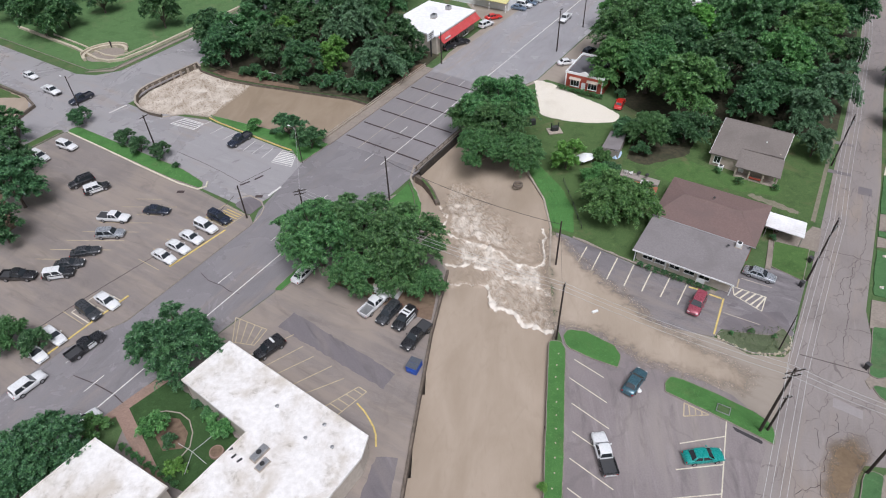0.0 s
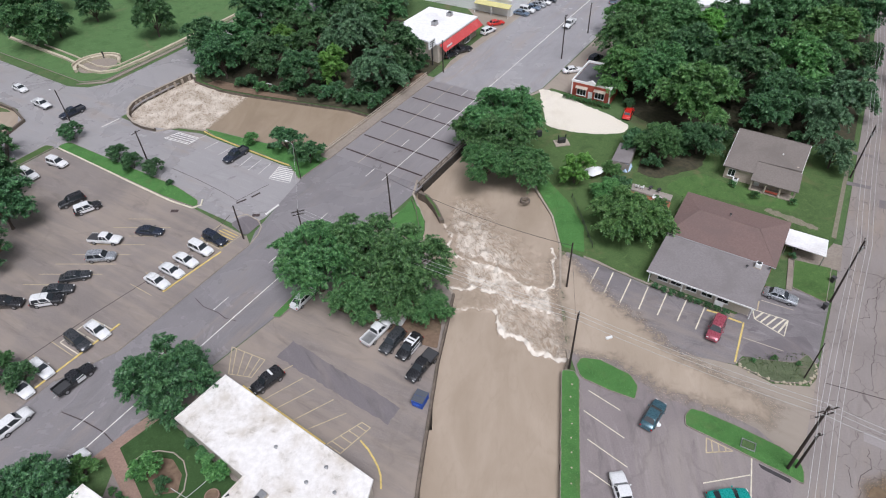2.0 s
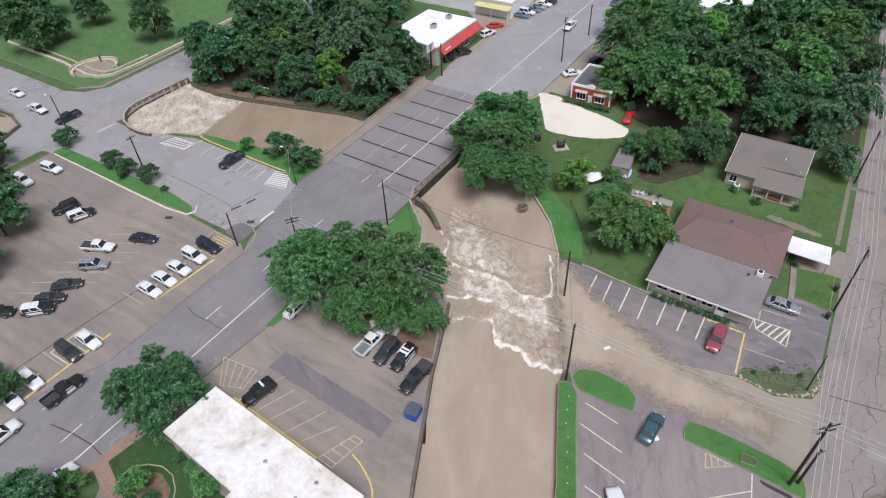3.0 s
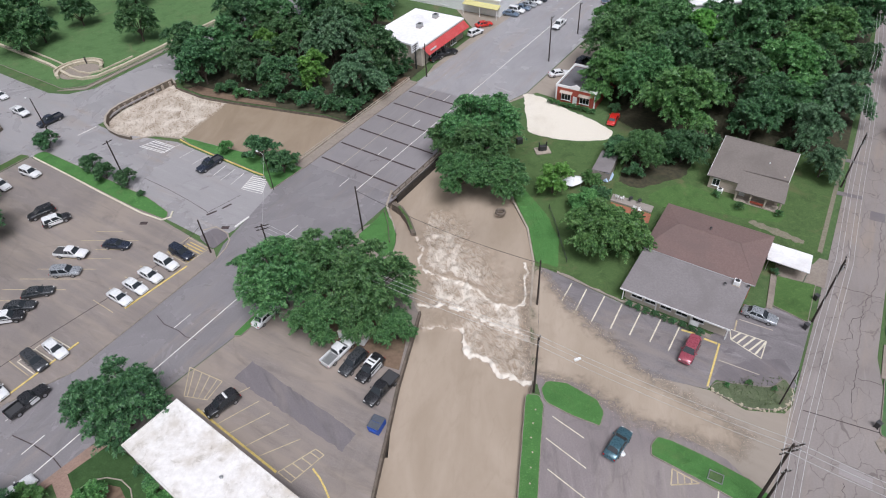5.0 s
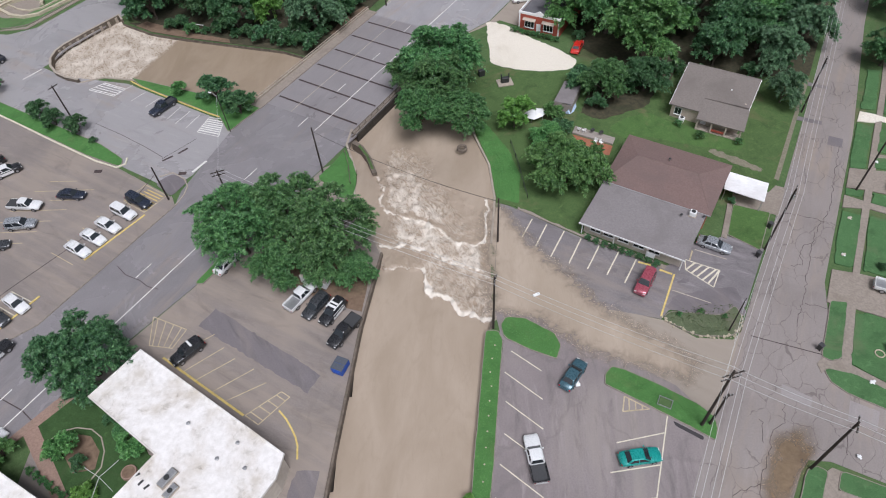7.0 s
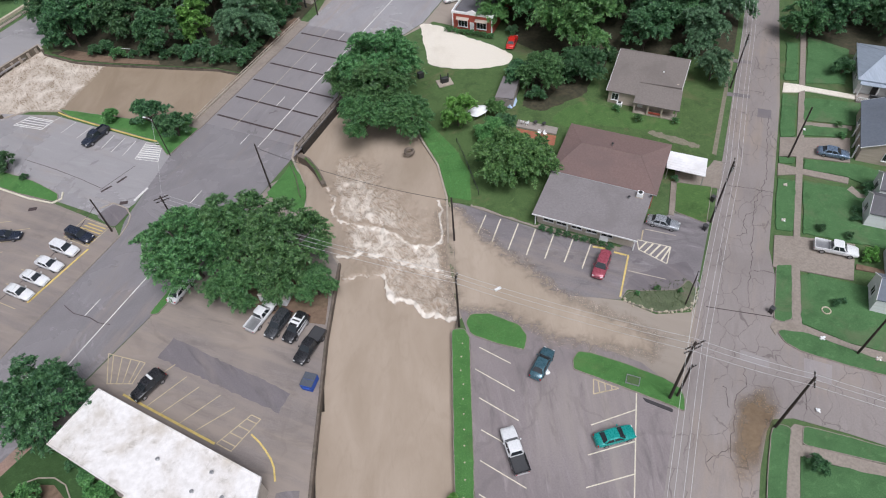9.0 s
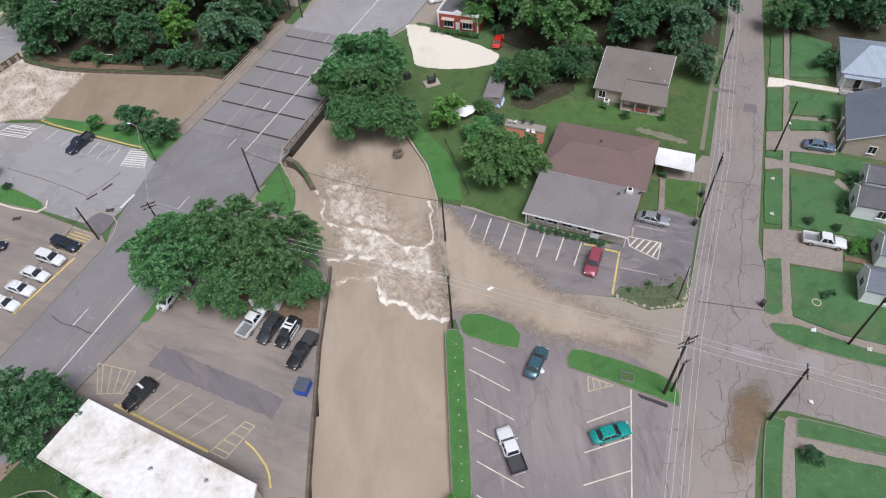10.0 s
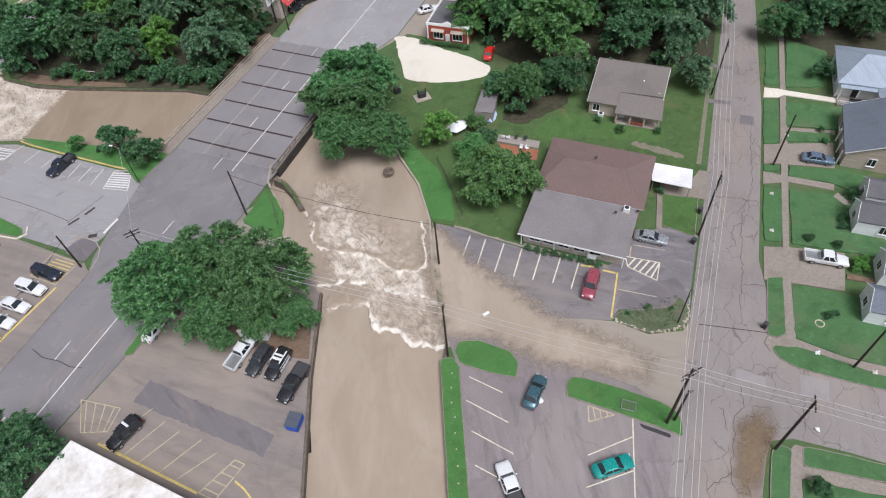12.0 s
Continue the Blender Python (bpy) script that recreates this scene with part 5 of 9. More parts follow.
for pts in ([(70.8, 100.5), (74.6, 98.6), (74.2, 97.6), (70.4, 99.4)], [(74.2, 94.6), (76.2, 93.6), (75.0, 91.4), (73.0, 92.4)], [(76.0, 110.5), (79.8, 108.6), (79.3, 107.6), (75.5, 109.5)]):
    paved("road_patch", pts, 0.012, "patch", "dark tarred patch in the road", "patch")
for road, pts, w in ((main_road, [(-54.0, 51.8), (-50.3, 50.4), (-46.9, 48.7), (-44.7, 47.0)], 0.14), (main_road, [(-42.3, 72.4), (-40.5, 70.6), (-37.9, 69.4), (-36.4, 68.2), (-34.6, 67.6)], 0.12),
                     (side_street, [(-58.6, 108.6), (-52.0, 104.5), (-46.9, 101.0), (-42.4, 97.6)], 0.1), (side_street, [(-42.2, 96.6), (-40.6, 97.8)], 0.45), (side_street, [(-39.8, 98.4), (-38.4, 99.8)], 0.45), (side_street, [(-42.4, 97.2), (-37.4, 102.4)], 0.1)):
    part("tar_seam", ribbon(pts, w, 0.002, 0.006), M["joint"], road)
bm = ribbon([(48.0, 55.6), (58.4, 51.4)], 0.12, 0.006, 0.012)
part("tar_seam", bm, M["joint"], right_road)
for pts, lab in (([(49.5, 48.5), (52.4, 46.5), (51.7, 45.2), (48.8, 47.1)], "pale concrete patch in the cracked crossing"), ([(56.7, 46.0), (59.5, 44.4), (58.1, 42.0), (55.4, 43.5)], "pale repaired square in the cracked street")):
    paved("road_patch", pts, 0.012, "repair", lab, "patch")


def wavering(pts, gap=0.5, sway=0.22):
    """A line broken into short unsteady steps, as a crack runs."""
    rng = random.Random(31)
    out = []
    for p, q in zip(pts, pts[1:]):
        n = max(1, int(math.dist(p, q) / gap))
        out += [(p[0] + (q[0] - p[0]) * k / n + (rng.uniform(-sway, sway) if k else 0), p[1] + (q[1] - p[1]) * k / n + (rng.uniform(-sway, sway) if k else 0)) for k in range(n)]
    return out + [pts[-1]]


for run in ([(75.0, 92.0), (72.5, 87.6), (68.4, 79.6), (66.6, 76.5), (64.6, 74.6), (62.1, 71.0), (59.3, 65.5), (57.1, 61.3), (54.4, 56.6)],
            [(42.3, 34.9), (42.8, 36.5), (44.7, 39.6), (46.3, 42.6), (48.0, 43.4), (48.8, 46.0)], [(42.7, 36.4), (39.9, 35.5), (39.3, 35.2)], [(44.7, 41.1), (45.5, 43.6), (45.1, 44.0)], [(53.5, 39.3), (55.3, 42.8)], [(56.9, 60.4), (58.2, 60.0), (59.4, 59.3)], [(60.2, 77.4), (64.2, 75.8), (67.4, 74.0)], [(62.1, 71.0), (60.8, 70.7), (59.6, 69.0), (59.1, 66.9), (57.5, 67.0)]):
    part("tar_seam", ribbon(wavering(run), 0.06, 0.005, 0.012), M["joint"], right_road)


# ---- the bridge ----
bridge = thing("road_bridge", "wide low concrete road bridge with dark expansion joints over the creek", "bridge")
part("deck", slab([sn(82, 58.5), sn(119, 58.5), sn(119, 82.6), sn(82, 82.6)], -0.5, 0.003), M["deck"], bridge, "weathered pinkish-grey concrete deck")
for k in range(6):
    part("expansion_joint", ribbon([sn(85.0 + 6.15 * k, 79.4), sn(84.6 + 6.15 * k, 60.2)], 0.42, 0.004, 0.014), M["joint"], bridge)
part("lane_line", ribbon([sn(79.5, 66.2), sn(119, 66.1)], 0.16, 0.016, 0.024), M["white_paint"], bridge)
part("lane_line", ribbon([sn(82, 74.0), sn(119, 74.0)], 0.12, 0.016, 0.024), M["faded_paint"], bridge)
for k in range(4):
    part("lane_line", ribbon([sn(79.0 + 12.2 * k, 69.8), sn(82.0 + 12.2 * k, 69.8)], 0.14, 0.016, 0.024), M["white_paint"], bridge)
# tall edge beam, painted dark as the shaded gap above the water
part("fascia", slab([sn(82, 58.25), sn(119, 58.25), sn(119, 58.5), sn(82, 58.5)], -1.55, 0.05), M["shade_beam"], bridge, "edge beam coloured near black for the shade under the deck")
part("sidewalk", slab([sn(80, 79.9), sn(120, 79.9), sn(120, 82.5), sn(80, 82.5)], -0.1, 0.2, inset=0.05), M["walk"], bridge, "raised tan sidewalk")
part("kerb", slab([sn(82, 58.6), sn(119, 58.6), sn(119, 59.5), sn(82, 59.5)], -0.1, 0.22, inset=0.05), M["walk"], bridge)
# the creek side takes the darker concrete for parapet, rail and posts
for n, label in ((82.2, "stone-coloured parapet"), (58.75, "darker creek-side parapet")):
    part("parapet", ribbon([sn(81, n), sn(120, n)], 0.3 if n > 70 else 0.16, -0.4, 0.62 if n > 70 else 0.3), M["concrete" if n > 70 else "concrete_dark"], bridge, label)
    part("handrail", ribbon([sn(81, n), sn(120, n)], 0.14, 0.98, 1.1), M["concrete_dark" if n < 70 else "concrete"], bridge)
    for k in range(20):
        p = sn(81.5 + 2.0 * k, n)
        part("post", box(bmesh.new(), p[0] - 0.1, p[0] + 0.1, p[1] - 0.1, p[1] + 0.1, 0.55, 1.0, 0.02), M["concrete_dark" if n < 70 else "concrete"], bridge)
for s in (84.5, 95.5, 106, 116.5):
    part("pier", slab([sn(s - 0.4, 60.5), sn(s + 0.4, 60.5), sn(s + 0.4, 81), sn(s - 0.4, 81)], CREEK_BOTTOM, -0.7), M["concrete_dark"], bridge)
for k in range(9):
    part("girder_end", ribbon([sn(82.2 + 4.4 * k, 59.2), sn(82.9 + 4.4 * k, 59.2)], 0.9, -1.3, -0.5), M["concrete_dark"], bridge)
railing = thing("bank_railing", "rusty steel handrail along the grass wedge", "railing")
part("rail", ribbon([(-9.3, 96.2), (-8.3, 92.6), (-7.6, 88.0)], 0.1, 0.7, 0.8), M["concrete_dark"], railing)
for p in ((-9.3, 96.1), (-8.7, 94.0), (-8.1, 91.4), (-7.6, 88.1)):
    part("post", tube(bmesh.new(), [(p[0], p[1], 0), (p[0], p[1], 0.75)], 0.05, 6), M["concrete_dark"], railing)


# ---- buildings ----
def wall_run(pts, z0, z1, thick=0.25):
    """Walls with thickness round an outline."""
    return ribbon(pts, thick, z0, z1, True)


def local(o, ux, uy):
    """Maps metres along and across a building to the ground."""
    o, ux = Vector(o), Vector(ux).normalized()
    uy = Vector(uy).normalized()
    return lambda a, b: tuple(o + ux * a + uy * b)


def window_part(parent, m, w, h, frame_mat="trim", name="window", bars=1):
    """A window in the plane x-z of m, its sill at the origin's height, looking to -y."""
    bm = bmesh.new()
    t = 0.09
    for x0, x1, z0, z1 in ((-w / 2 - t, -w / 2, -t, h + t), (w / 2, w / 2 + t, -t, h + t), (-w / 2, w / 2, h, h + t), (-w / 2, w / 2, -t, 0)):
        box(bm, x0, x1, -0.08, 0.06, z0, z1, 0.01, m)
    for i in range(bars):
        x = -w / 2 + w * (i + 1) / (bars + 1)
        box(bm, x - 0.03, x + 0.03, -0.05, 0.02, 0, h, 0, m)
    win = part(name, bm, M[frame_mat], parent)
    part("pane", box(bmesh.new(), -w / 2, w / 2, -0.02, 0.0, 0, h, 0, m), M["glass"], win, "dark reflecting pane")
    part("sill", box(bmesh.new(), -w / 2 - 0.15, w / 2 + 0.15, -0.16, 0.0, -t - 0.06, -t, 0.01, m), M[frame_mat], win)
    return win


def door_part(parent, m, w=0.95, h=2.05, mat="trim"):
    d = part("door", box(bmesh.new(), -w / 2, w / 2, -0.05, 0.02, 0, h, 0.01, m), M[mat], parent)
    part("handle", box(bmesh.new(), w / 2 - 0.14, w / 2 - 0.08, -0.1, -0.05, 0.95, 1.1, 0.01, m), M["metal"], d, "metal door handle")
    return d


def face(p, q, t, z):
    """The pose of a wall's opening: at the fraction t from p to q, seen from outside on the right of p to q."""
    a, b = Vector(p), Vector(q)
    d = (b - a).normalized()
    c = a.lerp(b, t)
    return Matrix(((d.x, -d.y, 0, c.x), (d.y, d.x, 0, c.y), (0, 0, 1, z), (0, 0, 0, 1)))


def flat_building(name, label, outline, h, wall, roof, lip=0.28, roof_label="", lip_mat=None):
    b = thing(name, label, "building")
    n = len(outline)
    area = sum(outline[i][0] * outline[(i + 1) % n][1] - outline[(i + 1) % n][0] * outline[i][1] for i in range(n))
    pts = outline if area > 0 else outline[::-1]
    ps = [Vector(p) for p in pts]
    shrunk = []
    for i in range(n):
        d1, d2 = (ps[i] - ps[i - 1]).normalized(), (ps[(i + 1) % n] - ps[i]).normalized()
        k = (Vector((-d1.y, d1.x)) + Vector((-d2.y, d2.x)))
        shrunk.append(tuple(ps[i] + k / max(0.5, k.length) * 0.35))
    part("wall", wall_run(shrunk, -0.1, h - 0.3), M[wall], b)
    part("roof", slab(pts, h - 0.3, h - 0.06), M[roof], b, roof_label)
    part("roof_edge", wall_run(pts, h - 0.34, h + 0.06, lip), M[lip_mat or roof], b)
    return b


WHITE = [(-31.4, 54.5), (-10.6, 40.0), (-11.1, 37.3), (-24.0, 16.6), (-44.6, 12.0), (-25.4, 40.5), (-35.9, 48.1)]
station = flat_building("office_building", "low flat-roofed building with a stained white roof and tan walls", WHITE, 4.2, "wall_tan", "white_roof", roof_label="white roof coating with brown stains")
for t in (0.12, 0.3, 0.5, 0.7):
    window_part(station, face((-30.9, 53.7), (-10.9, 39.8), t, 1.0) @ pose(0, 0, 0, 0, 0, 180) @ Matrix.Translation((0, -0.35, 0)), 1.6, 1.4)
window_part(station, face((-11.35, 37.0), (-24.0, 16.9), 0.3, 1.0) @ pose(0, 0, 0, 0, 0, 180) @ Matrix.Translation((0, -0.3, 0)), 1.4, 1.4)


def roof_unit(x, y, z, turn, sx=1.6, sy=1.1, h=0.9, name="air_conditioner", mat="metal"):
    u = thing(name, ("grey metal" if mat == "metal" else "white") + " air conditioning unit on a flat roof", "air conditioner", x, y, z, turn, "roof units")
    part("housing", box(bmesh.new(), -sx / 2, sx / 2, -sy / 2, sy / 2, 0.08, h, 0.05), M[mat], u)
    part("base", box(bmesh.new(), -sx / 2 - 0.1, sx / 2 + 0.1, -sy / 2 - 0.1, sy / 2 + 0.1, 0, 0.08), M["concrete"], u)
    part("fan_guard", tube(bmesh.new(), [(0, 0, h), (0, 0, h + 0.06)], min(sx, sy) * 0.36, 14), M["dark_metal"], u, "dark round fan guard")
    return u


roof_unit(-23.1, 37.6, 4.14, 55, 2.2, 0.9, 0.5)
roof_unit(-22.4, 36.2, 4.14, 55, 1.6, 0.8, 0.35)
for x, y, a in ((-26.1, 37.3, 50), (-25.3, 36.8, 40), (-26.8, 38.2, 20)):
    part("roof_marking", ribbon([(x - 0.35 * math.cos(radians(a)), y - 0.35 * math.sin(radians(a))), (x + 0.35 * math.cos(radians(a)), y + 0.35 * math.sin(radians(a)))], 0.28, 4.145, 4.152), M["dark_metal"], station, "dark painted bar")
for x, y in ((-16.0, 41.4), (-18.0, 39.6), (-14.6, 38.4), (-22.4, 44.0)):
    v = thing("roof_vent", "small grey vent cap on the white roof", "vent", x, y, 4.14, 0, "roof vents")
    part("pipe", tube(bmesh.new(), [(0, 0, 0), (0, 0, 0.35)], 0.12, 8), M["metal"], v)
    part("cap", tube(bmesh.new(), [(0, 0, 0.35), (0, 0, 0.42)], [0.24, 0.16], 10), M["metal"], v)
annexe = flat_building("office_building", "second flat white-roofed building beside a courtyard", [(-43.5, 39.3), (-32.6, 33.3), (-40.5, 20.0), (-52.0, 27.0)], 4.5, "wall_tan", "white_roof")
window_part(annexe, face((-43.1, 38.7), (-32.9, 33.1), 0.5, 1.0) @ pose(0, 0, 0, 0, 0, 180) @ Matrix.Translation((0, -0.3, 0)), 1.6, 1.4)

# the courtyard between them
lawn([(-44.8, 45.4), (-41.9, 50.1), (-39.9, 51.0), (-36.6, 48.8), (-26.0, 40.6), (-30.0, 34.0), (-34.6, 35.8)], 0.12, "grass_shade", "courtyard lawn with shrubs, its green darkened for building shade", None, 0.6)
paved("footpath", [(-47.0, 44.8), (-43.0, 49.8), (-41.0, 51.8), (-39.8, 51.0), (-43.8, 46.4), (-34.6, 35.2), (-31.6, 31.0), (-33.0, 30.4), (-36.2, 34.8), (-45.2, 45.2), (-48.6, 41.6), (-49.6, 42.4)], 0.135, "brick_walk", "reddish-brown brick path through the courtyard", "path")
ring = [(-41.4, 44.4), (-40.4, 45.6), (-38.6, 46.0), (-36.6, 45.7), (-35.0, 44.6), (-34.0, 42.8), (-33.7, 40.8), (-34.4, 39.4)]
setting("garden_edging", ribbon(ring, 0.16, 0.1, 0.22), M["concrete"], "curved pale edging round a shrub bed", "edging")
paved("shrub_bed", [(-40.4, 44.2), (-38.6, 45.2), (-36.4, 44.8), (-34.6, 42.8), (-34.4, 40.6), (-37.0, 40.2)], 0.145, "earth", "mulched shrub bed", "bed")
cap_stone = thing("round_planter", "round brown planter in the courtyard", "planter", -30.0, 40.0, 0.12)
part("rim", tube(bmesh.new(), [(0, 0, 0), (0, 0, 0.35)], [0.95, 0.9], 18), M["brick_walk"], cap_stone)
part("soil", tube(bmesh.new(), [(0, 0, 0.35), (0, 0, 0.38)], 0.75, 18), M["earth"], cap_stone)

# ---- shop with a brown hip roof and a grey lean-to ----
shop = thing("shop_building", "single-storey shop with a brown hip roof and grey front lean-to roof", "building")
SX, SY = Vector((0.852, -0.523)), Vector((0.523, 0.852))
S = local((28.5, 74.8), SX, SY)
part("wall", wall_run([S(0.5, 0.9), S(15.0, 0.9), S(15.0, 9.5), S(0.5, 9.5)], -0.1, 2.45), M["wall_tan"], shop, "tan front wall")
part("wall", wall_run([S(0.4, 9.7), S(15.8, 9.7), S(15.8, 21.4), S(0.2, 21.4)], -0.1, 3.0), M["wall_orange"], shop, "orange brick wall")


def tilted(pts, thick=0.16):
    """A roof plane with thickness over corners with heights."""
    bm = bmesh.new()
    top = [bm.verts.new(p) for p in pts]
    low = [bm.verts.new((p[0], p[1], p[2] - thick)) for p in pts]
    bm.faces.new(top), bm.faces.new(low[::-1])
    for i in range(len(pts)):
        j = (i + 1) % len(pts)
        bm.faces.new((top[j], top[i], low[i], low[j]))
    return bm


def up(p, z):
    return (p[0], p[1], z)


part("roof", tilted([up(S(-0.2, 0), 2.55), up(S(15.6, 0), 2.55), up(S(15.8, 9.5), 3.15), up(S(-0.1, 9.5), 3.15)]), M["roof_grey"], shop, "grey shingle lean-to roof")
E1 = [up(S(-0.3, 9.4), 3.2), up(S(16.4, 9.4), 3.2), up(S(16.4, 22.0), 3.15), up(S(-0.5, 22.0), 3.15)]
R1 = [up(S(2.8, 16.4), 4.2), up(S(12.4, 16.4), 4.2)]
bm = bmesh.new()
v = [bm.verts.new(p) for p in E1 + R1]
for f in ((0, 1, 5, 4), (1, 2, 5), (2, 3, 4, 5), (3, 0, 4)):
    bm.faces.new([v[i] for i in f])
low = [bm.verts.new((p[0], p[1], p[2] - 0.2)) for p in E1]
for i in range(4):
    bm.faces.new((v[(i + 1) % 4], v[i], low[i], low[(i + 1) % 4]))
bm.faces.new(low[::-1])
part("roof", bm, M["roof_brown"], shop, "brown shingle hip roof")
part("gutter", ribbon([S(-0.3, 9.36), S(16.4, 9.36)], 0.12, 3.1, 3.24), M["metal"], shop, "pale gutter along the roof step")
part("fascia", ribbon([S(-0.25, -0.05), S(15.6, -0.05)], 0.1, 2.3, 2.56), M["trim"], shop)
for a, b in (((2.8, 16.3), (-0.2, 9.6)), ((12.4, 16.3), (16.3, 9.6)), ((2.8, 16.4), (12.4, 16.4))):
    za = 4.22
    zb = 3.22 if b[1] < 10 else 4.22
    part("ridge_cap", tube(bmesh.new(), [up(S(*a), za - 0.03), up(S(*b), zb - 0.02)], 0.05, 6), M["roof_brown"], shop)
for t in (0.12, 0.26, 0.42, 0.58, 0.74):
    window_part(shop, face(S(0.5, 0.9), S(15.0, 0.9), t, 0.95) @ Matrix.Translation((0, -0.13, 0)), 1.5, 1.2)
door_part(shop, face(S(0.5, 0.9), S(15.0, 0.9), 0.88, 0.0) @ Matrix.Translation((0, -0.13, 0)), mat="wall_tan")
window_part(shop, face(S(15.0, 0.9), S(15.0, 9.2), 0.5, 0.95) @ Matrix.Translation((0, -0.13, 0)), 1.4, 1.2)
for a in (0.3, 5.3, 10.3, 15.3):
    part("porch_post", box(bmesh.new(), -0.07, 0.07, -0.07, 0.07, 0, 2.42, 0.01, Matrix.Translation((*S(a, 0.25), 0))), M["trim"], shop)
u = roof_unit(*S(14.0, 8.6), 3.05, -31, 0.9, 0.9, 0.8, mat="plastic_white")
for a, b, z in ((7.5, 17.6, 3.95), (15.6, 8.7, 3.0), (12.6, 7.6, 2.95)):
    p = S(a, b)
    vt = thing("roof_vent", "small vent pipe on the shop roof", "vent", p[0], p[1], z, 0, "roof vents")
    part("pipe", tube(bmesh.new(), [(0, 0, 0), (0, 0, 0.5)], 0.1, 8), M["metal"], vt)
    part("cap", tube(bmesh.new(), [(0, 0, 0.5), (0, 0, 0.6)], [0.22, 0.14], 10), M["dark_metal"], vt)
sign = thing("notice_board", "white notice board by the shop door", "sign", 37.9, 69.2, 0, -31)
part("board", box(bmesh.new(), -0.6, 0.6, -0.04, 0.04, 0.5, 1.4, 0.01), M["plastic_white"], sign)
for x in (-0.5, 0.5):
    part("post", box(bmesh.new(), x - 0.04, x + 0.04, -0.03, 0.03, 0, 1.0), M["metal"], sign)

carport = thing("carport", "white flat metal carport beside the brown-roofed shop", "carport")
CP = [(53.2, 84.4), (58.6, 81.3), (56.6, 77.5), (51.5, 80.6)]
part("roof", tilted([up(CP[0], 2.55), up(CP[1], 2.45), up(CP[2], 2.4), up(CP[3], 2.5)], 0.14), M["clean_roof"], carport, "white sheet metal roof")
for i in range(7):
    t = (i + 0.5) / 7
    a, b = Vector(CP[0]).lerp(Vector(CP[3]), t), Vector(CP[1]).lerp(Vector(CP[2]), t)
    part("rib", tube(bmesh.new(), [(a.x, a.y, 2.555), (b.x, b.y, 2.455)], 0.03, 4), M["clean_roof"], carport)
for p in CP:
    c = Vector(p).lerp(Vector((55.0, 80.9)), 0.08)
    part("post", tube(bmesh.new(), [(c.x, c.y, 0), (c.x, c.y, 2.4)], 0.06, 8), M["metal"], carport)

# ---- houses ----
def gable_house(name, label, o, ux, length, depth, eave, ridge, wall, roof, ridge_at=0.5, over=0.4, windows=((0, 0.3), (0, 0.7)), door=None):
    """A gabled house: the ridge runs along ux, the front looks to -uy. Sides: 0 front, 1 right, 2 back, 3 left."""
    ux = Vector(ux).normalized()
    uy = Vector((-ux.y, ux.x))
    H = local(o, ux, uy)
    h = thing(name, label, "house")
    bm = bmesh.new()
    rim = [H(0, 0), H(length, 0), H(length, depth), H(0, depth)]
    ribbon(rim, 0.25, -0.1, eave, True, bm)
    part("wall", bm, M[wall], h)
    for a in (0.0, length):
        bm = bmesh.new()
        g = [up(H(a - 0.12, 0), eave - 0.02), up(H(a - 0.12, depth), eave - 0.02), up(H(a - 0.12, depth * ridge_at), ridge - 0.16)]
        k = [up(H(a + 0.12, 0), eave - 0.02), up(H(a + 0.12, depth), eave - 0.02), up(H(a + 0.12, depth * ridge_at), ridge - 0.16)]
        loft(bm, [g, k])
        part("gable", bm, M[wall], h)
    slope_f = (ridge - eave) / (depth * ridge_at)
    slope_b = (ridge - eave) / (depth * (1 - ridge_at))
    part("roof", tilted([up(H(-over, -over), eave - over * slope_f + 0.1), up(H(length + over, -over), eave - over * slope_f + 0.1), up(H(length + over, depth * ridge_at), ridge + 0.1), up(H(-over, depth * ridge_at), ridge + 0.1)]), M[roof], h, "shingle roof slope")
    part("roof", tilted([up(H(-over, depth * ridge_at), ridge + 0.1), up(H(length + over, depth * ridge_at), ridge + 0.1), up(H(length + over, depth + over), eave - over * slope_b + 0.1), up(H(-over, depth + over), eave - over * slope_b + 0.1)]), M[roof], h, "shingle roof slope")
    part("ridge_cap", tube(bmesh.new(), [up(H(-over, depth * ridge_at), ridge + 0.1), up(H(length + over, depth * ridge_at), ridge + 0.1)], 0.1, 6), M[roof], h)
    for a in (-over, length + over):
        bm = bmesh.new()
        tube(bm, [up(H(a, -over), eave - over * slope_f + 0.02), up(H(a, depth * ridge_at), ridge + 0.02)], 0.09, 4)
        tube(bm, [up(H(a, depth * ridge_at), ridge + 0.02), up(H(a, depth + over), eave - over * slope_b + 0.02)], 0.09, 4)
        part("bargeboard", bm, M["trim"], h)
    for side, t in windows:
        p, q = rim[side], rim[(side + 1) % 4]
        window_part(h, face(p, q, t, 0.95) @ Matrix.Translation((0, -0.13, 0)), 1.1, 1.3)
    if door:
        p, q = rim[door[0]], rim[(door[0] + 1) % 4]
        door_part(h, face(p, q, door[1], 0.0) @ Matrix.Translation((0, -0.13, 0)))
    return h, H


taupe, H2 = gable_house("house", "taupe-roofed bungalow with beige walls and a front porch", (49.1, 102.2), (0.856, -0.517), 11.6, 13.0, 2.9, 5.5, "wall_beige", "roof_taupe", 0.70, 0.5, ((0, 0.1), (3, 0.4), (3, 0.7), (1, 0.5)), (0, 0.5))
part("porch_roof", tilted([up(H2(4.7, -2.1), 2.45), up(H2(12.7, -2.1), 2.45), up(H2(12.3, 2.0), 3.75), up(H2(4.7, 2.0), 3.75)]), M["roof_taupe"], taupe, "lower porch roof slope")
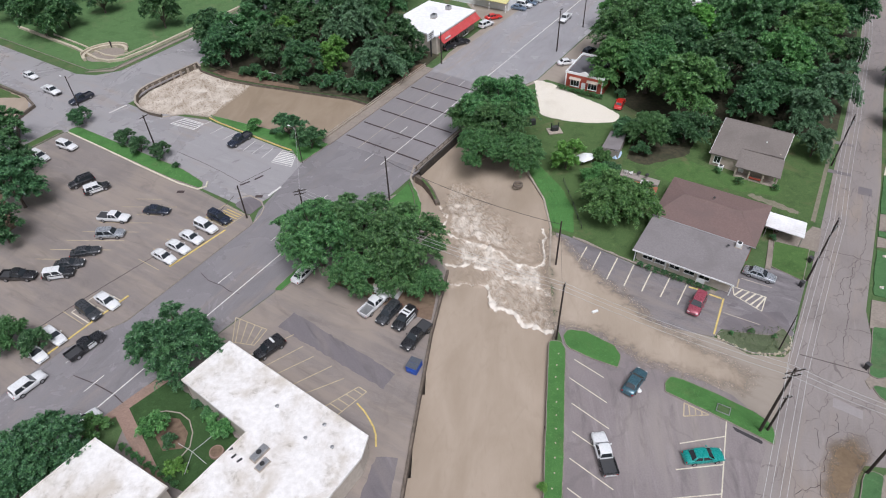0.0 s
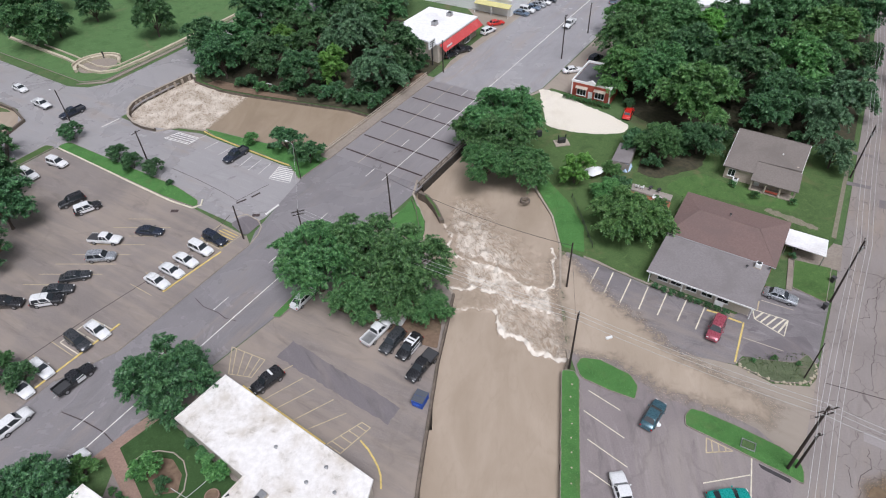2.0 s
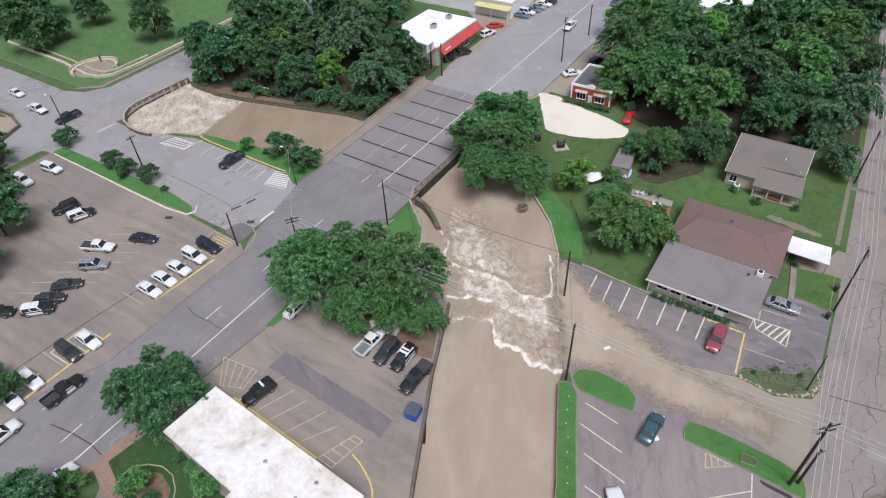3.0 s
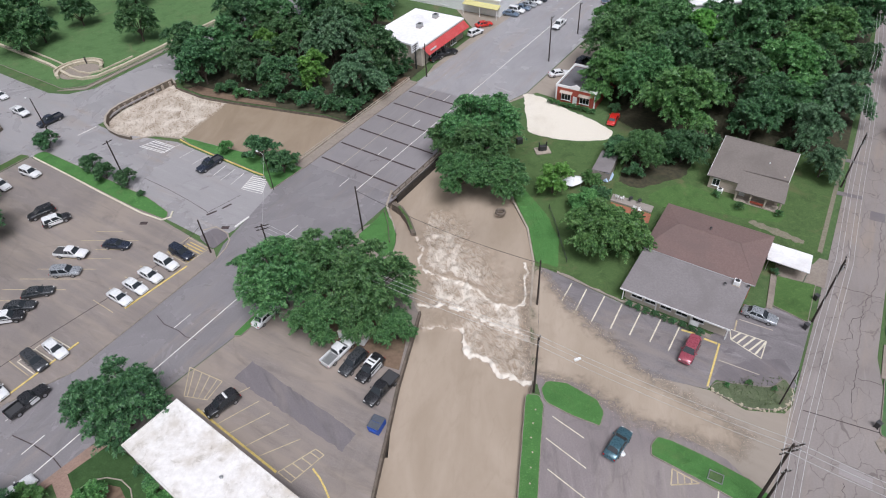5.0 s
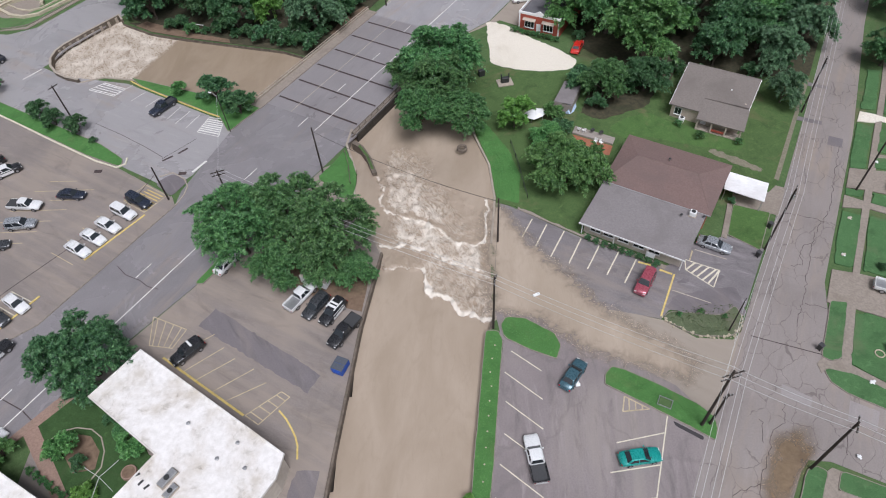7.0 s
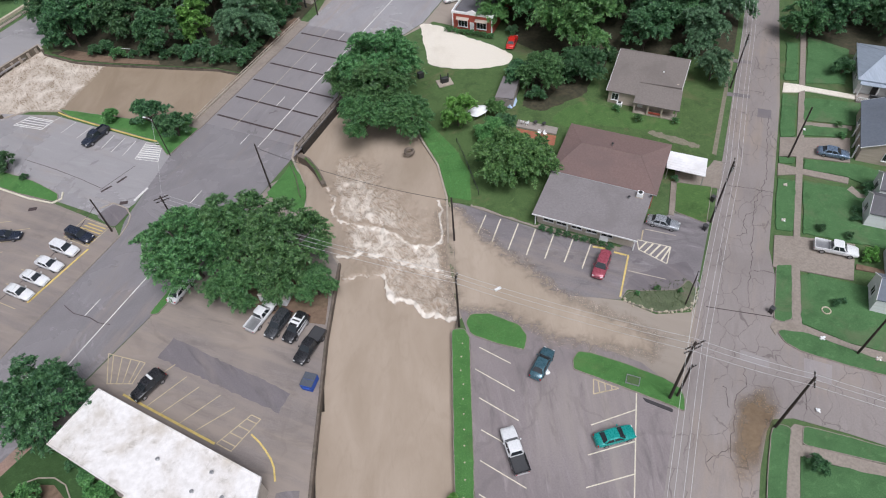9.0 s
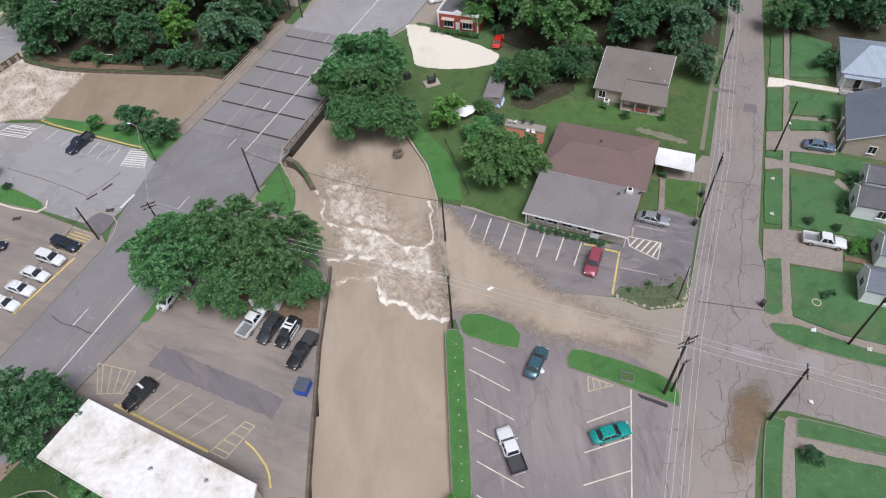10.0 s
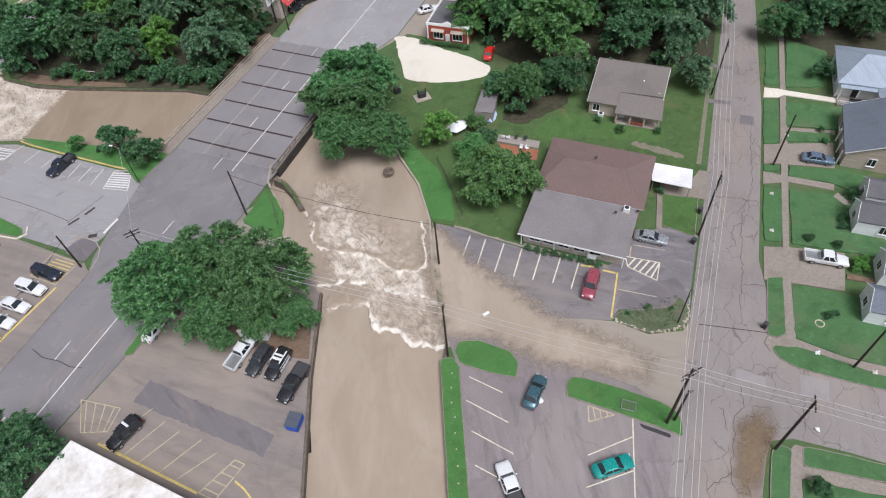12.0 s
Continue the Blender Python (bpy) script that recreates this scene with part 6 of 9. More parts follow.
part("porch_floor", slab([H2(4.9, -1.9), H2(12.4, -1.9), H2(12.4, -0.2), H2(4.9, -0.2)], 0, 0.3, inset=0.03), M["concrete"], taupe)
for a in (5.0, 7.4, 9.8, 12.2):
    part("porch_post", box(bmesh.new(), -0.13, 0.13, -0.13, 0.13, 0.3, 2.4, 0.02, Matrix.Translation((*H2(a, -1.8), 0))), M["wall_beige"], taupe)
part("porch_rail", ribbon([H2(7.4, -1.8), H2(9.8, -1.8)], 0.12, 0.55, 0.95), M["wall_brick"], taupe, "reddish porch railing")
bm = bmesh.new()
box(bm, -0.35, 0.35, -0.35, 0.35, 2.6, 4.2, 0.04, Matrix.Translation((*H2(11.3, 3.4), 0)))
part("chimney", bm, M["wall_beige"], taupe)
rise = (5.5 - 2.9) / (13.0 * 0.70)
lip = [up(H2(4.6, 2.4), 3.0 + 2.4 * rise), up(H2(12.1, 2.4), 3.0 + 2.4 * rise), up(H2(12.1, 9.0), 3.0 + 9.0 * rise), up(H2(4.6, 9.0), 3.0 + 9.0 * rise)]
part("upper_roof", loft(bmesh.new(), [[(p[0], p[1], p[2] - 0.05) for p in lip], [(p[0], p[1], p[2] + e) for p, e in zip(lip, (0.08, 0.36, 0.02, 0.02))]]), M["roof_taupe"], taupe, "raised roof slope that overhangs the porch roof")
vt = thing("roof_vent", "small white vent on the taupe roof", "vent", *H2(8.2, 5.4), 4.5, 0, "roof vents")
part("cap", tube(bmesh.new(), [(0, 0, 0), (0, 0, 0.25)], [0.16, 0.12], 8), M["plastic_white"], vt)
box_ac = thing("air_conditioner", "white air conditioner box against the beige wall", "air conditioner", *H2(2.2, -0.7), 0, -31)
part("housing", box(bmesh.new(), -0.5, 0.5, -0.4, 0.4, 0, 0.9, 0.04), M["plastic_white"], box_ac)
part("fan_guard", tube(bmesh.new(), [(0, 0, 0.9), (0, 0, 0.94)], 0.32, 14), M["dark_metal"], box_ac)

brick = thing("brick_shop", "small red brick building with a white parapet and bay windows", "building")
B = local((25.0, 134.6), (0.871, -0.491), (0.491, 0.871))
bo = [B(0, 0), B(9.0, 0), B(9.0, 10.5), B(0, 10.5)]
part("wall", wall_run(bo, -0.1, 3.6, 0.3), M["wall_brick"], brick, "bright red brick wall")
part("roof", slab([B(0.15, 0.15), B(8.85, 0.15), B(8.85, 10.4), B(0.15, 10.4)], 3.3, 3.5), M["roof_charcoal"], brick, "dark grey flat roof")
part("parapet", wall_run(bo, 3.6, 4.1, 0.42), M["trim"], brick, "white parapet")
part("pediment", loft(bmesh.new(), [[up(B(3.2, -0.12), 4.08), up(B(5.8, -0.12), 4.08), up(B(4.5, -0.12), 4.75)], [up(B(3.2, 0.12), 4.08), up(B(5.8, 0.12), 4.08), up(B(4.5, 0.12), 4.75)]]), M["trim"], brick, "white triangular pediment")
for t in (0.27, 0.74):
    window_part(brick, face(bo[0], bo[1], t, 0.9) @ Matrix.Translation((0, -0.16, 0)), 2.0, 1.7, bars=2)
    part("window_awning", tilted([up(B(9 * t - 1.4, -0.75), 2.62), up(B(9 * t + 1.4, -0.75), 2.62), up(B(9 * t + 1.4, -0.1), 2.95), up(B(9 * t - 1.4, -0.1), 2.95)], 0.08), M["wall_beige"], brick)
for a in (0.1, 8.9):
    part("corner_post", box(bmesh.new(), -0.14, 0.14, -0.14, 0.14, 0, 3.7, 0.02, Matrix.Translation((*B(a, -0.12), 0))), M["trim"], brick)
door_part(brick, face(bo[0], bo[1], 0.5, 0.0) @ Matrix.Translation((0, -0.16, 0)))
rear = gable_house("house", "dark-roofed rear wing behind the red brick shop", tuple(B(3.6, 10.8)), (0.871, -0.491), 6.0, 7.0, 3.0, 4.6, "wall_brick", "roof_charcoal", 0.5, 0.3, ((1, 0.5),))

store = flat_building("store_building", "store with a clean white flat roof and red awning", [(-18.1, 161.8), (-8.4, 176.6), (4.5, 169.1), (-5.6, 152.6)], 5.0, "wall_tan", "clean_roof")
bm = tilted([up((-5.1, 152.9), 4.6), up((4.6, 168.8), 4.6), up((6.0, 168.0), 3.2), up((-3.7, 152.1), 3.2)], 0.12)
part("awning", bm, M["red_awning"], store, "red sloping awning")
for t in (0.2, 0.45, 0.7):
    window_part(store, face((-5.2, 153.2), (4.2, 168.6), t, 0.6) @ Matrix.Translation((0, -0.5, 0)), 2.4, 2.0, bars=2)
roof_unit(-6.6, 164.6, 4.94, 60, 1.6, 1.2, 1.0)
roof_unit(-2.8, 170.4, 4.94, 60, 1.4, 1.2, 0.9)
part("sign_bars", box(bmesh.new(), -1.2, 1.2, -0.1, 0.0, 0, 0.4, 0, face((-3.9, 152.4), (5.8, 168.3), 0.12, 3.75)), M["trim"], store, "pale plain bar on the awning")
far_store = flat_building("store_building", "long white store with a yellow corner canopy", [(-14.0, 197.0), (14.4, 180.6), (24.4, 198.0), (-4.0, 214.0)], 4.6, "wall_white", "clean_roof")
part("canopy", tilted([up((5.0, 186.1), 3.4), up((14.6, 180.5), 3.4), up((13.6, 178.8), 2.9), up((4.0, 184.4), 2.9)], 0.14), M["yellow_awning"], far_store, "yellow canopy")
for x, y in ((4.2, 184.5), (8.8, 181.8), (13.4, 179.1)):
    part("post", tube(bmesh.new(), [(x, y, 0), (x, y, 2.9)], 0.09, 8), M["trim"], far_store)
for t in (0.25, 0.45, 0.65, 0.85):
    window_part(far_store, face((-14.0, 197.0), (14.4, 180.6), t, 0.6) @ Matrix.Translation((0, 0.2, 0)), 2.2, 2.0)
flat_building("store_building", "white-roofed shed behind the trees", [(61.5, 175.3), (62.8, 169.4), (77.2, 171.0), (82.0, 180.0), (66.0, 188.0)], 6.2, "wall_white", "clean_roof")

UX, UY = (0.866, -0.5), (0.5, 0.866)
whites = "white weatherboard house with a grey shingle roof"
gable_house("house", whites, (76.2, 65.4), UX, 12.0, 4.5, 2.7, 4.2, "wall_white", "roof_charcoal", 0.5, 0.2, ((3, 0.5), (0, 0.3), (0, 0.7)))
gable_house("house", "white weatherboard house with a street gable", (80.3, 69.5), UX, 11.0, 4.1, 2.7, 4.1, "wall_white", "roof_charcoal", 0.5, 0.2, ((3, 0.5),))
gable_house("house", "pale blue-white weatherboard house with a slate roof", (68.5, 51.2), UX, 14.0, 4.4, 2.7, 4.3, "wall_white", "roof_slate", 0.5, 0.2, ((3, 0.5), (0, 0.2), (0, 0.6)))
gable_house("house", "pale blue-white weatherboard house with a slate roof", (73.9, 56.2), UX, 12.0, 4.4, 2.7, 4.2, "wall_white", "roof_slate", 0.5, 0.2, ((3, 0.5),))
slate, HS = gable_house("house", "beige house with a slate-blue roof and white trim", (92.4, 73.0), (0.52, 0.854), 12.0, 11.0, 3.0, 5.6, "wall_beige", "roof_slate", 0.5, 0.45, ((3, 0.35), (2, 0.3)), (2, 0.6))
for a in (0.4, 3.0, 6.0):
    part("porch_post", box(bmesh.new(), -0.09, 0.09, -0.09, 0.09, 0, 2.6, 0.01, Matrix.Translation((*HS(a, 11.6), 0))), M["trim"], slate)
def hip_roof(parent, H, x0, x1, y0, y1, eave, ridge, run, mat, name="roof"):
    """A hip roof over a rectangle, its ridge along the first axis."""
    mid = (y0 + y1) / 2
    rim = [up(H(x0, y0), eave), up(H(x1, y0), eave), up(H(x1, y1), eave), up(H(x0, y1), eave)]
    tops = [up(H(x0 + run, mid), ridge), up(H(x1 - run, mid), ridge)]
    bm = bmesh.new()
    v = [bm.verts.new(p) for p in rim + tops]
    low = [bm.verts.new((p[0], p[1], p[2] - 0.22)) for p in rim]
    for f in ((0, 1, 5, 4), (1, 2, 5), (2, 3, 4, 5), (3, 0, 4)):
        bm.faces.new([v[i] for i in f])
    for i in range(4):
        bm.faces.new((v[(i + 1) % 4], v[i], low[i], low[(i + 1) % 4]))
    bm.faces.new(low[::-1])
    part(name, bm, M[mat], parent, "pale blue metal hip roof")
    for p, q in ((rim[0], tops[0]), (rim[1], tops[1]), (rim[2], tops[1]), (rim[3], tops[0]), (tops[0], tops[1])):
        part("hip_cap", tube(bmesh.new(), [p, q], 0.06, 5), M[mat], parent)


metal_house = thing("house", "white house with a pale blue hip roof and cluttered porch", "house")
HM = local((92.4, 95.2), Vector(UX), Vector(UY))
rim_m = [HM(0, 0), HM(14, 0), HM(14, 11), HM(0, 11)]
part("wall", wall_run(rim_m, -0.1, 3.1), M["wall_white"], metal_house, "white weatherboard wall")
hip_roof(metal_house, HM, -0.6, 14.6, -0.6, 11.6, 3.2, 5.6, 4.0, "roof_metal")
part("wing_wall", wall_run([HM(6.2, -3.4), HM(12.6, -3.4), HM(12.6, 0.2), HM(6.2, 0.2)], -0.1, 2.8), M["wall_white"], metal_house, "white wing wall")
hip_roof(metal_house, HM, 5.8, 13.0, -3.9, 3.6, 2.9, 4.3, 3.0, "roof_metal", "wing_roof")
window_part(metal_house, face(HM(6.2, -3.4), HM(12.6, -3.4), 0.3, 0.9) @ Matrix.Translation((0, -0.13, 0)), 1.4, 1.3)
for t in (0.25, 0.7):
    window_part(metal_house, face(HM(0, 11), HM(0, 0), t, 0.9) @ Matrix.Translation((0, -0.13, 0)), 1.2, 1.4)
door_part(metal_house, face(HM(0, 0), HM(14, 0), 0.2, 0.3) @ Matrix.Translation((0, -0.13, 0)), mat="dark_metal")
part("porch_floor", slab([HM(0.2, -2.8), HM(6.0, -2.8), HM(6.0, -0.15), HM(0.2, -0.15)], 0, 0.3), M["deck_wood"], metal_house)
part("porch_roof", tilted([up(HM(0.0, -1.3), 2.7), up(HM(6.0, -1.3), 2.7), up(HM(6.0, -0.2), 3.0), up(HM(0.0, -0.2), 3.0)], 0.1), M["roof_metal"], metal_house)
for a in (0.3, 3.1, 5.9):
    part("porch_post", box(bmesh.new(), -0.08, 0.08, -0.08, 0.08, 0.3, 2.62, 0.01, Matrix.Translation((*HM(a, -1.2), 0))), M["trim"], metal_house)
part("porch_rail", ribbon([HM(0.3, -2.7), HM(3.8, -2.7)], 0.08, 0.95, 1.05), M["trim"], metal_house, "white porch rail")
for k in range(12):
    part("baluster", box(bmesh.new(), -0.03, 0.03, -0.03, 0.03, 0.3, 0.95, 0, Matrix.Translation((*HM(0.3 + 0.31 * k, -2.7), 0))), M["trim"], metal_house)
sofa = thing("porch_sofa", "dark sofa on the porch of a white house", "sofa", *HM(3.0, -2.0), 0.3, -30)
part("seat", box(bmesh.new(), -0.9, 0.9, -0.4, 0.4, 0.1, 0.45, 0.06), M["dark_metal"], sofa)
part("backrest", box(bmesh.new(), -0.9, 0.9, 0.25, 0.45, 0.4, 0.9, 0.06), M["dark_metal"], sofa)
for x in (-0.85, 0.85):
    part("armrest", box(bmesh.new(), x - 0.1, x + 0.1, -0.4, 0.4, 0.4, 0.65, 0.04), M["dark_metal"], sofa)
barrow = thing("wheelbarrow", "rust-red wheelbarrow at the end of a gravel drive", "wheelbarrow", *HM(4.6, -4.6), 0.1, 20)
part("tray", loft(bmesh.new(), [[(-0.35, -0.25, 0.3), (0.4, -0.25, 0.3), (0.4, 0.25, 0.3), (-0.35, 0.25, 0.3)], [(-0.6, -0.4, 0.65), (0.7, -0.4, 0.6), (0.7, 0.4, 0.6), (-0.6, 0.4, 0.65)]]), M["red_wood"], barrow)
part("wheel", tube(bmesh.new(), [(0.75, -0.05, 0.2), (0.75, 0.05, 0.2)], 0.2, 12), M["tyre"], barrow)
for y in (-0.28, 0.28):
    part("shaft", tube(bmesh.new(), [(0.75, y * 0.3, 0.2), (-0.3, y, 0.35), (-1.2, y, 0.6)], 0.025, 5), M["dark_metal"], barrow)
    part("leg", tube(bmesh.new(), [(-0.35, y, 0.35), (-0.45, y, 0.0)], 0.025, 5), M["dark_metal"], barrow)

# ---- yard things between the shop and the creek ----
shed = thing("garden_shed", "weathered grey shed half hidden by bushes", "shed")
SH = [(28.6, 105.6), (31.6, 104.0), (34.2, 110.0), (31.4, 111.6)]
part("wall", wall_run(SH, 0, 1.9, 0.12), M["deck_wood"], shed)
part("roof", tilted([up(SH[0], 2.0), up(SH[1], 2.2), up(SH[2], 2.25), up(SH[3], 2.05)], 0.1), M["roof_grey"], shed)
tarp = thing("boat_cover", "pale blue tarpaulin over a boat", "tarpaulin", 31.8, 105.6, 0, 65)
bm = loft(bmesh.new(), [[(-1.9, -0.35, 0.3), (-1.9, 0.35, 0.3), (-1.9, 0, 0.8)], [(-0.8, -0.85, 0.2), (-0.8, 0.85, 0.2), (-0.8, 0, 1.3)], [(0.9, -0.85, 0.2), (0.9, 0.85, 0.2), (0.9, 0, 1.25)], [(2.0, -0.3, 0.3), (2.0, 0.3, 0.3), (2.0, 0, 0.8)]])
part("cover", bm, M["tarp_blue"], tarp)
patio = setting("patio", slab([(31.8, 100.2), (38.2, 96.4), (37.4, 94.8), (31.0, 98.4)], 0, 0.42, inset=0.03), M["deck_wood"], "grey board deck", "deck")
setting("mulch_bed", slab([(31.0, 98.2), (37.4, 94.6), (36.4, 92.2), (32.6, 93.6)], 0, 0.13), M["red_wood"], "red mulch bed beside the deck", "bed")


def garden_chair(x, y, z, turn):
    c = thing("garden_chair", "white plastic garden chair on the deck", "chair", x, y, z, turn, "garden chairs")
    part("seat", box(bmesh.new(), -0.28, 0.28, -0.28, 0.28, 0.38, 0.43, 0.02), M["plastic_white"], c)
    part("backrest", box(bmesh.new(), -0.28, -0.23, -0.28, 0.28, 0.43, 0.92, 0.02), M["plastic_white"], c)
    for sx in (-0.24, 0.24):
        for sy in (-0.24, 0.24):
            part("leg", tube(bmesh.new(), [(sx * 1.1, sy * 1.1, 0), (sx, sy, 0.4)], 0.03, 6), M["plastic_white"], c)
    for sy in (-0.3, 0.3):
        part("armrest", box(bmesh.new(), -0.26, 0.24, sy - 0.03, sy + 0.03, 0.62, 0.66, 0.01), M["plastic_white"], c)
    return c


garden_chair(32.2, 98.8, 0.42, 60)
garden_chair(33.0, 98.4, 0.42, 110)
garden_chair(34.6, 95.6, 0.12, 240)
garden_chair(35.5, 95.2, 0.12, 300)
for x, y in ((34.4, 97.9), (35.8, 97.2)):
    g = thing("barbecue_grill", "black grill on the deck", "grill", x, y, 0.42, 20, "grills")
    part("bowl", loft(bmesh.new(), [[(0.42 * r * math.cos(a * 0.785), 0.3 * r * math.sin(a * 0.785), z) for a in range(8)] for r, z in ((0.5, 0.45), (1, 0.7), (1, 0.85), (0.5, 1.05))]), M["dark_metal"], g)
    for a in range(3):
        part("leg", tube(bmesh.new(), [(0.3 * math.cos(a * 2.09), 0.25 * math.sin(a * 2.09), 0), (0.2 * math.cos(a * 2.09), 0.16 * math.sin(a * 2.09), 0.5)], 0.02, 5), M["dark_metal"], g)
canopy = thing("garden_canopy", "torn white canopy among the bushes", "canopy", 24.9, 103.0, 0, 20)
bm = loft(bmesh.new(), [[(2.0 * r * math.cos(a * 0.785 + 0.4) * (1 + 0.15 * (a % 2)), 1.5 * r * math.sin(a * 0.785 + 0.4), z - 0.12 * (a % 3)) for a in range(8)] for r, z in ((1, 1.5), (0.6, 1.85), (0.1, 2.0))])
part("cover", bm, M["plastic_white"], canopy)
for a in range(4):
    part("pole", tube(bmesh.new(), [(1.6 * math.cos(a * 1.57 + 0.8), 1.2 * math.sin(a * 1.57 + 0.8), 0), (1.6 * math.cos(a * 1.57 + 0.8), 1.2 * math.sin(a * 1.57 + 0.8), 1.45)], 0.03, 5), M["metal"], canopy)
well = thing("pump_stand", "dark iron pump frame on a concrete plinth", "pump", 20.4, 114.7, 0.1, 10)
part("plinth", box(bmesh.new(), -1.5, 1.5, -1.2, 1.2, 0, 0.25, 0.05), M["concrete"], well)
part("block", box(bmesh.new(), -0.7, 0.7, -0.4, 0.4, 0.25, 1.3, 0.05), M["dark_metal"], well)
for x in (-0.75, 0.75):
    part("post", box(bmesh.new(), x - 0.1, x + 0.1, -0.1, 0.1, 0.25, 2.1, 0.02), M["dark_metal"], well)
bench_box = thing("electrical_box", "small dark electrical cabinet in the yard", "cabinet", 16.0, 117.6, 0.1, 20)
part("cabinet", box(bmesh.new(), -0.6, 0.6, -0.4, 0.4, 0, 1.3, 0.04), M["dark_metal"], bench_box)
tyre_thing = thing("old_tyre", "dark ring of a manhole rising out of the flood", "manhole", 11.4, 95.8, 0.0)
bm = bmesh.new()
prof = [(0.55, 0.0), (0.95, 0.0), (0.9, 0.4), (0.75, 0.5), (0.6, 0.42)]
rings = [[(r * math.cos(a * math.tau / 20), r * math.sin(a * math.tau / 20), z) for r, z in prof] for a in range(21)]
loft(bm, rings, False)
bmesh.ops.remove_doubles(bm, verts=bm.verts, dist=1e-4)
part("ring", bm, M["concrete_dark"], tyre_thing)
fence = thing("wire_fence", "low dark wire fence down the grassy bank", "fence")
FP = [(20.0, 96.6), (20.5, 92.9), (20.9, 89.2), (21.2, 85.6), (21.5, 82.9)]
for p in FP:
    part("post", tube(bmesh.new(), [(*p, 0.0), (*p, 1.1)], 0.05, 6), M["dark_metal"], fence)
for z in (0.4, 0.75, 1.05):
    part("strand", tube(bmesh.new(), [(*p, z) for p in FP], 0.025, 4), M["dark_metal"], fence)

# park memorial: a curved stone bench round a paved disc
memorial = thing("park_memorial", "curved pale stone seat round a paved circle", "memorial", -94.1, 155.6, 0.1, 30)
arc = [(5.4 * math.cos(radians(a)), 4.6 * math.sin(radians(a))) for a in range(-20, 205, 12)]
part("floor", slab([(4.9 * math.cos(a * math.tau / 28), 4.1 * math.sin(a * math.tau / 28)) for a in range(28)], -0.1, 0.06), M["walk"], memorial)
part("seat_wall", ribbon(arc, 0.7, 0, 0.7), M["stone"], memorial)
part("cap", ribbon(arc, 0.85, 0.7, 0.78), M["stone"], memorial)
part("back_wall", ribbon([(p[0] * 1.14, p[1] * 1.16) for p in arc[3:16]], 0.35, 0, 1.1), M["stone"], memorial)
pl = thing("memorial_post", "dark slim post at the memorial", "post", -94.3, 160.0, 0.1, 0)
part("post", box(bmesh.new(), -0.15, 0.15, -0.15, 0.15, 0, 1.9, 0.02), M["dark_metal"], pl)


# ---- trees and shrubs ----
def leaf_sprays(rng, boughs, leaf, sprays, per_spray, middle, droop):
    """Leaf blades along short twigs that grow out of the boughs (x, y, z, r), rising, then drooping at their tips."""
    cs = np.array(boughs)
    tris = []
    for k, (x, y, z, r) in enumerate(boughs):
        n = max(10, int(sprays * (r / cs[:, 3].mean()) ** 2))
        d = rng.normal(size=(n, 3))
        d /= np.linalg.norm(d, axis=1)[:, None]
        d[:, 2] = np.where(d[:, 2] < -0.45, -d[:, 2], d[:, 2])
        o = np.array([x, y, z]) + d * r * np.array([1, 1, 0.8]) * (0.34 + 0.26 * rng.random((n, 1)))
        gap = ((o[:, None, :] - cs[None, :, :3]) ** 2).sum(2) < (cs[None, :, 3] * 0.5) ** 2
        gap[:, k] = False
        keep = ~gap.any(1)
        o, d = o[keep], d[keep]
        n = len(o)
        if not n:
            continue
        away_from = o - np.array(middle)
        away_from /= np.linalg.norm(away_from, axis=1)[:, None] + 1e-6
        axis = d * 0.5 + away_from * 0.45 + np.array([0, 0, 0.42]) + rng.normal(size=(n, 3)) * 0.3
        axis /= np.linalg.norm(axis, axis=1)[:, None]
        reach = r * (0.5 + 0.5 * rng.random(n) ** 1.4)
        m = per_spray
        u = rng.random((n, m)) ** 0.8
        side = rng.normal(size=(n, m, 3))
        side -= (side * axis[:, None, :]).sum(2)[:, :, None] * axis[:, None, :]
        side /= np.linalg.norm(side, axis=2)[:, :, None] + 1e-6
        wide = reach[:, None] * 0.3 * np.sqrt(np.clip(1.02 - u, 0, 1)) + leaf * 0.2
        c = o[:, None, :] + axis[:, None, :] * (u * reach[:, None])[:, :, None] + side * (wide * rng.random((n, m)) ** 0.6)[:, :, None]
        c[:, :, 2] -= droop * reach[:, None] * u ** 2
        a = axis[:, None, :] * 0.75 + side * 0.75 + rng.normal(size=(n, m, 3)) * 0.25
        a[:, :, 2] -= droop * u * 0.9
        a /= np.linalg.norm(a, axis=2)[:, :, None]
        nor = d[:, None, :] * 0.5 + side * 0.35 + rng.normal(size=(n, m, 3)) * 0.4 + np.array([0, 0, 0.55])
        b = np.cross(nor, a)
        b /= np.linalg.norm(b, axis=2)[:, :, None] + 1e-6
        size = leaf * (0.65 + 0.7 * rng.random((n, m)))[:, :, None]
        tris.append(np.stack([c - b * size * 0.27 - a * size * 0.3, c + b * size * 0.27 - a * size * 0.3, c + a * size * 0.7], 2).reshape(-1, 3, 3))
    v = np.concatenate(tris)
    me = bpy.data.meshes.new("crown")
    me.from_pydata(v.reshape(-1, 3).tolist(), [], np.arange(len(v) * 3).reshape(-1, 3).tolist())
    return me


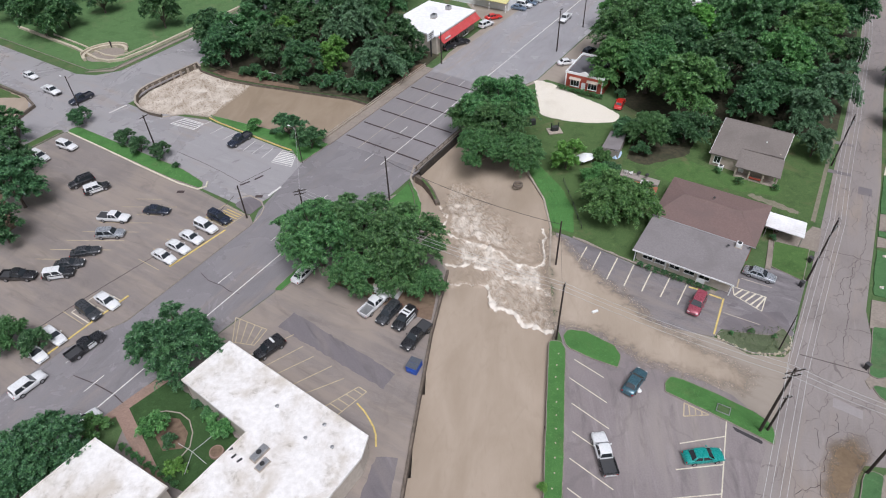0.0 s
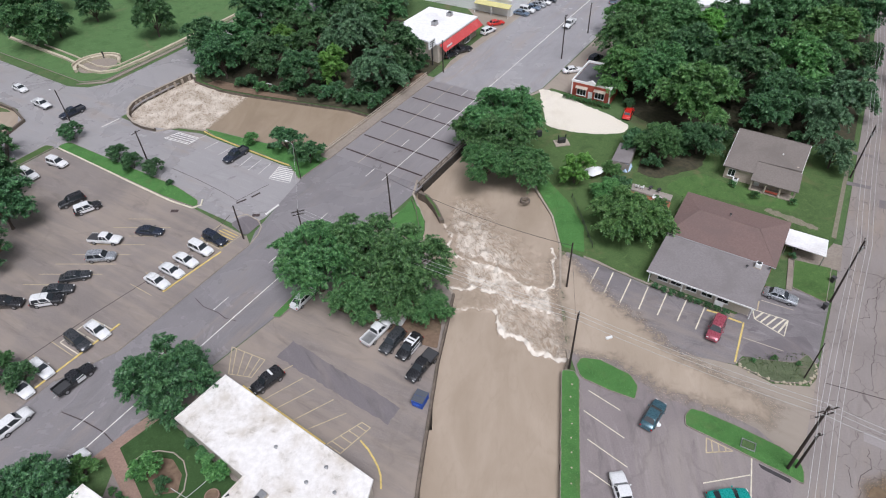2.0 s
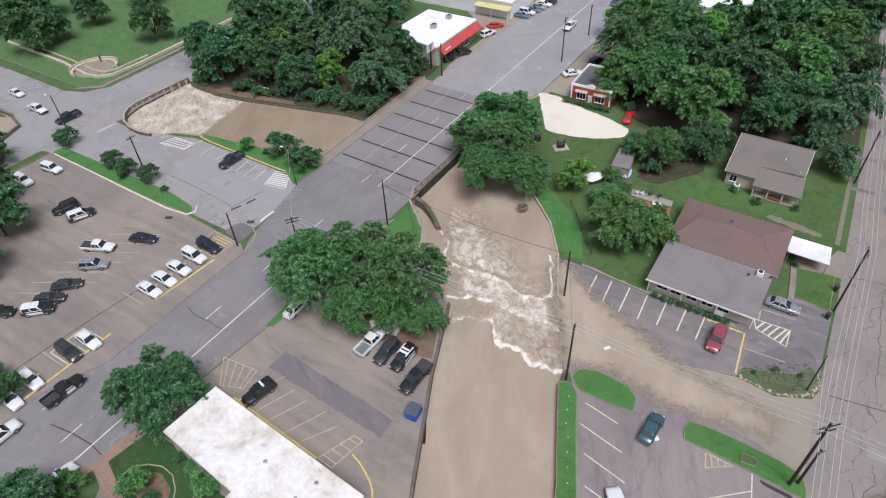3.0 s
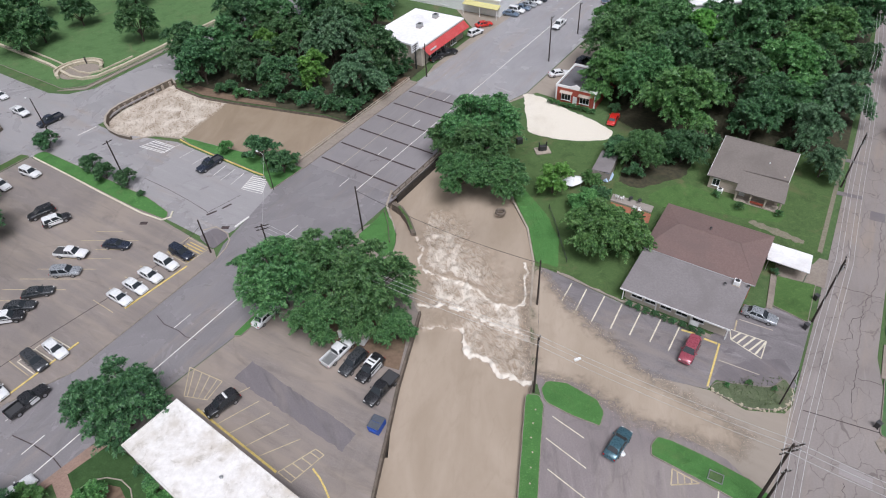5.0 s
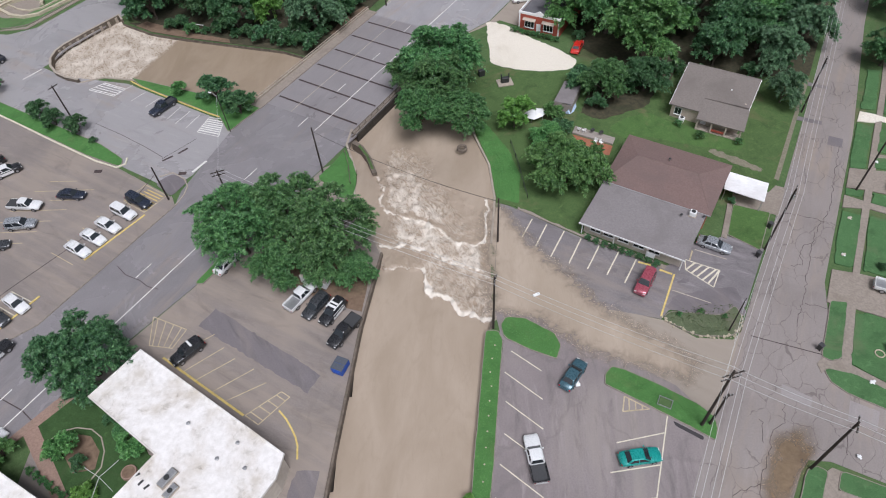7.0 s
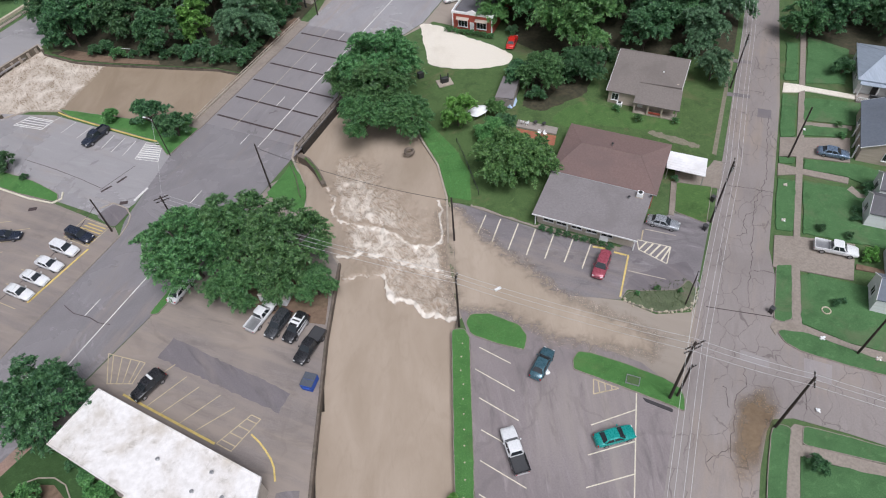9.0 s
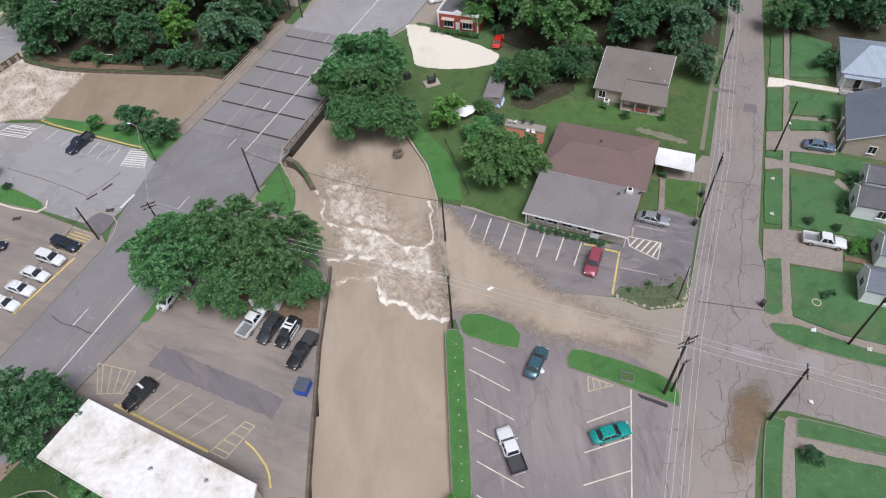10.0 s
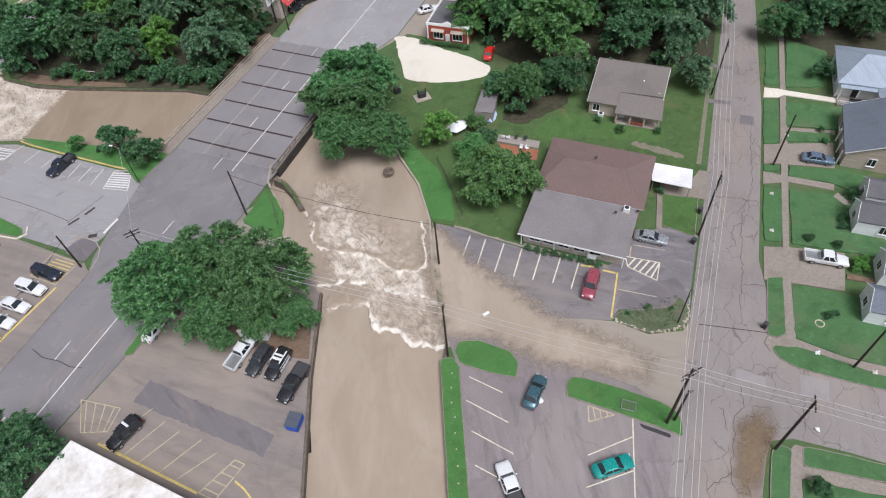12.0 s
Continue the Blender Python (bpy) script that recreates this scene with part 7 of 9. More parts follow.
def tree_meshes(seed, r, crown_z, leaf, bough_n, sprays, per_spray, flat=0.75, trunk_r=0.3, droop=0.45):
    """The trunk with limbs and the crown of one tree."""
    rng = np.random.default_rng(seed)
    boughs = []
    for i in range(bough_n):
        g = i + 0.5
        ph = math.acos(1 - 1.62 * g / bough_n)
        th = math.pi * (1 + 5 ** 0.5) * g + rng.random() * 1.3
        k = r * (0.46 + 0.3 * rng.random())
        boughs.append((k * math.sin(ph) * math.cos(th), k * math.sin(ph) * math.sin(th), crown_z + k * math.cos(ph) * flat, r * (0.22 + 0.17 * rng.random())))
    boughs.append((0, 0, crown_z + 0.1 * r, r * 0.42))
    crown = leaf_sprays(rng, boughs, leaf, sprays, per_spray, (0, 0, crown_z - 0.35 * r), droop)
    bm = bmesh.new()
    base = crown_z - r * flat * 0.55
    bend = rng.normal(size=2) * 0.25
    tube(bm, [(0, 0, -0.1), (0, 0, 0.25), (bend[0] * 0.4, bend[1] * 0.4, base * 0.6), (bend[0], bend[1], crown_z)], [trunk_r * 1.5, trunk_r, trunk_r * 0.8, trunk_r * 0.35], 8)
    for x, y, z, rr in boughs[:-1]:
        st = Vector((bend[0] * 0.7, bend[1] * 0.7, base * (0.7 + 0.3 * rng.random())))
        mid = st.lerp(Vector((x, y, z)), 0.5) + Vector((0, 0, 0.12 * r))
        tube(bm, [st, mid, (x, y, z)], [trunk_r * 0.45, trunk_r * 0.28, trunk_r * 0.1], 5)
    return mesh_of(bm, "trunk", M["bark"]), crown


TREES = {}


def tree(kind, x, y, r, label, category="tree", z=0.0, group="", seed_turn=None):
    """Plants one tree of a kind whose crown has the radius r."""
    trunk, crowns, r0, mats = TREES[kind]
    rng = random.Random(int(x * 31 + y * 17))
    t = thing("tree" if category == "tree" else "bush", label, category, x, y, z, rng.uniform(0, 360), group)
    s = r / r0
    for name, me in (("trunk", trunk), ("crown", crowns)):
        o = new(name, me)
        o.parent = t
        o.scale = (s, s, s * rng.uniform(0.92, 1.08))
    return t


def kind(name, mat, seed, r, crown_z, leaf, boughs, sprays, per_spray, flat=0.75, trunk_r=0.3, droop=0.45):
    trunk, crown = tree_meshes(seed, r, crown_z, leaf, boughs, sprays, per_spray, flat, trunk_r, droop)
    crown.materials.append(M[mat])
    TREES[name] = (trunk, crown, r, mat)


kind("big", "leaf", 1, 7.0, 6.3, 0.34, 24, 38, 54, 0.85, 0.42, 0.55)
kind("big_b", "leaf", 2, 7.0, 6.4, 0.34, 23, 39, 54, 0.9, 0.42, 0.55)
kind("street", "leaf", 3, 6.8, 5.2, 0.32, 24, 38, 54, 0.74, 0.35, 0.5)
kind("street_dull", "leaf_dark", 15, 6.8, 5.0, 0.32, 24, 38, 52, 0.7, 0.35, 0.5)
kind("wood", "leaf_dark", 4, 6.5, 5.9, 0.50, 19, 26, 38, 1.0, 0.3, 0.5)
kind("wood_b", "leaf_mid", 5, 6.5, 6.0, 0.50, 18, 27, 38, 1.0, 0.3, 0.55)
kind("wood_light", "leaf_light", 14, 6.5, 6.1, 0.48, 20, 27, 40, 1.0, 0.3, 0.55)
kind("wood_grey", "leaf_grey", 6, 6.0, 5.4, 0.46, 20, 27, 38, 0.95, 0.28, 0.75)
kind("wood_bright", "leaf_bright", 7, 4.5, 4.4, 0.44, 15, 24, 34, 1.0, 0.22)
kind("small", "leaf_light", 8, 3.0, 2.2, 0.34, 13, 22, 26, 0.85, 0.14)
kind("small_dark", "leaf_dark", 9, 3.0, 2.05, 0.34, 13, 22, 26, 0.8, 0.14)
kind("dense", "leaf_light", 10, 5.5, 3.4, 0.28, 26, 38, 54, 0.64, 0.2, 0.65)
kind("bush", "leaf_dark", 11, 1.6, 1.0, 0.28, 8, 16, 16, 0.75, 0.06)
kind("bush_bright", "leaf_bright", 12, 1.6, 1.0, 0.26, 8, 16, 18, 0.75, 0.06)
kind("bush_green", "leaf", 13, 1.6, 1.0, 0.26, 8, 16, 18, 0.75, 0.06)


def grove(entries, label, group):
    for k, x, y, r in entries:
        tree(k, x, y, r * (1.1 if "wood" in label else 1.0), label, group=group)


W, D, L, G, T, S1, S2 = "wood", "wood_b", "wood_light", "wood_grey", "wood_bright", "small", "small_dark"
grove((("big", -22.4, 74.0, 7.3), ("big_b", -8.8, 72.7, 7.0), ("street", -15.5, 68.0, 4.7), ("big_b", -16.0, 76.9, 6.4), ("street", -4.6, 67.6, 3.5), ("street", -9.6, 69.0, 4.2)),
      "green shade tree with a dense leafy crown over the lot", "trees over the lot")
grove((("big", 8.5, 114.0, 8.2), ("street", 4.2, 102.0, 5.3), ("street", 11.6, 101.6, 5.4), ("big_b", 2.4, 113.4, 4.9), ("big_b", 7.8, 107.4, 6.0)),
      "tall green tree crowding the bridge end above the creek", "trees at the bridge")
tree("street_dull", -38.5, 53.6, 6.6, "round dark green street tree beside the white building")
grove((("street_dull", -49.8, 38.1, 5.7), ("street_dull", -52.5, 34.4, 4.3), (S1, -46.5, 42.8, 2.2)), "dark green tree at the courtyard corner", "courtyard trees")
grove(((W, -81.3, 90.2, 6.0), (D, -95.6, 113.1, 4.6), ("street", -65.6, 57.2, 3.3), (S2, -61.3, 56.6, 2.6), (W, -78.8, 80.2, 4.7), (W, -87.4, 99.6, 5.0)),
      "dark green tree at the edge of the silted lot", "lot edge trees")
grove(((S2, -84.2, 120.4, 2.8), (S2, -70.7, 112.1, 2.5), (S2, -66.3, 108.8, 2.5), (S2, -61.1, 106.6, 2.4), ("bush", -56.7, 102.7, 0.9)),
      "low dark green tree on the grass strip", "strip trees")
grove(((S1, -44.0, 116.9, 2.0), (S2, -35.9, 114.3, 3.6), (S2, -30.4, 109.3, 3.5), ("bush", -39.8, 114.8, 1.0)),
      "small green tree on the bank beside the pool", "pool bank trees")
POOL_WOOD = "dark woodland tree on the bank above the flooded pool"
grove(((W, -57.8, 147.2, 5.4), (D, -54.2, 154.6, 6.6), (W, -45.3, 147.1, 5.9), (W, -37.2, 140.8, 4.9), (T, -45.4, 160.7, 3.3), (T, -30.8, 143.5, 4.2), (G, -27.6, 152.9, 6.9),
       (G, -19.6, 138.0, 6.1), (W, -15.0, 147.7, 5.9), (D, -37.4, 158.8, 5.9), (W, -26.5, 167.3, 6.1)), POOL_WOOD, "pool woodland")
grove(((W, -53.5, 170.3, 6.3), (D, -46.8, 175.8, 6.4), (W, -33.8, 175.3, 6.4), (D, -19.4, 173.4, 5.1), (S2, -14.0, 143.2, 3.4), (S2, -63.2, 148.6, 3.0), (W, -63.0, 156.6, 6.0),
       (D, -38.0, 188.0, 7.0), (W, -20.0, 186.0, 7.0), (W, -56.0, 187.0, 7.0), (W, -24.4, 160.6, 4.6), (D, -46.2, 167.6, 4.8)), POOL_WOOD, "pool woodland")
for k, (x, y), r in (("bush", sn(106, 85.0), 1.9), ("bush", sn(109.5, 86.2), 2.7), ("bush", sn(113, 85.2), 1.8), ("bush", sn(116, 85.8), 2.4), ("bush", sn(120, 86.4), 2.8), ("bush", sn(124.5, 86.0), 2.2)):
    tree(k, x, y, r, "dark green bush beside the bridge sidewalk", "bush", group="bank bushes")
for k, x, y, r in (("bush", -19.6, 131.0, 2.9),
                   ("bush", -23.0, 132.4, 2.2), ("bush", -25.6, 133.4, 2.9), ("bush", -28.2, 134.2, 1.7), ("bush", -30.8, 135.4, 2.8), ("bush", -34.4, 137.0, 2.3), ("bush", -37.0, 137.4, 1.6), ("bush", -40.8, 139.2, 2.4), ("bush_green", -47.4, 139.8, 2.0),
                   ("bush", -44.2, 139.6, 1.3), ("bush", -53.0, 142.2, 1.9), ("bush", -22.0, 136.0, 3.0), ("bush", -29.0, 138.0, 2.6), ("bush", -50.6, 142.6, 2.4)):
    tree(k, x, y, r, "dark green bush on the littered bank above the pool", "bush", group="bank bushes")
grove(((D, -115.7, 167.3, 7.5), (D, -84.0, 172.8, 6.1), (W, -130.3, 180.2, 6.6), (W, -112.5, 173.9, 5.2), (W, -106.6, 184.6, 5.1), (D, -142.0, 192.0, 7.0), (W, -124.0, 192.0, 7.0), (D, -97.0, 200.0, 7.0)),
      "broad green park tree on the lawn", "park trees")
grove((("dense", 28.1, 86.2, 6.6), ("dense", 25.8, 96.1, 3.4), ("wood_bright", 21.0, 101.2, 3.4), (S1, 28.2, 102.6, 2.2), (S2, 34.7, 111.8, 3.5), (S2, 29.2, 98.6, 2.2)),
      "bushy green tree in the yard by the shop", "yard trees")
EAST_WOOD = "tall dark green tree in the wood beside the road"
grove((("big", 40.7, 147.2, 8.8), ("big_b", 52.2, 152.4, 8.3), ("big", 42.9, 131.0, 6.8), (T, 59.3, 150.6, 6.4), (L, 47.4, 119.6, 7.4), ("street", 38.2, 108.6, 4.7), ("street_dull", 46.2, 110.0, 4.3), (D, 68.3, 148.7, 8.0),
       (W, 60.1, 130.6, 7.3), (L, 72.6, 132.9, 7.3), (L, 85.0, 146.6, 7.8), (G, 78.2, 121.8, 6.0), (G, 71.4, 114.2, 4.8)), EAST_WOOD, "east wood")
grove(((D, 80.3, 159.7, 8.4), (W, 64.8, 121.6, 5.5), (G, 69.4, 104.4, 3.5), (W, 97.2, 158.4, 6.9), (D, 67.8, 163.0, 5.6), (L, 55.4, 171.1, 6.4), (W, 93.0, 142.6, 4.0), (L, 35.6, 135.0, 5.6),
       (W, 61.0, 117.0, 4.7), (D, 71.2, 122.5, 4.8), (W, 51.8, 140.4, 6.4), (D, 80.0, 136.8, 6.0)), EAST_WOOD, "east wood")
grove(((W, 94.0, 172.0, 8.0), (D, 88.0, 178.0, 7.0), (W, 106.0, 186.0, 8.0), (L, 44.0, 164.0, 6.4), (L, 54.8, 128.0, 4.8), (D, 88.6, 158.0, 6.0)), EAST_WOOD, "east wood")
grove(((D, 91.9, 114.3, 4.6), (W, 98.7, 114.4, 5.3), (W, 107.6, 110.2, 4.1), (W, 105.9, 115.5, 3.9), (S2, 93.3, 101.1, 2.3), (W, 103.4, 120.2, 5.2), (W, 113.4, 115.0, 5.2), (W, 110.0, 129.0, 7.0), (D, 102.0, 133.0, 6.0), (W, 120.0, 124.0, 7.0)),
      "dark green tree behind the houses", "house trees")
for k, x, y, r in (("bush", 36.4, 105.6, 2.2), ("bush", 41.0, 113.4, 2.2), ("bush", 44.0, 110.0, 2.0), ("bush", 53.2, 115.4, 2.2), ("bush", 57.0, 113.6, 2.0), ("bush", 66.6, 113.6, 2.0), ("bush", 74.8, 116.0, 1.9), ("bush", 82.2, 127.4, 2.2), ("bush", 79.6, 129.0, 1.8), ("bush", 36.8, 128.8, 1.8), ("bush", 88.0, 138.4, 2.0)):
    tree(k, x, y, r, "dark green undergrowth bush at the wood's edge", "bush", group="wood edge bushes")
# shrubs
for k, x, y, r, z in (("small", -38.3, 42.8, 2.3, 0.1), ("bush_bright", -34.2, 37.6, 1.6, 0.1), ("small", -29.9, 42.6, 2.2, 0.1), ("bush", -36.2, 41.2, 1.3, 0.1), ("bush_green", -32.4, 45.2, 1.3, 0.1), ("bush", -34.6, 46.6, 1.0, 0.1)):
    tree(k, x, y, r, "leafy green shrub in the courtyard bed", "bush", z, "courtyard shrubs")
for i in range(9):
    tree("bush_green", -42.2 + 1.05 * i, 40.6 - 0.62 * i, 0.65, "clipped green shrub beside the brick path", "bush", 0.0, "path shrubs")
for i in range(9):
    p = S(1.6 + 1.32 * i, -0.55)
    tree("bush", p[0], p[1], 0.72, "dark clipped shrub under the shop eaves", "bush", 0.05, "shop shrubs")
for i in range(10):
    p = B(-0.6 + 1.1 * i, -1.6)
    tree("bush_green", p[0], p[1], 0.85, "clipped green hedge bush in front of the brick shop", "bush", 0.0, "brick shop hedge")
for k, x, y, r, z in (("bush_green", 49.8, 99.3, 0.9, 0.1), ("bush_green", 52.4, 95.6, 1.1, 0.1), ("bush_green", 58.4, 93.6, 0.9, 0.1), ("bush", 76.4, 67.9, 0.9, 0.1), ("bush", 75.5, 66.4, 0.9, 0.1), ("bush", 80.5, 72.0, 1.2, 0.1), ("bush", 80.0, 70.9, 0.9, 0.1), ("bush_bright", 73.3, 59.2, 1.5, 0.1), ("bush_green", 83.6, 84.2, 0.8, 0.1), ("bush_green", 84.6, 87.0, 0.8, 0.1), ("bush", 53.0, 79.8, 0.8, 0.1)):
    tree(k, x, y, r, "low green shrub against a house wall", "bush", z, "house shrubs")
for x, y in ((69.6, 65.6), (72.6, 63.4)):
    tree("small_dark", x, y, 0.75, "young sapling on a bright lawn", "tree", 0.1, "saplings")
for x, y, r in ((50.8, 32.6, 1.4), (64.6, 52.8, 0.8), (65.8, 53.0, 0.6)):
    tree("bush", x, y, r, "spiky dark green plant on the lawn", "bush", 0.1, "lawn plants")
tree("bush_bright", 10.1, 35.6, 0.8, "tuft of weeds on the creek bank", "bush", 0.0)
for x, y, r in ((39.6, 59.2, 0.5), (42.5, 59.4, 0.6), (45.5, 58.5, 0.5)):
    tree("bush_green", x, y, r, "weedy plant on the rock-edged island", "bush", 0.08, "island weeds")


# grass blades in uneven tufts along the beds nearest the camera
def tufts(name, label, outline, count, z, mat, seed, h=0.13):
    rng = np.random.default_rng(seed)
    o = np.array(outline)
    lo, hi = o.min(0), o.max(0)
    pts = rng.random((count * 3, 2)) * (hi - lo) + lo
    pts = pts[inside(pts[:, 0], pts[:, 1], outline)][:count]
    n = len(pts)
    a = rng.random(n) * math.tau
    s = h * (0.5 + rng.random(n))
    dx, dy = np.cos(a) * s * 0.45, np.sin(a) * s * 0.45
    lx, ly = rng.normal(size=n) * s * 0.5, rng.normal(size=n) * s * 0.5
    base = np.full(n, z)
    v = np.stack([np.stack([pts[:, 0] - dx, pts[:, 1] - dy, base], 1), np.stack([pts[:, 0] + dx, pts[:, 1] + dy, base], 1), np.stack([pts[:, 0] + lx, pts[:, 1] + ly, base + s], 1)], 1)
    me = bpy.data.meshes.new(name)
    me.from_pydata(v.reshape(-1, 3).tolist(), [], np.arange(n * 3).reshape(n, 3).tolist())
    me.materials.append(mat)
    return tagged(new(name, me), label, "grass", "", "stuff")


M["blade"] = leaf_mat("grass_blades", (0.07, 0.19, 0.05), (0.10, 0.25, 0.065), (0.14, 0.31, 0.09))
M["weed"] = leaf_mat("weed_blades", (0.08, 0.13, 0.05), (0.13, 0.18, 0.075), (0.20, 0.23, 0.11))
tufts("grass_tufts", "tall weeds on the rock-edged island", [(38.0, 58.8), (38.9, 60.0), (43.3, 60.8), (47.2, 60.6), (47.2, 57.6), (45.4, 56.0), (41.2, 56.4)], 420, 0.12, M["weed"], 7, 0.16)
tufts("grass_tufts", "uneven grass along the creek strip", [(13.2, 57.2), (11.1, 40.8), (10.3, 33.9), (9.2, 20.0), (10.4, 20.0), (12.0, 34.4), (12.9, 39.8), (15.0, 56.3)], 1500, 0.13, M["blade"], 3, 0.09)
tufts("grass_tufts", "uneven grass on the lot islands", [(28.6, 50.4), (28.8, 51.4), (31.5, 50.4), (36.0, 46.9), (38.7, 44.0), (38.2, 42.3), (36.9, 43.3), (32.4, 46.8), (29.5, 48.9)], 1000, 0.14, M["blade"], 4, 0.09)
tufts("grass_tufts", "uneven grass on the entrance island", [(16.2, 59.5), (18.9, 59.2), (22.2, 56.8), (22.6, 55.4), (21.9, 54.0), (18.9, 55.4), (16.1, 57.7)], 700, 0.14, M["blade"], 5, 0.09)
tufts("grass_tufts", "uneven grass on the bank above the rapids", [(16.6, 83.6), (19.4, 82.4), (20.4, 88.4), (19.0, 95.2), (15.2, 103.4), (14.0, 103.0), (14.6, 99.1), (16.1, 91.7)], 1500, 0.135, M["blade"], 6, 0.1)


# ---- vehicles: the nose points along +x ----
WHEELS = {}


def wheel_meshes(r, w):
    if (r, w) not in WHEELS:
        prof = [(r * 0.6, -w / 2), (r * 0.93, -w / 2), (r, -w * 0.3), (r, w * 0.3), (r * 0.93, w / 2), (r * 0.6, w / 2)]
        bm = bmesh.new()
        loft(bm, [[(a * math.cos(k * math.tau / 16), b, a * math.sin(k * math.tau / 16)) for k in range(16)] for a, b in prof])
        tyre = mesh_of(bm, "wheel", M["tyre"])
        bm = bmesh.new()
        loft(bm, [[(a * math.cos(k * math.tau / 12), b, a * math.sin(k * math.tau / 12)) for k in range(12)] for a, b in ((r * 0.62, -w * 0.52), (r * 0.55, -w * 0.55), (r * 0.2, -w * 0.48), (r * 0.2, w * 0.48), (r * 0.55, w * 0.55), (r * 0.62, w * 0.52))])
        WHEELS[r, w] = (tyre, mesh_of(bm, "rim", M["rim"]))
    return WHEELS[r, w]


def section(x, hw, zb, zt):
    half = [(hw - 0.10, zb), (hw, zb + 0.16), (hw + 0.01, zb + (zt - zb) * 0.62), (hw - 0.05, zt - 0.05), (hw - 0.13, zt)]
    return [(x, y, z) for y, z in half] + [(x, 0, zt + 0.03)] + [(x, -y, z) for y, z in half[::-1]]


SHAPES = {
    # stations of the lower body; cabin foot, cabin top, belt, roof; wheel places and radius
    "sedan": ([(-2.42, .72, .38, .70), (-2.3, .84, .27, .90), (-1.6, .90, .22, .98), (-0.8, .91, .20, .97), (0.7, .91, .20, .95), (1.3, .90, .20, .91), (1.95, .87, .23, .83), (2.28, .80, .30, .72), (2.42, .66, .38, .60)],
              (-1.85, 1.10), (-1.20, 0.28), 0.93, 1.43, (-1.38, 1.42), 0.33),
    "suv": ([(-2.38, .76, .42, .90), (-2.3, .86, .32, 1.05), (-1.5, .93, .27, 1.08), (0.8, .94, .26, 1.06), (1.4, .93, .27, 1.03), (2.0, .90, .30, .97), (2.28, .83, .36, .84), (2.4, .70, .44, .70)],
            (-2.22, 1.12), (-2.05, 0.42), 1.04, 1.76, (-1.4, 1.42), 0.37),
    "compact": ([(-1.8, .70, .38, .80), (-1.72, .80, .28, .92), (-1.0, .85, .22, .96), (0.5, .85, .20, .93), (1.2, .83, .22, .86), (1.65, .76, .30, .74), (1.8, .62, .38, .62)],
                (-1.66, 0.95), (-1.3, 0.22), 0.91, 1.42, (-1.1, 1.12), 0.31),
    "pickup": ([(-2.88, .84, .46, .72), (-2.8, .92, .38, .74), (-0.72, .95, .34, .74), (-0.7, .95, .34, 1.12), (1.0, .95, .34, 1.12), (1.6, .94, .34, 1.09), (2.4, .92, .36, 1.02), (2.78, .85, .40, .90), (2.9, .74, .48, .76)],
               (-0.78, 1.35), (-0.62, 0.70), 1.10, 1.80, (-1.75, 1.85), 0.40),
}


def softened(bm, offset):
    """Rounds the creases of a pressed-metal shell."""
    sharp = [e for e in bm.edges if len(e.link_faces) == 2 and e.calc_face_angle(0) > 0.12]
    bmesh.ops.bevel(bm, geom=sharp, offset=offset, segments=2, profile=0.6, affect="EDGES", clamp_overlap=True)
    for f in bm.faces:
        f.smooth = True
    return bm


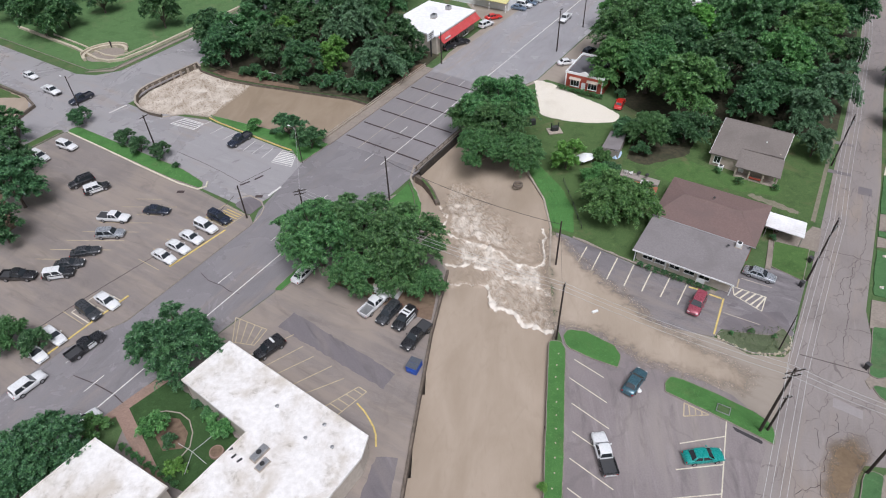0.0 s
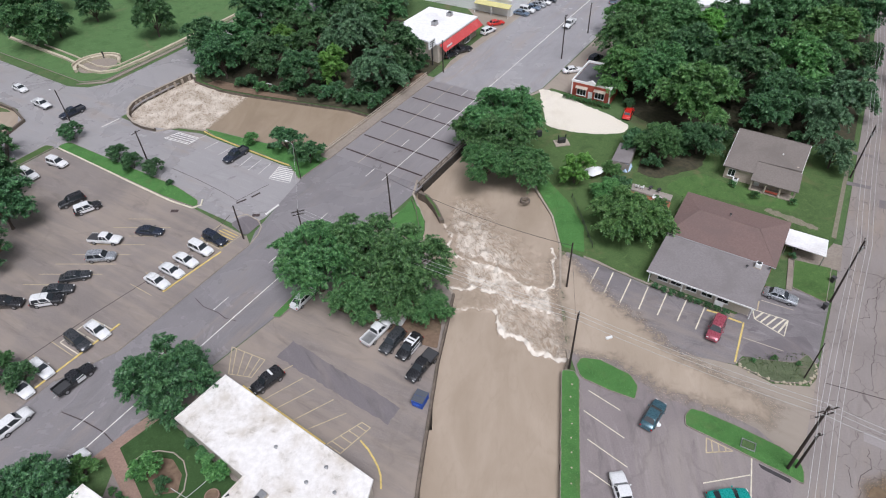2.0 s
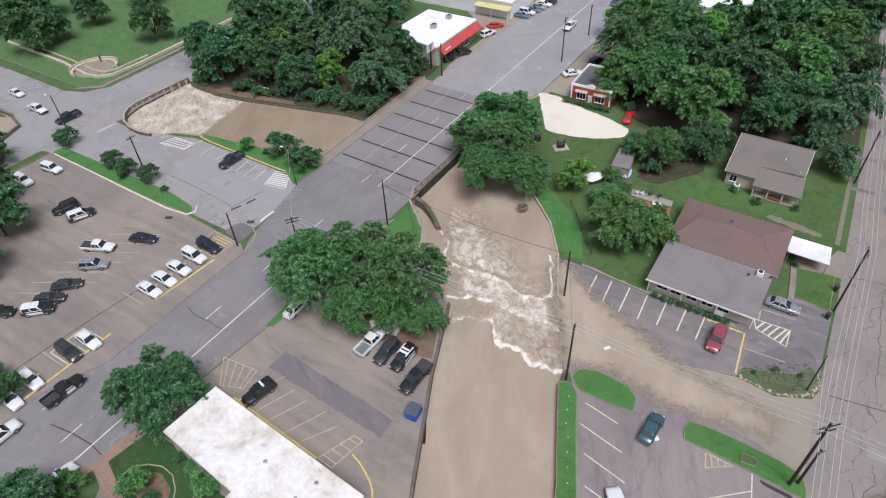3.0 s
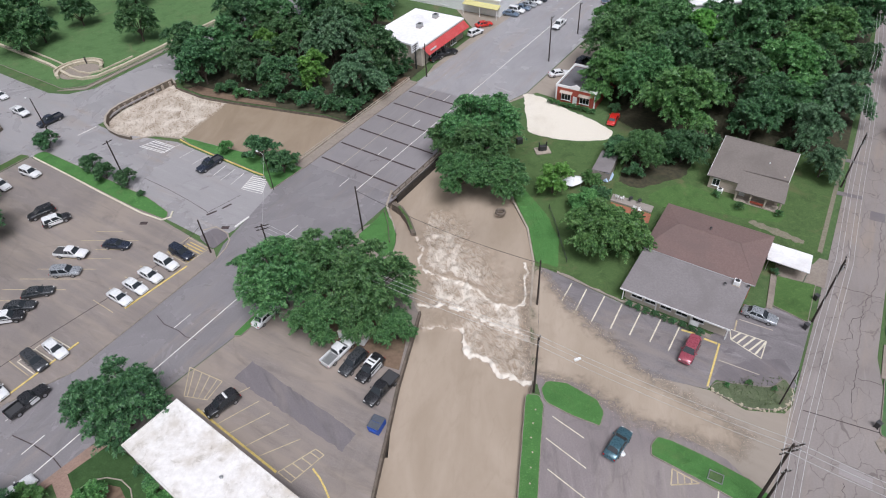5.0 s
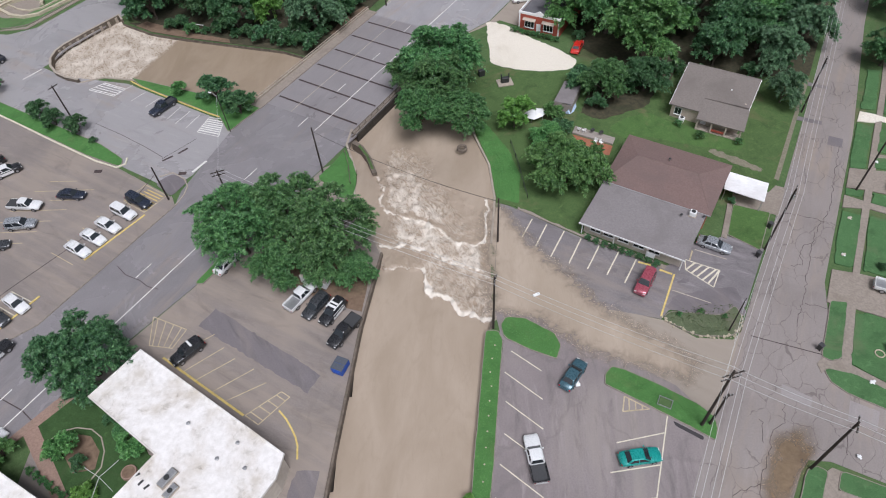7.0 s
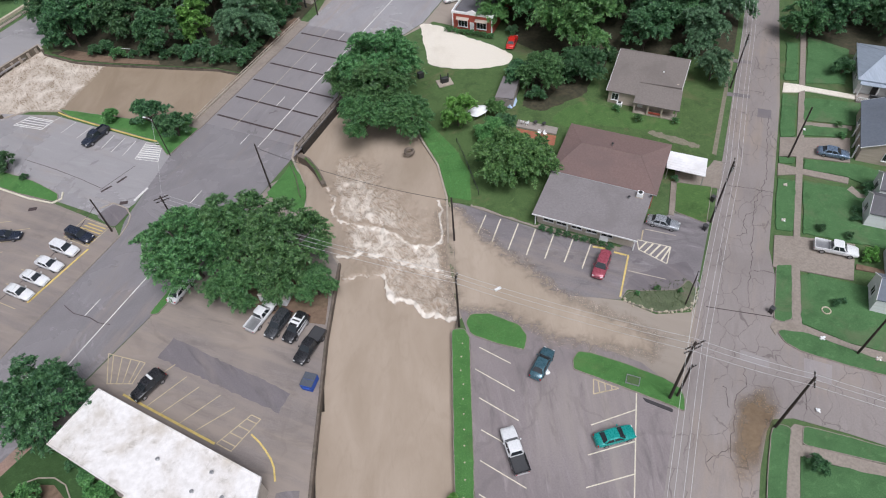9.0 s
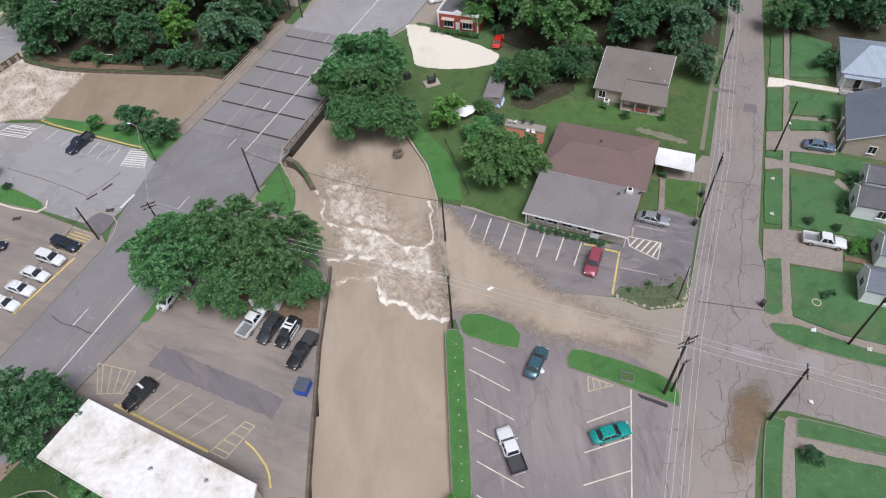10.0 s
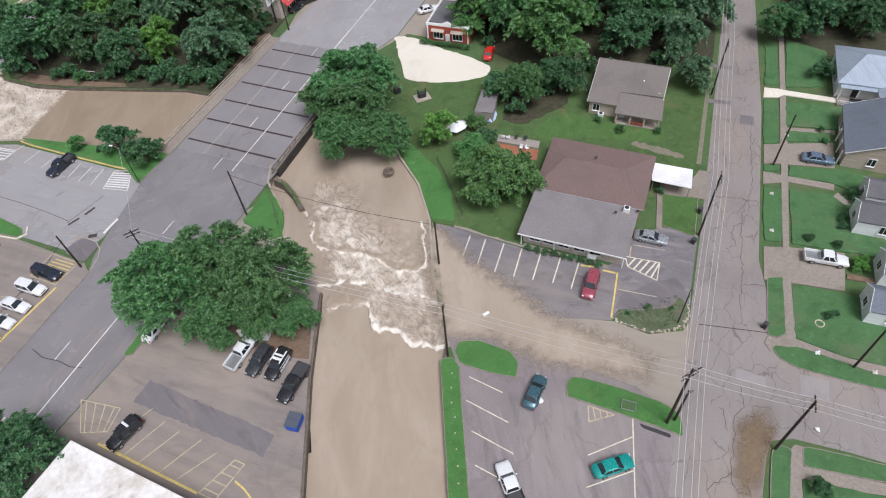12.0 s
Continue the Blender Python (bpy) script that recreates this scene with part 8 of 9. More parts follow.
def vehicle(shape, colour, x, y, turn, label, accent=None, bar=False, bed_cover=False, cap=None, group="", z=0.0, bed=None):
    """A vehicle on the ground; accent: second colour of the doors; cap: colour of the roof."""
    st, foot, top, belt, roof, axles, wr = SHAPES[shape]
    name = {"sedan": "car", "compact": "car", "suv": "sport_utility_vehicle", "pickup": "pickup_truck"}[shape]
    c = thing(name, label, "car" if shape != "pickup" else "pickup truck", x, y, z + 0.006, turn, group)
    part("body", softened(loft(bmesh.new(), [section(*s) for s in st]), 0.05), PAINT[colour], c)
    hw = max(s[1] for s in st)
    cw, tw = hw - 0.08, hw - 0.26
    ch = 0.16

    def loop(x0, x1, w, z, g=0.0):
        return [(x0 - g, -w + ch, z), (x0 - g, w - ch, z), (x0 + ch, w + g, z), (x1 - ch, w + g, z), (x1 + g, w - ch, z), (x1 + g, -w + ch, z), (x1 - ch, -w - g, z), (x0 + ch, -w - g, z)]

    lo, hi = loop(*foot, cw, belt - 0.06), loop(*top, tw, roof - 0.05)
    part("cabin", softened(loft(bmesh.new(), [lo, hi]), 0.03), PAINT[cap or colour], c)

    def pane(name, i, j, t0, t1, s0=0.12, s1=0.94):
        a, b, d, e = (Vector(p) for p in (lo[i], lo[j], hi[j], hi[i]))
        q = [a.lerp(b, t0).lerp(e.lerp(d, t0), s0), a.lerp(b, t1).lerp(e.lerp(d, t1), s0), a.lerp(b, t1).lerp(e.lerp(d, t1), s1), a.lerp(b, t0).lerp(e.lerp(d, t0), s1)]
        n = (q[1] - q[0]).cross(q[3] - q[0]).normalized()
        n = n if n.dot(q[0] - Vector(((foot[0] + foot[1]) / 2, 0, belt))) > 0 else -n
        part(name, loft(bmesh.new(), [[p - n * 0.01 for p in q], [p + n * 0.012 for p in q]]), M["car_glass"], c)

    pane("windscreen", 4, 5, -0.08, 1.08)
    pane("rear_window", 0, 1, -0.02, 1.02)
    for i, j in ((2, 3), (7, 6)):
        pane("side_window", i, j, 0.04, 0.47)
        pane("side_window", i, j, 0.53, 0.97)
    part("roof", loft(bmesh.new(), [loop(*top, tw, roof - 0.07, 0.03), loop(*top, tw, roof - 0.02, 0.04), loop(top[0] + 0.15, top[1] - 0.15, tw - 0.12, roof + 0.02)]), PAINT[cap or colour], c)
    tyre, rim = wheel_meshes(wr, 0.24)
    for ax in axles:
        for sy in (1, -1):
            o = new("wheel", tyre)
            o.parent, o.location = c, (ax, sy * (hw - 0.09), wr)
            q = new("rim", rim)
            q.parent = o
    x0, x1 = st[0][0], st[-1][0]
    for sy in (1, -1):
        part("headlight", box(bmesh.new(), x1 - 0.22, x1 - 0.02, sy * (hw - 0.34) - 0.16, sy * (hw - 0.34) + 0.16, st[-1][3] - 0.02, st[-1][3] + 0.12, 0.03), M["lamp_clear"], c)
        part("tail_light", box(bmesh.new(), x0 - 0.01, x0 + 0.12, sy * (hw - 0.2) - 0.1, sy * (hw - 0.2) + 0.1, st[0][3] - 0.15, st[0][3] + 0.08, 0.02), M["lamp_red"], c)
        part("mirror", box(bmesh.new(), foot[1] - 0.55, foot[1] - 0.38, sy * (hw + 0.1) - 0.1, sy * (hw + 0.1) + 0.1, belt, belt + 0.16, 0.03), PAINT[colour], c)
    part("bumper", box(bmesh.new(), x1 - 0.12, x1 + 0.05, -hw + 0.14, hw - 0.14, st[-1][2] - 0.04, st[-1][2] + 0.16, 0.04), M["bumper"] if shape == "pickup" else PAINT[colour], c)
    part("bumper", box(bmesh.new(), x0 - 0.06, x0 + 0.1, -hw + 0.12, hw - 0.12, st[0][2] - 0.04, st[0][2] + 0.16, 0.04), M["metal"] if shape == "pickup" else PAINT[colour], c)
    part("grille", box(bmesh.new(), x1 - 0.06, x1 + 0.02, -0.42, 0.42, st[-1][3] - 0.14, st[-1][3], 0.02), M["bumper"], c)
    part("wiper", box(bmesh.new(), foot[1] - 0.12, foot[1] + 0.02, -0.5, 0.5, belt - 0.02, belt + 0.01), M["bumper"], c)
    if shape == "pickup":
        bm = bmesh.new()
        for sy in (1, -1):
            box(bm, -2.84, -0.75, sy * 0.92 - 0.06, sy * 0.92 + 0.06, 0.68, 1.14, 0.03)
        box(bm, -2.88, -2.78, -0.86, 0.86, 0.66, 1.12, 0.03)
        if bed:
            for sy in (1, -1):
                box(bm, -2.84, -0.75, sy * 0.96 - 0.02, sy * 0.96 + 0.02, 0.4, 1.1, 0.01)
        part("bed_sides", bm, PAINT[bed or colour], c)
        part("bed_floor", box(bmesh.new(), -2.8, -0.78, -0.85, 0.85, 0.77, 0.80), M["bumper"] if bed or colour != "white" else M["metal"], c)
        if bed_cover:
            part("bed_cover", box(bmesh.new(), -2.8, -0.78, -0.86, 0.86, 1.1, 1.16, 0.02), M["bumper"], c, "black bed cover")
    if accent:
        for sy in (1, -1):
            part("door_panel", box(bmesh.new(), foot[0] + 0.75, foot[1] - 0.15, sy * (hw + 0.018) - 0.008, sy * (hw + 0.018) + 0.008, 0.42, belt - 0.12, 0.004), PAINT[accent], c, "white door panels")
            part("door_frame", box(bmesh.new(), foot[0] + 0.8, foot[1] - 0.3, sy * (cw - 0.02) - 0.02, sy * (cw - 0.02) + 0.02, belt - 0.03, belt + 0.1, 0.004), PAINT[accent], c)
        if shape == "suv" and not cap:
            for sy in (1, -1):
                part("roof_trim", box(bmesh.new(), top[0] + 0.5, top[1] - 0.05, sy * tw - 0.1, sy * tw + 0.07, roof - 0.06, roof + 0.012, 0.01), PAINT[accent], c, "white roof edge")
            part("roof_trim", box(bmesh.new(), top[1] - 0.75, top[1] - 0.35, -tw, tw, roof, roof + 0.028, 0.008), PAINT[accent], c)
    if bar:
        part("light_bar", box(bmesh.new(), (top[0] + top[1]) / 2 - 0.02, (top[0] + top[1]) / 2 + 0.28, -tw + 0.08, tw - 0.08, roof + 0.02, roof + 0.14, 0.03), M["lamp_clear"], c, "clear roof light bar")
    return c


LOT = "parked in the silted lot"
vehicle("pickup", "black", -72.2, 71.3, 0, "black pickup truck " + LOT)
vehicle("suv", "black", -65.6, 71.7, 12, "black and white patrol vehicle " + LOT, "white", True, cap="white")
vehicle("sedan", "charcoal", -65.0, 74.1, 8, "dark grey saloon car " + LOT)
vehicle("sedan", "charcoal", -63.6, 77.1, 14, "charcoal saloon car " + LOT)
vehicle("suv", "silver", -61.2, 81.7, 4, "silver estate car " + LOT)
vehicle("pickup", "white", -62.4, 86.2, -6, "white pickup truck with black bed cover in the lot", bed_cover=True)
vehicle("sedan", "navy", -55.3, 88.3, -7, "dark navy saloon car " + LOT)
ROW = "row along the yellow kerb"
for x, y, col, shp, bar in ((-49.5, 75.8, "white", "sedan", True), (-47.9, 78.2, "white", "sedan", True), (-46.4, 80.7, "white", "sedan", False), (-44.7, 83.5, "white", "suv", False), (-43.0, 86.0, "navy", "suv", False)):
    vehicle(shp, col, x, y, -31, ("white" if col == "white" else "dark navy") + " car in the row along a yellow kerb", bar=bar, group=ROW)
vehicle("suv", "black", -73.6, 97.4, 222, "black utility vehicle beside a patrol car")
vehicle("suv", "black", -69.6, 95.2, 36, "black patrol car with white doors and roof", "white", True, cap="white")
vehicle("suv", "white", -82.8, 110.4, -24, "white utility vehicle at the lot corner")
vehicle("suv", "white", -86.6, 106.4, -31, "white utility vehicle beside the trees")
vehicle("suv", "charcoal", -56.8, 63.4, -33, "dark grey van in a marked bay")
vehicle("sedan", "white", -54.9, 65.6, -33, "white saloon car in a marked bay")
vehicle("sedan", "white", -61.2, 55.4, -33, "white patrol car under a tree", bar=True)
vehicle("sedan", "white", -60.0, 58.6, -33, "white saloon car under a tree")
vehicle("pickup", "black", -54.2, 56.6, 58, "black pickup truck with white tailgate on the road", "white")
vehicle("suv", "white", -59.2, 49.8, 58, "white utility vehicle on the main road")
vehicle("sedan", "white", -108.0, 143.2, -32, "white saloon car near the crossroads")
vehicle("pickup", "white", -98.4, 135.0, -32, "white pickup truck near the crossroads")
vehicle("pickup", "navy", -89.1, 130.8, 236, "dark pickup truck turning at the crossroads")
vehicle("pickup", "navy", -46.2, 112.0, 236, "dark navy pickup truck in a marked bay")
vehicle("pickup", "white", 29.9, 173.5, 240, "white pickup truck on the main road")
vehicle("pickup", "black", 0.2, 158.6, 30, "black off-road vehicle before the store")
vehicle("compact", "black", -2.6, 156.0, 40, "black small car before the store")
vehicle("suv", "white", 7.6, 170.2, 44, "white utility vehicle before the store")
vehicle("sedan", "red", 9.9, 175.4, 20, "red saloon car before the store")
for i, (col, shp) in enumerate((("steel", "sedan"), ("white", "suv"), ("steel", "sedan"), ("silver", "sedan"), ("white", "sedan"), ("navy", "suv"))):
    vehicle(shp, col, 17.4 + 1.75 * i, 182.0 + 1.95 * i, -28, ("steel blue" if col == "steel" else col) + " car in the sales row at the far store", group="cars at the far store")
vehicle("pickup", "steel", *sn(186, 59), 60, "blue pickup truck far along the road")
vehicle("sedan", "white", 27.0, 146.2, 12, "white car beside the brick shop")
vehicle("suv", "navy", 33.4, 152.0, 46, "dark utility vehicle behind the brick shop")
vehicle("sedan", "red", 36.1, 125.4, 66, "bright red small car under the trees")
vehicle("pickup", "white", -12.7, 64.8, 55, "white pickup truck under the shade tree")
vehicle("suv", "charcoal", -10.3, 62.9, 237, "dark grey utility vehicle under the shade tree")
vehicle("suv", "black", -7.8, 61.8, 238, "black patrol vehicle with white doors beside the creek", "white", True)
vehicle("pickup", "black", -5.9, 58.5, 236, "black pickup truck beside the creek wall", bed_cover=True)
vehicle("suv", "black", -27.0, 56.2, 226, "black patrol vehicle with a light bar", None, True)
vehicle("sedan", "white", -24.9, 71.7, 60, "white car under the shade tree at the entrance")
vehicle("sedan", "white", -48.8, 43.8, 58, "white car at the road edge beside the courtyard")
vehicle("sedan", "sea", 24.0, 50.6, 53, "dark blue-green saloon car leaving the lot")
vehicle("sedan", "teal", 30.0, 39.7, 6, "bright teal saloon car in a marked bay")
vehicle("pickup", "white", 18.05, 39.9, 97, "white pickup truck with a black bed", bed="black")
vehicle("suv", "maroon", 36.2, 64.7, 237, "maroon utility vehicle beside a yellow line")
vehicle("sedan", "silver", 47.7, 71.0, -31, "silver saloon car beside the shop")
vehicle("pickup", "white", 69.4, 61.4, -28, "white pickup truck on a brown driveway", z=0.1)
vehicle("sedan", "steel", 79.9, 80.4, -29, "steel blue saloon car on a driveway", z=0.1)
vehicle("sedan", "silver", 53.6, 83.2, -31, "silver car under the white carport", z=0.02)


# ---- utility poles, wires, lamps ----
def pole(x, y, h, turn, label, arms=((0.4, 2.2),), r=0.16, can=False, lamp=None):
    p = thing("utility_pole", label, "utility pole", x, y, 0, turn, "utility poles")
    part("shaft", tube(bmesh.new(), [(0, 0, -0.2), (0, 0, h * 0.5), (0, 0, h)], [r, r * 0.85, r * 0.68], 10), M["pole_wood"], p)
    for d, w in arms:
        part("crossarm", box(bmesh.new(), -w / 2, w / 2, -0.16, -0.04, h - d - 0.07, h - d + 0.07, 0.01), M["pole_wood"], p)
        for k in (-0.46, -0.2, 0.2, 0.46):
            part("insulator", tube(bmesh.new(), [(k * w, -0.1, h - d + 0.07), (k * w, -0.1, h - d + 0.16), (k * w, -0.1, h - d + 0.24)], [0.05, 0.075, 0.035], 8), M["metal"], p)
    if can:
        part("transformer", tube(bmesh.new(), [(0.32, -0.1, h - 2.2), (0.32, -0.1, h - 2.1), (0.32, -0.1, h - 1.3), (0.32, -0.1, h - 1.2)], [0.18, 0.25, 0.25, 0.16], 12), M["metal"], p, "grey transformer can")
    if lamp:
        part("lamp_arm", tube(bmesh.new(), [(0, 0, h - 0.9), (0.5 * lamp, 0, h - 0.45), (lamp, 0, h - 0.4)], 0.04, 6), M["metal"], p)
        part("lamp_head", box(bmesh.new(), lamp - 0.1, lamp + 0.5, -0.14, 0.14, h - 0.5, h - 0.34, 0.05), M["plastic_white"], p, "white street lamp head")
    return p


WOOD = "dark wooden utility pole"
pole(14.4, 58.4, 11.3, 75, WOOD + " beside the flooded street", ((0.5, 1.6),))
pole(16.1, 74.0, 9.2, 0, WOOD + " standing at the flood's edge", ())
pole(-12.7, 91.6, 9.6, 0, WOOD + " beside the bridge", ())
pole(-38.2, 86.5, 7.3, 0, WOOD + " at the lot entrance", ())
pole(-26.6, 83.6, 8.6, 20, WOOD + " rising behind the shade trees", ((0.3, 2.2), (0.9, 2.0)))
pole(54.9, 70.2, 12.2, 62, WOOD + " beside the cracked road", ((0.3, 2.4),), can=True)
pole(72.2, 101.4, 10.9, 62, WOOD + " with a transformer beside the road", ((0.3, 2.4),), can=True)
pole(90.2, 134.0, 10.0, 62, WOOD + " far along the road", ((0.3, 2.4),))
pole(106.5, 166.0, 10.0, 62, WOOD + " far along the road", ((0.3, 2.4),))
pole(38.2, 43.5, 12.9, 15, "tall " + WOOD + " at the street corner", ((0.4, 2.6), (1.3, 2.4)), 0.2)
pole(39.2, 43.6, 7.6, 15, "short leaning " + WOOD + " beside the tall one", ((0.3, 1.2),), 0.17)
pole(72.9, 81.3, 10.2, 0, WOOD + " on the house verge", ())
pole(48.8, 37.9, 12.0, 60, WOOD + " at the corner verge", ((0.4, 2.0),), 0.18)
pole(84.0, 17.6, 12.0, 60, WOOD + " far along the side street", ((0.3, 2.0),))
pole(63.4, 45.4, 10.5, 60, WOOD + " on the grass verge", ((0.3, 2.0),))
pole(45.4, 56.4, 7.4, 0, "thin " + WOOD + " on the rocky island", (), 0.1)
pole(-64.2, 110.8, 7.4, 60, WOOD + " among the strip trees", ((0.3, 2.0),))
pole(-87.6, 126.6, 8.4, 150, WOOD + " with a lamp at the crossroads", (), 0.14, lamp=1.8)
pole(-31.4, 104.0, 8.6, 150, "steel lamp post beside the hatched bay", (), 0.1, lamp=1.4)
pole(-4.3, 147.6, 8.2, 0, WOOD + " at the store corner", ())
pole(25.3, 153.6, 11.0, 60, WOOD + " beside the main road", ((0.3, 2.2),))
pole(34.2, 168.6, 8.0, 60, WOOD + " far along the main road", ((0.3, 2.0),))


def wire(a, b, sag, r=0.02, mat="wire", label="pale overhead power line", group="power lines"):
    a, b = Vector(a), Vector(b)
    pts = [a.lerp(b, t / 14) - Vector((0, 0, sag * 4 * (t / 14) * (1 - t / 14))) for t in range(15)]
    bm = tube(bmesh.new(), pts, r, 4)
    ob = new("power_line", mesh_of(bm, "power_line", M[mat]))
    return tagged(ob, label, "wire", group)


for k, z in ((-0.7, 10.8), (0.0, 10.9), (0.7, 10.8)):
    wire((14.4 + 0.3 * k, 58.4 + k, z), (38.2 + 0.3 * k, 43.5 + 1.2 * k, z + 1.6), 0.6)
    wire((38.2 + 0.3 * k, 43.5 + 1.2 * k, z + 1.6), (48.8 + 0.5 * k, 37.9 + 0.9 * k, z + 0.7), 0.3)
    wire((48.8 + 0.5 * k, 37.9 + 0.9 * k, z + 0.7), (84.0 + 0.5 * k, 17.6 + 0.9 * k, z + 0.4), 0.6)
    wire((14.4 + 0.3 * k, 58.4 + k, z), (-26.6 + 0.4 * k, 83.6 + k, z - 2.6), 0.9)
for k in (-1.0, -0.4, 0.4, 1.0):
    ox, oy = 0.87 * k, -0.5 * k
    wire((38.6 + ox, 43.5 + oy, 12.4), (54.9 + ox, 70.2 + oy, 12.0), 0.5)
    wire((54.9 + ox, 70.2 + oy, 12.0), (72.2 + ox, 101.4 + oy, 10.7), 0.6)
    wire((72.2 + ox, 101.4 + oy, 10.7), (90.2 + ox, 134.0 + oy, 9.8), 0.6)
    wire((90.2 + ox, 134.0 + oy, 9.8), (106.5 + ox, 166.0 + oy, 9.8), 0.6)
    wire((38.6 + ox, 43.5 + oy, 12.4), (24.0 + ox, 16.0 + oy, 12.2), 0.5)
wire((16.1, 74.0, 8.6), (-12.7, 91.6, 8.8), 1.2, 0.035, "cable", "black sagging telephone cable over the rapids", "cables")
wire((14.4, 58.4, 9.0), (16.1, 74.0, 8.6), 0.5, 0.025, "cable", "black sagging telephone cable", "cables")
wire((45.4, 56.4, 7.2), (38.2, 43.5, 9.0), 0.4, 0.02)
wire((-31.4, 104.0, 8.2), (-26.6, 83.6, 8.0), 0.5, 0.02)

# ---- skip, bins, boxes, rocks ----
skip = thing("waste_container", "blue steel waste container with grey lids beside the creek wall", "dumpster", -5.9, 53.0, 0.006, 66)
bm = loft(bmesh.new(), [[(-1.0, -0.75, z0), (1.0, -0.75, z0), (1.0, 0.75 + e, z0), (-1.0, 0.75 + e, z0)] for z0, e in ((0.15, -0.1), (0.6, 0.05), (1.3, 0.1))])
part("bin", bm, M["blue_steel"], skip)
for x in (-0.5, 0.5):
    part("lid", box(bmesh.new(), x - 0.48, x + 0.48, -0.8, 0.9, 1.31, 1.37, 0.02), M["lid"], skip, "grey-blue plastic lid")
for x in (-1.0, 1.0):
    part("lift_sleeve", box(bmesh.new(), x - 0.12, x + 0.12, -0.4, 0.4, 0.7, 0.9, 0.02), M["blue_steel"], skip)
for x in (-0.8, 0.8):
    for y in (-0.55, 0.55):
        part("caster", tube(bmesh.new(), [(x - 0.04, y, 0.08), (x + 0.04, y, 0.08)], 0.08, 8), M["tyre"], skip)


def bin_at(x, y):
    b = thing("wheeled_bin", "dark wheeled bin at the road edge", "bin", x, y, 0.0, 30, "wheeled bins")
    part("tub", loft(bmesh.new(), [[(-w, -w, z0), (w, -w, z0), (w, w, z0), (-w, w, z0)] for w, z0 in ((0.22, 0.05), (0.3, 1.0))]), M["dark_metal"], b)
    part("lid", box(bmesh.new(), -0.33, 0.33, -0.34, 0.34, 1.0, 1.07, 0.02), M["bumper"], b)
    for y0 in (-0.24, 0.24):
        part("caster", tube(bmesh.new(), [(-0.24, y0 - 0.04, 0.1), (-0.24, y0 + 0.04, 0.1)], 0.1, 8), M["tyre"], b)


bin_at(57.0, 74.4)
bin_at(53.4, 68.9)
bin_at(55.9, 53.2)
utility = thing("utility_cover", "pale green utility box on the grass island", "utility box", 34.6, 46.5, 0.15, -28)
part("frame", ribbon([(-0.8, -0.6), (0.8, -0.6), (0.8, 0.6), (-0.8, 0.6)], 0.14, 0, 0.14, True), M["metal"], utility)
part("cover", box(bmesh.new(), -0.72, 0.72, -0.52, 0.52, 0.0, 0.09, 0.01), M["grass_dull"], utility)
marker = thing("kerb_marker", "small pale marker in the flooded street", "marker", 20.8, 63.6, 0.0, 20)
part("block", box(bmesh.new(), -0.5, 0.5, -0.2, 0.2, 0, 0.3, 0.06), M["plastic_white"], marker)
for x, y, sx, lab in ((60.3, 48.2, 0.8, "white cross-shaped debris on the verge"), (65.4, 44.2, 0.9, "white box on the grass verge"), (54.6, 39.0, 0.5, "pale litter on the corner verge"), (65.4, 68.4, 0.7, "pale box on the verge"), (69.3, 75.4, 0.7, "rust and white box on the verge"), (78.8, 87.4, 0.4, "white litter on the lawn")):
    d = thing("debris", lab, "debris", x, y, 0.13, 20, "loose debris")
    part("piece", box(bmesh.new(), -sx / 2, sx / 2, -0.14, 0.14, 0, 0.2, 0.03), M["wall_tan" if "box" in lab else "plastic_white"], d)
    part("piece", box(bmesh.new(), -0.08, 0.14, -0.34, 0.3, 0, 0.08, 0.02), M["wall_tan" if "rust" in lab else "wall_white"], d)
sack = thing("debris", "crumpled white sack lying on the wet lot", "debris", 24.2, 49.9, 0.01, 15, "loose debris")
for dx, dy, w in ((0.0, 0.45, 0.34), (-0.05, 0.0, 0.5), (0.1, -0.5, 0.36)):
    part("fold", loft(bmesh.new(), [[(dx + w * r * math.cos(a * 0.785) * (1 + 0.2 * (a % 2)), dy + 0.8 * w * r * math.sin(a * 0.785), z * w) for a in range(8)] for r, z in ((1, 0), (0.9, 0.35), (0.35, 0.6))]), M["plastic_white"], sack)
hoop = thing("garden_ring", "pale ring of edging stones on the lawn", "garden edging", 63.0, 52.1, 0.12)
part("ring", ribbon([(0.55 * math.cos(a * math.tau / 14), 0.55 * math.sin(a * math.tau / 14)) for a in range(14)], 0.14, 0, 0.14, True), M["stone"], hoop)


def rock_mesh(seed):
    bm = bmesh.new()
    bmesh.ops.create_icosphere(bm, subdivisions=1, radius=0.32)
    rng = random.Random(seed)
    for v in bm.verts:
        v.co *= rng.uniform(0.75, 1.2)
        v.co.z *= 0.7
    return mesh_of(bm, "rock", M["rock"])


ROCKS = [rock_mesh(s) for s in range(4)]
EDGE = [(37.1, 58.6), (38.8, 57.2), (41.0, 55.8), (43.4, 55.3), (45.6, 55.4), (47.1, 56.6), (47.7, 58.2)]
rng = random.Random(5)
for i in range(44):
    t = i / 43 * (len(EDGE) - 1)
    k = min(int(t), len(EDGE) - 2)
    p = Vector(EDGE[k]).lerp(Vector(EDGE[k + 1]), t - k)
    o = new("rock", ROCKS[i % 4])
    s = rng.uniform(0.3, 0.8)
    o.matrix_basis = pose(p.x + rng.uniform(-0.2, 0.3), p.y + rng.uniform(0.0, 0.6), 0.1, 0, 0, rng.uniform(0, 360)) @ Matrix.Diagonal((s, s, s, 1))
    tagged(o, "rough pale field rock edging the weedy island", "rock", "island rocks")
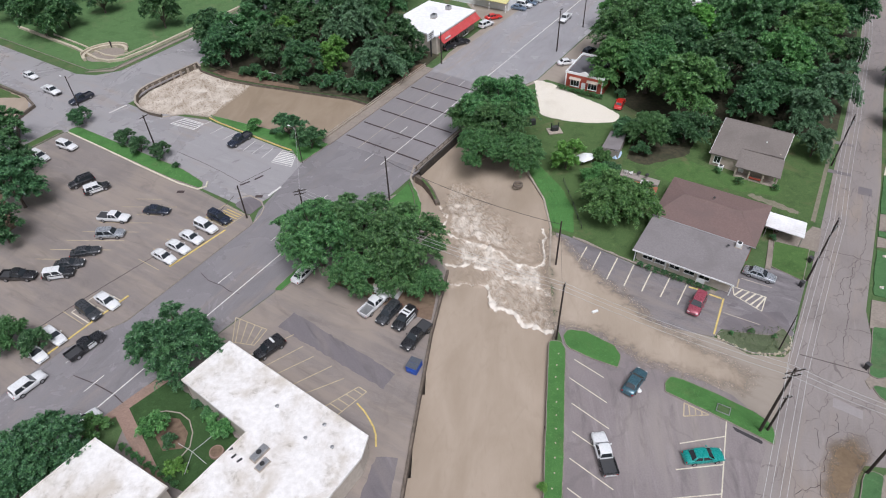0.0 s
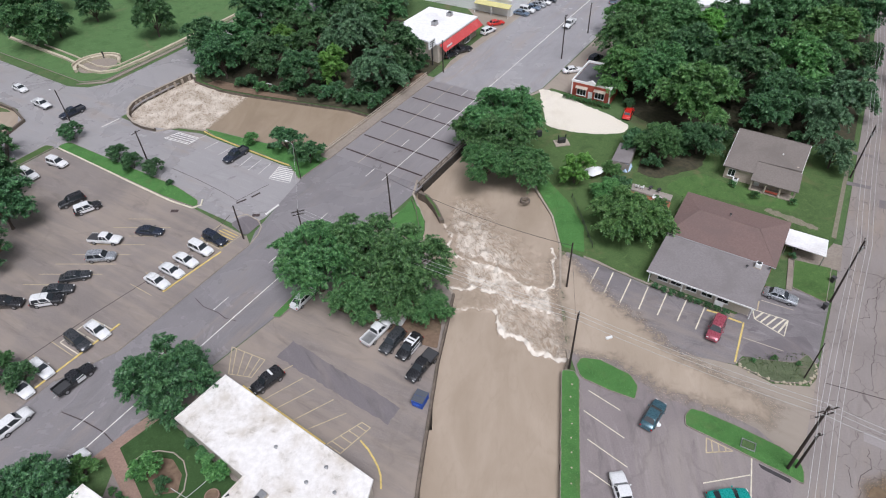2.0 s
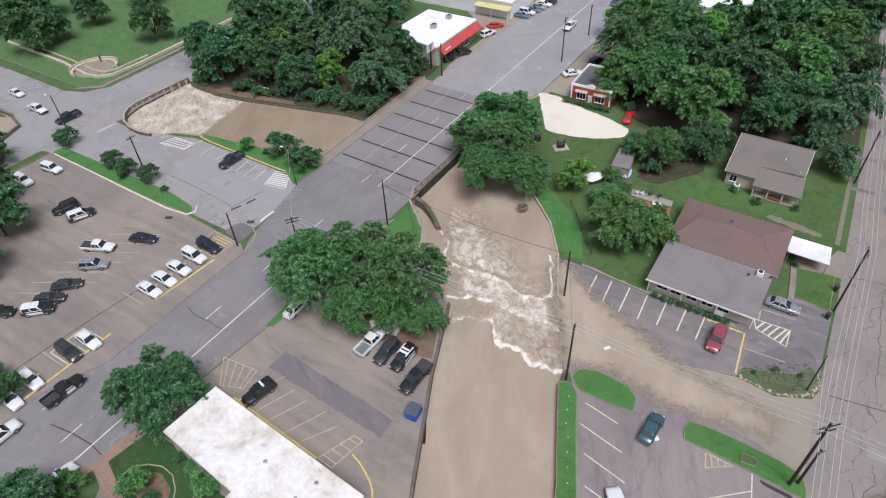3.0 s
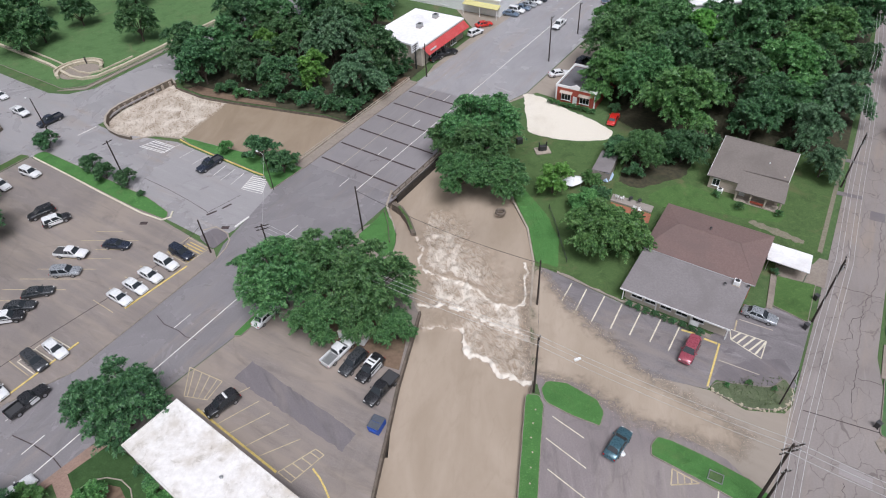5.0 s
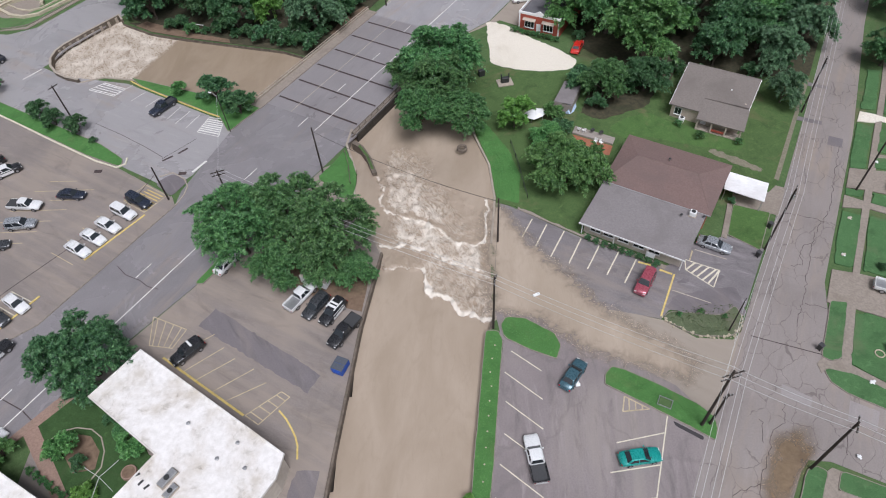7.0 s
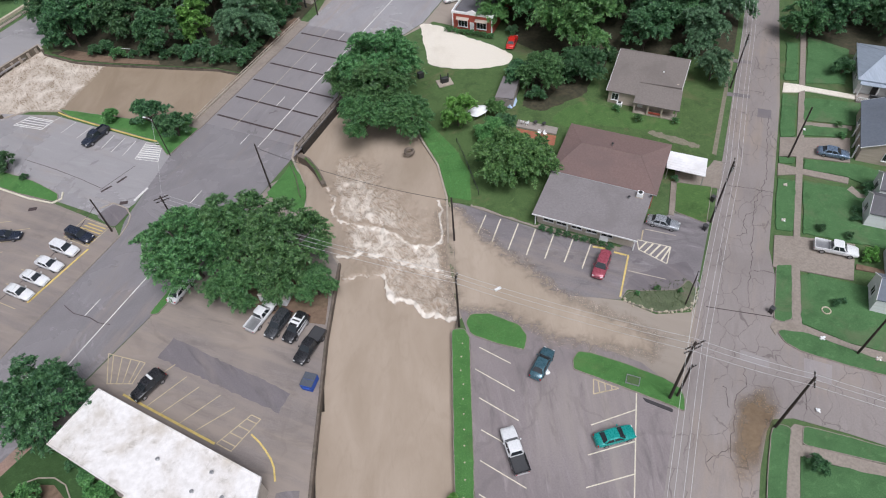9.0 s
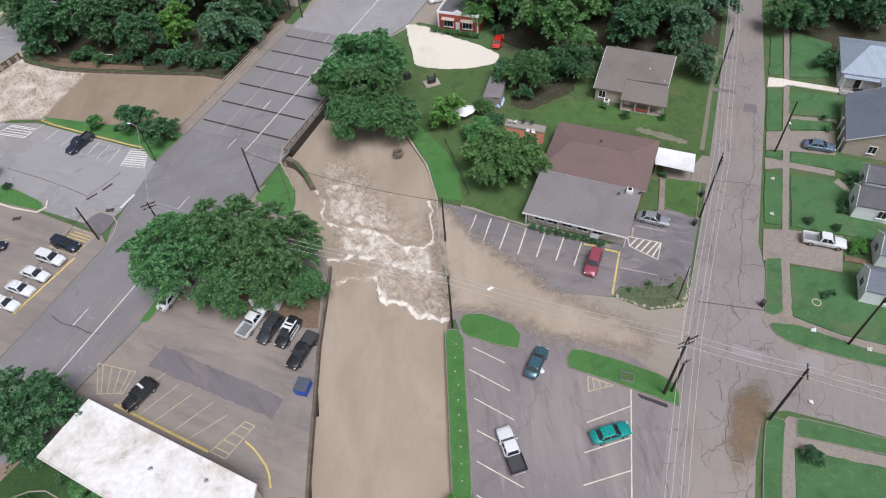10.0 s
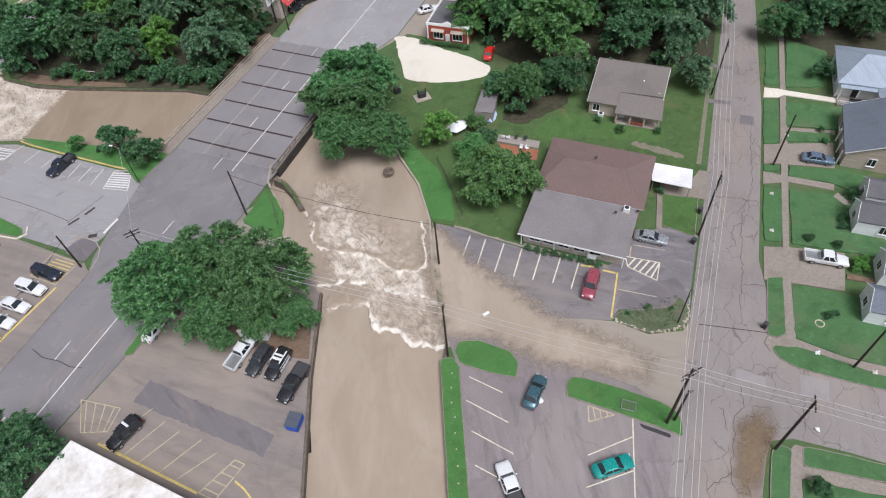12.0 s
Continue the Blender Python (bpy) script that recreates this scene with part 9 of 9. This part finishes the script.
for i in range(12):
    o = new("rock", ROCKS[i % 4])
    o.matrix_basis = pose(14.2 - 0.27 * i + rng.uniform(-0.2, 0.2), 55.6 - 2.0 * i, 0.16, 0, 0, rng.uniform(0, 360)) @ Matrix.Diagonal((0.4, 0.4, 0.5, 1))
    tagged(o, "small pale stone on the creek strip", "rock", "strip stones")
trailer = thing("box_trailer", "pale cream box trailer under the shade trees", "trailer", -10.8, 67.4, 0.012, -22)
part("box", box(bmesh.new(), -2.1, 2.1, -0.9, 0.9, 0.45, 1.9, 0.05), M["plastic_white"], trailer)
part("roof", box(bmesh.new(), -2.15, 2.15, -0.95, 0.95, 1.9, 1.97, 0.03), M["wall_tan"], trailer, "cream roof sheet")
part("door", box(bmesh.new(), 2.1, 2.13, -0.7, 0.7, 0.55, 1.8, 0.01), M["wall_white"], trailer)
part("drawbar", box(bmesh.new(), -3.2, -2.05, -0.06, 0.06, 0.45, 0.55, 0.01), M["dark_metal"], trailer)
for sy in (1, -1):
    part("wheel", tube(bmesh.new(), [(0, sy * 0.84, 0.33), (0, sy * 1.02, 0.33)], 0.33, 14), M["tyre"], trailer)
for end in ((-34.1, 39.8, 2.7), (-29.9, 40.3, 3.4), (-29.4, 36.7, 3.4), (-31.7, 35.5, 3.2)):
    wire((-31.8, 38.5, 3.0), end, 0.05, 0.035, "wire", "white cable crossing above the courtyard", "courtyard cables")
store_sign = thing("pylon_sign", "grey board sign on a dark post by the store", "sign", -7.0, 151.6, 0, 60)
part("post", box(bmesh.new(), -0.15, 0.15, -0.15, 0.15, 0, 6.4, 0.02), M["dark_metal"], store_sign)
part("board", box(bmesh.new(), -1.5, 1.5, -0.14, 0.14, 4.6, 6.6, 0.05), M["wall_white"], store_sign)
for i in range(3):
    part("lettering_bar", box(bmesh.new(), -1.1, 1.1 - 0.3 * i, -0.17, -0.14, 6.1 - 0.5 * i, 6.3 - 0.5 * i), M["dark_metal"], store_sign)
for x, y in ((-53.2, 94.6), (-37.6, 93.0), (-84.6, 124.6)):
    g = setting("drain_grate", slab([(x - 0.7, y - 0.4), (x + 0.7, y - 0.4), (x + 0.7, y + 0.4), (x - 0.7, y + 0.4)], 0.0, 0.014), M["joint"], "dark cast iron drain grate in the street", "drain")
chair_wall = thing("sports_goal", "thin white frame on the far creek bank", "goal frame", -46.4, 141.2, 0.0, -20)
bm = tube(bmesh.new(), [(-1.6, 0, 0), (-1.6, 0, 1.4), (1.6, 0, 1.4), (1.6, 0, 0)], 0.06, 6)
part("frame", bm, M["plastic_white"], chair_wall)
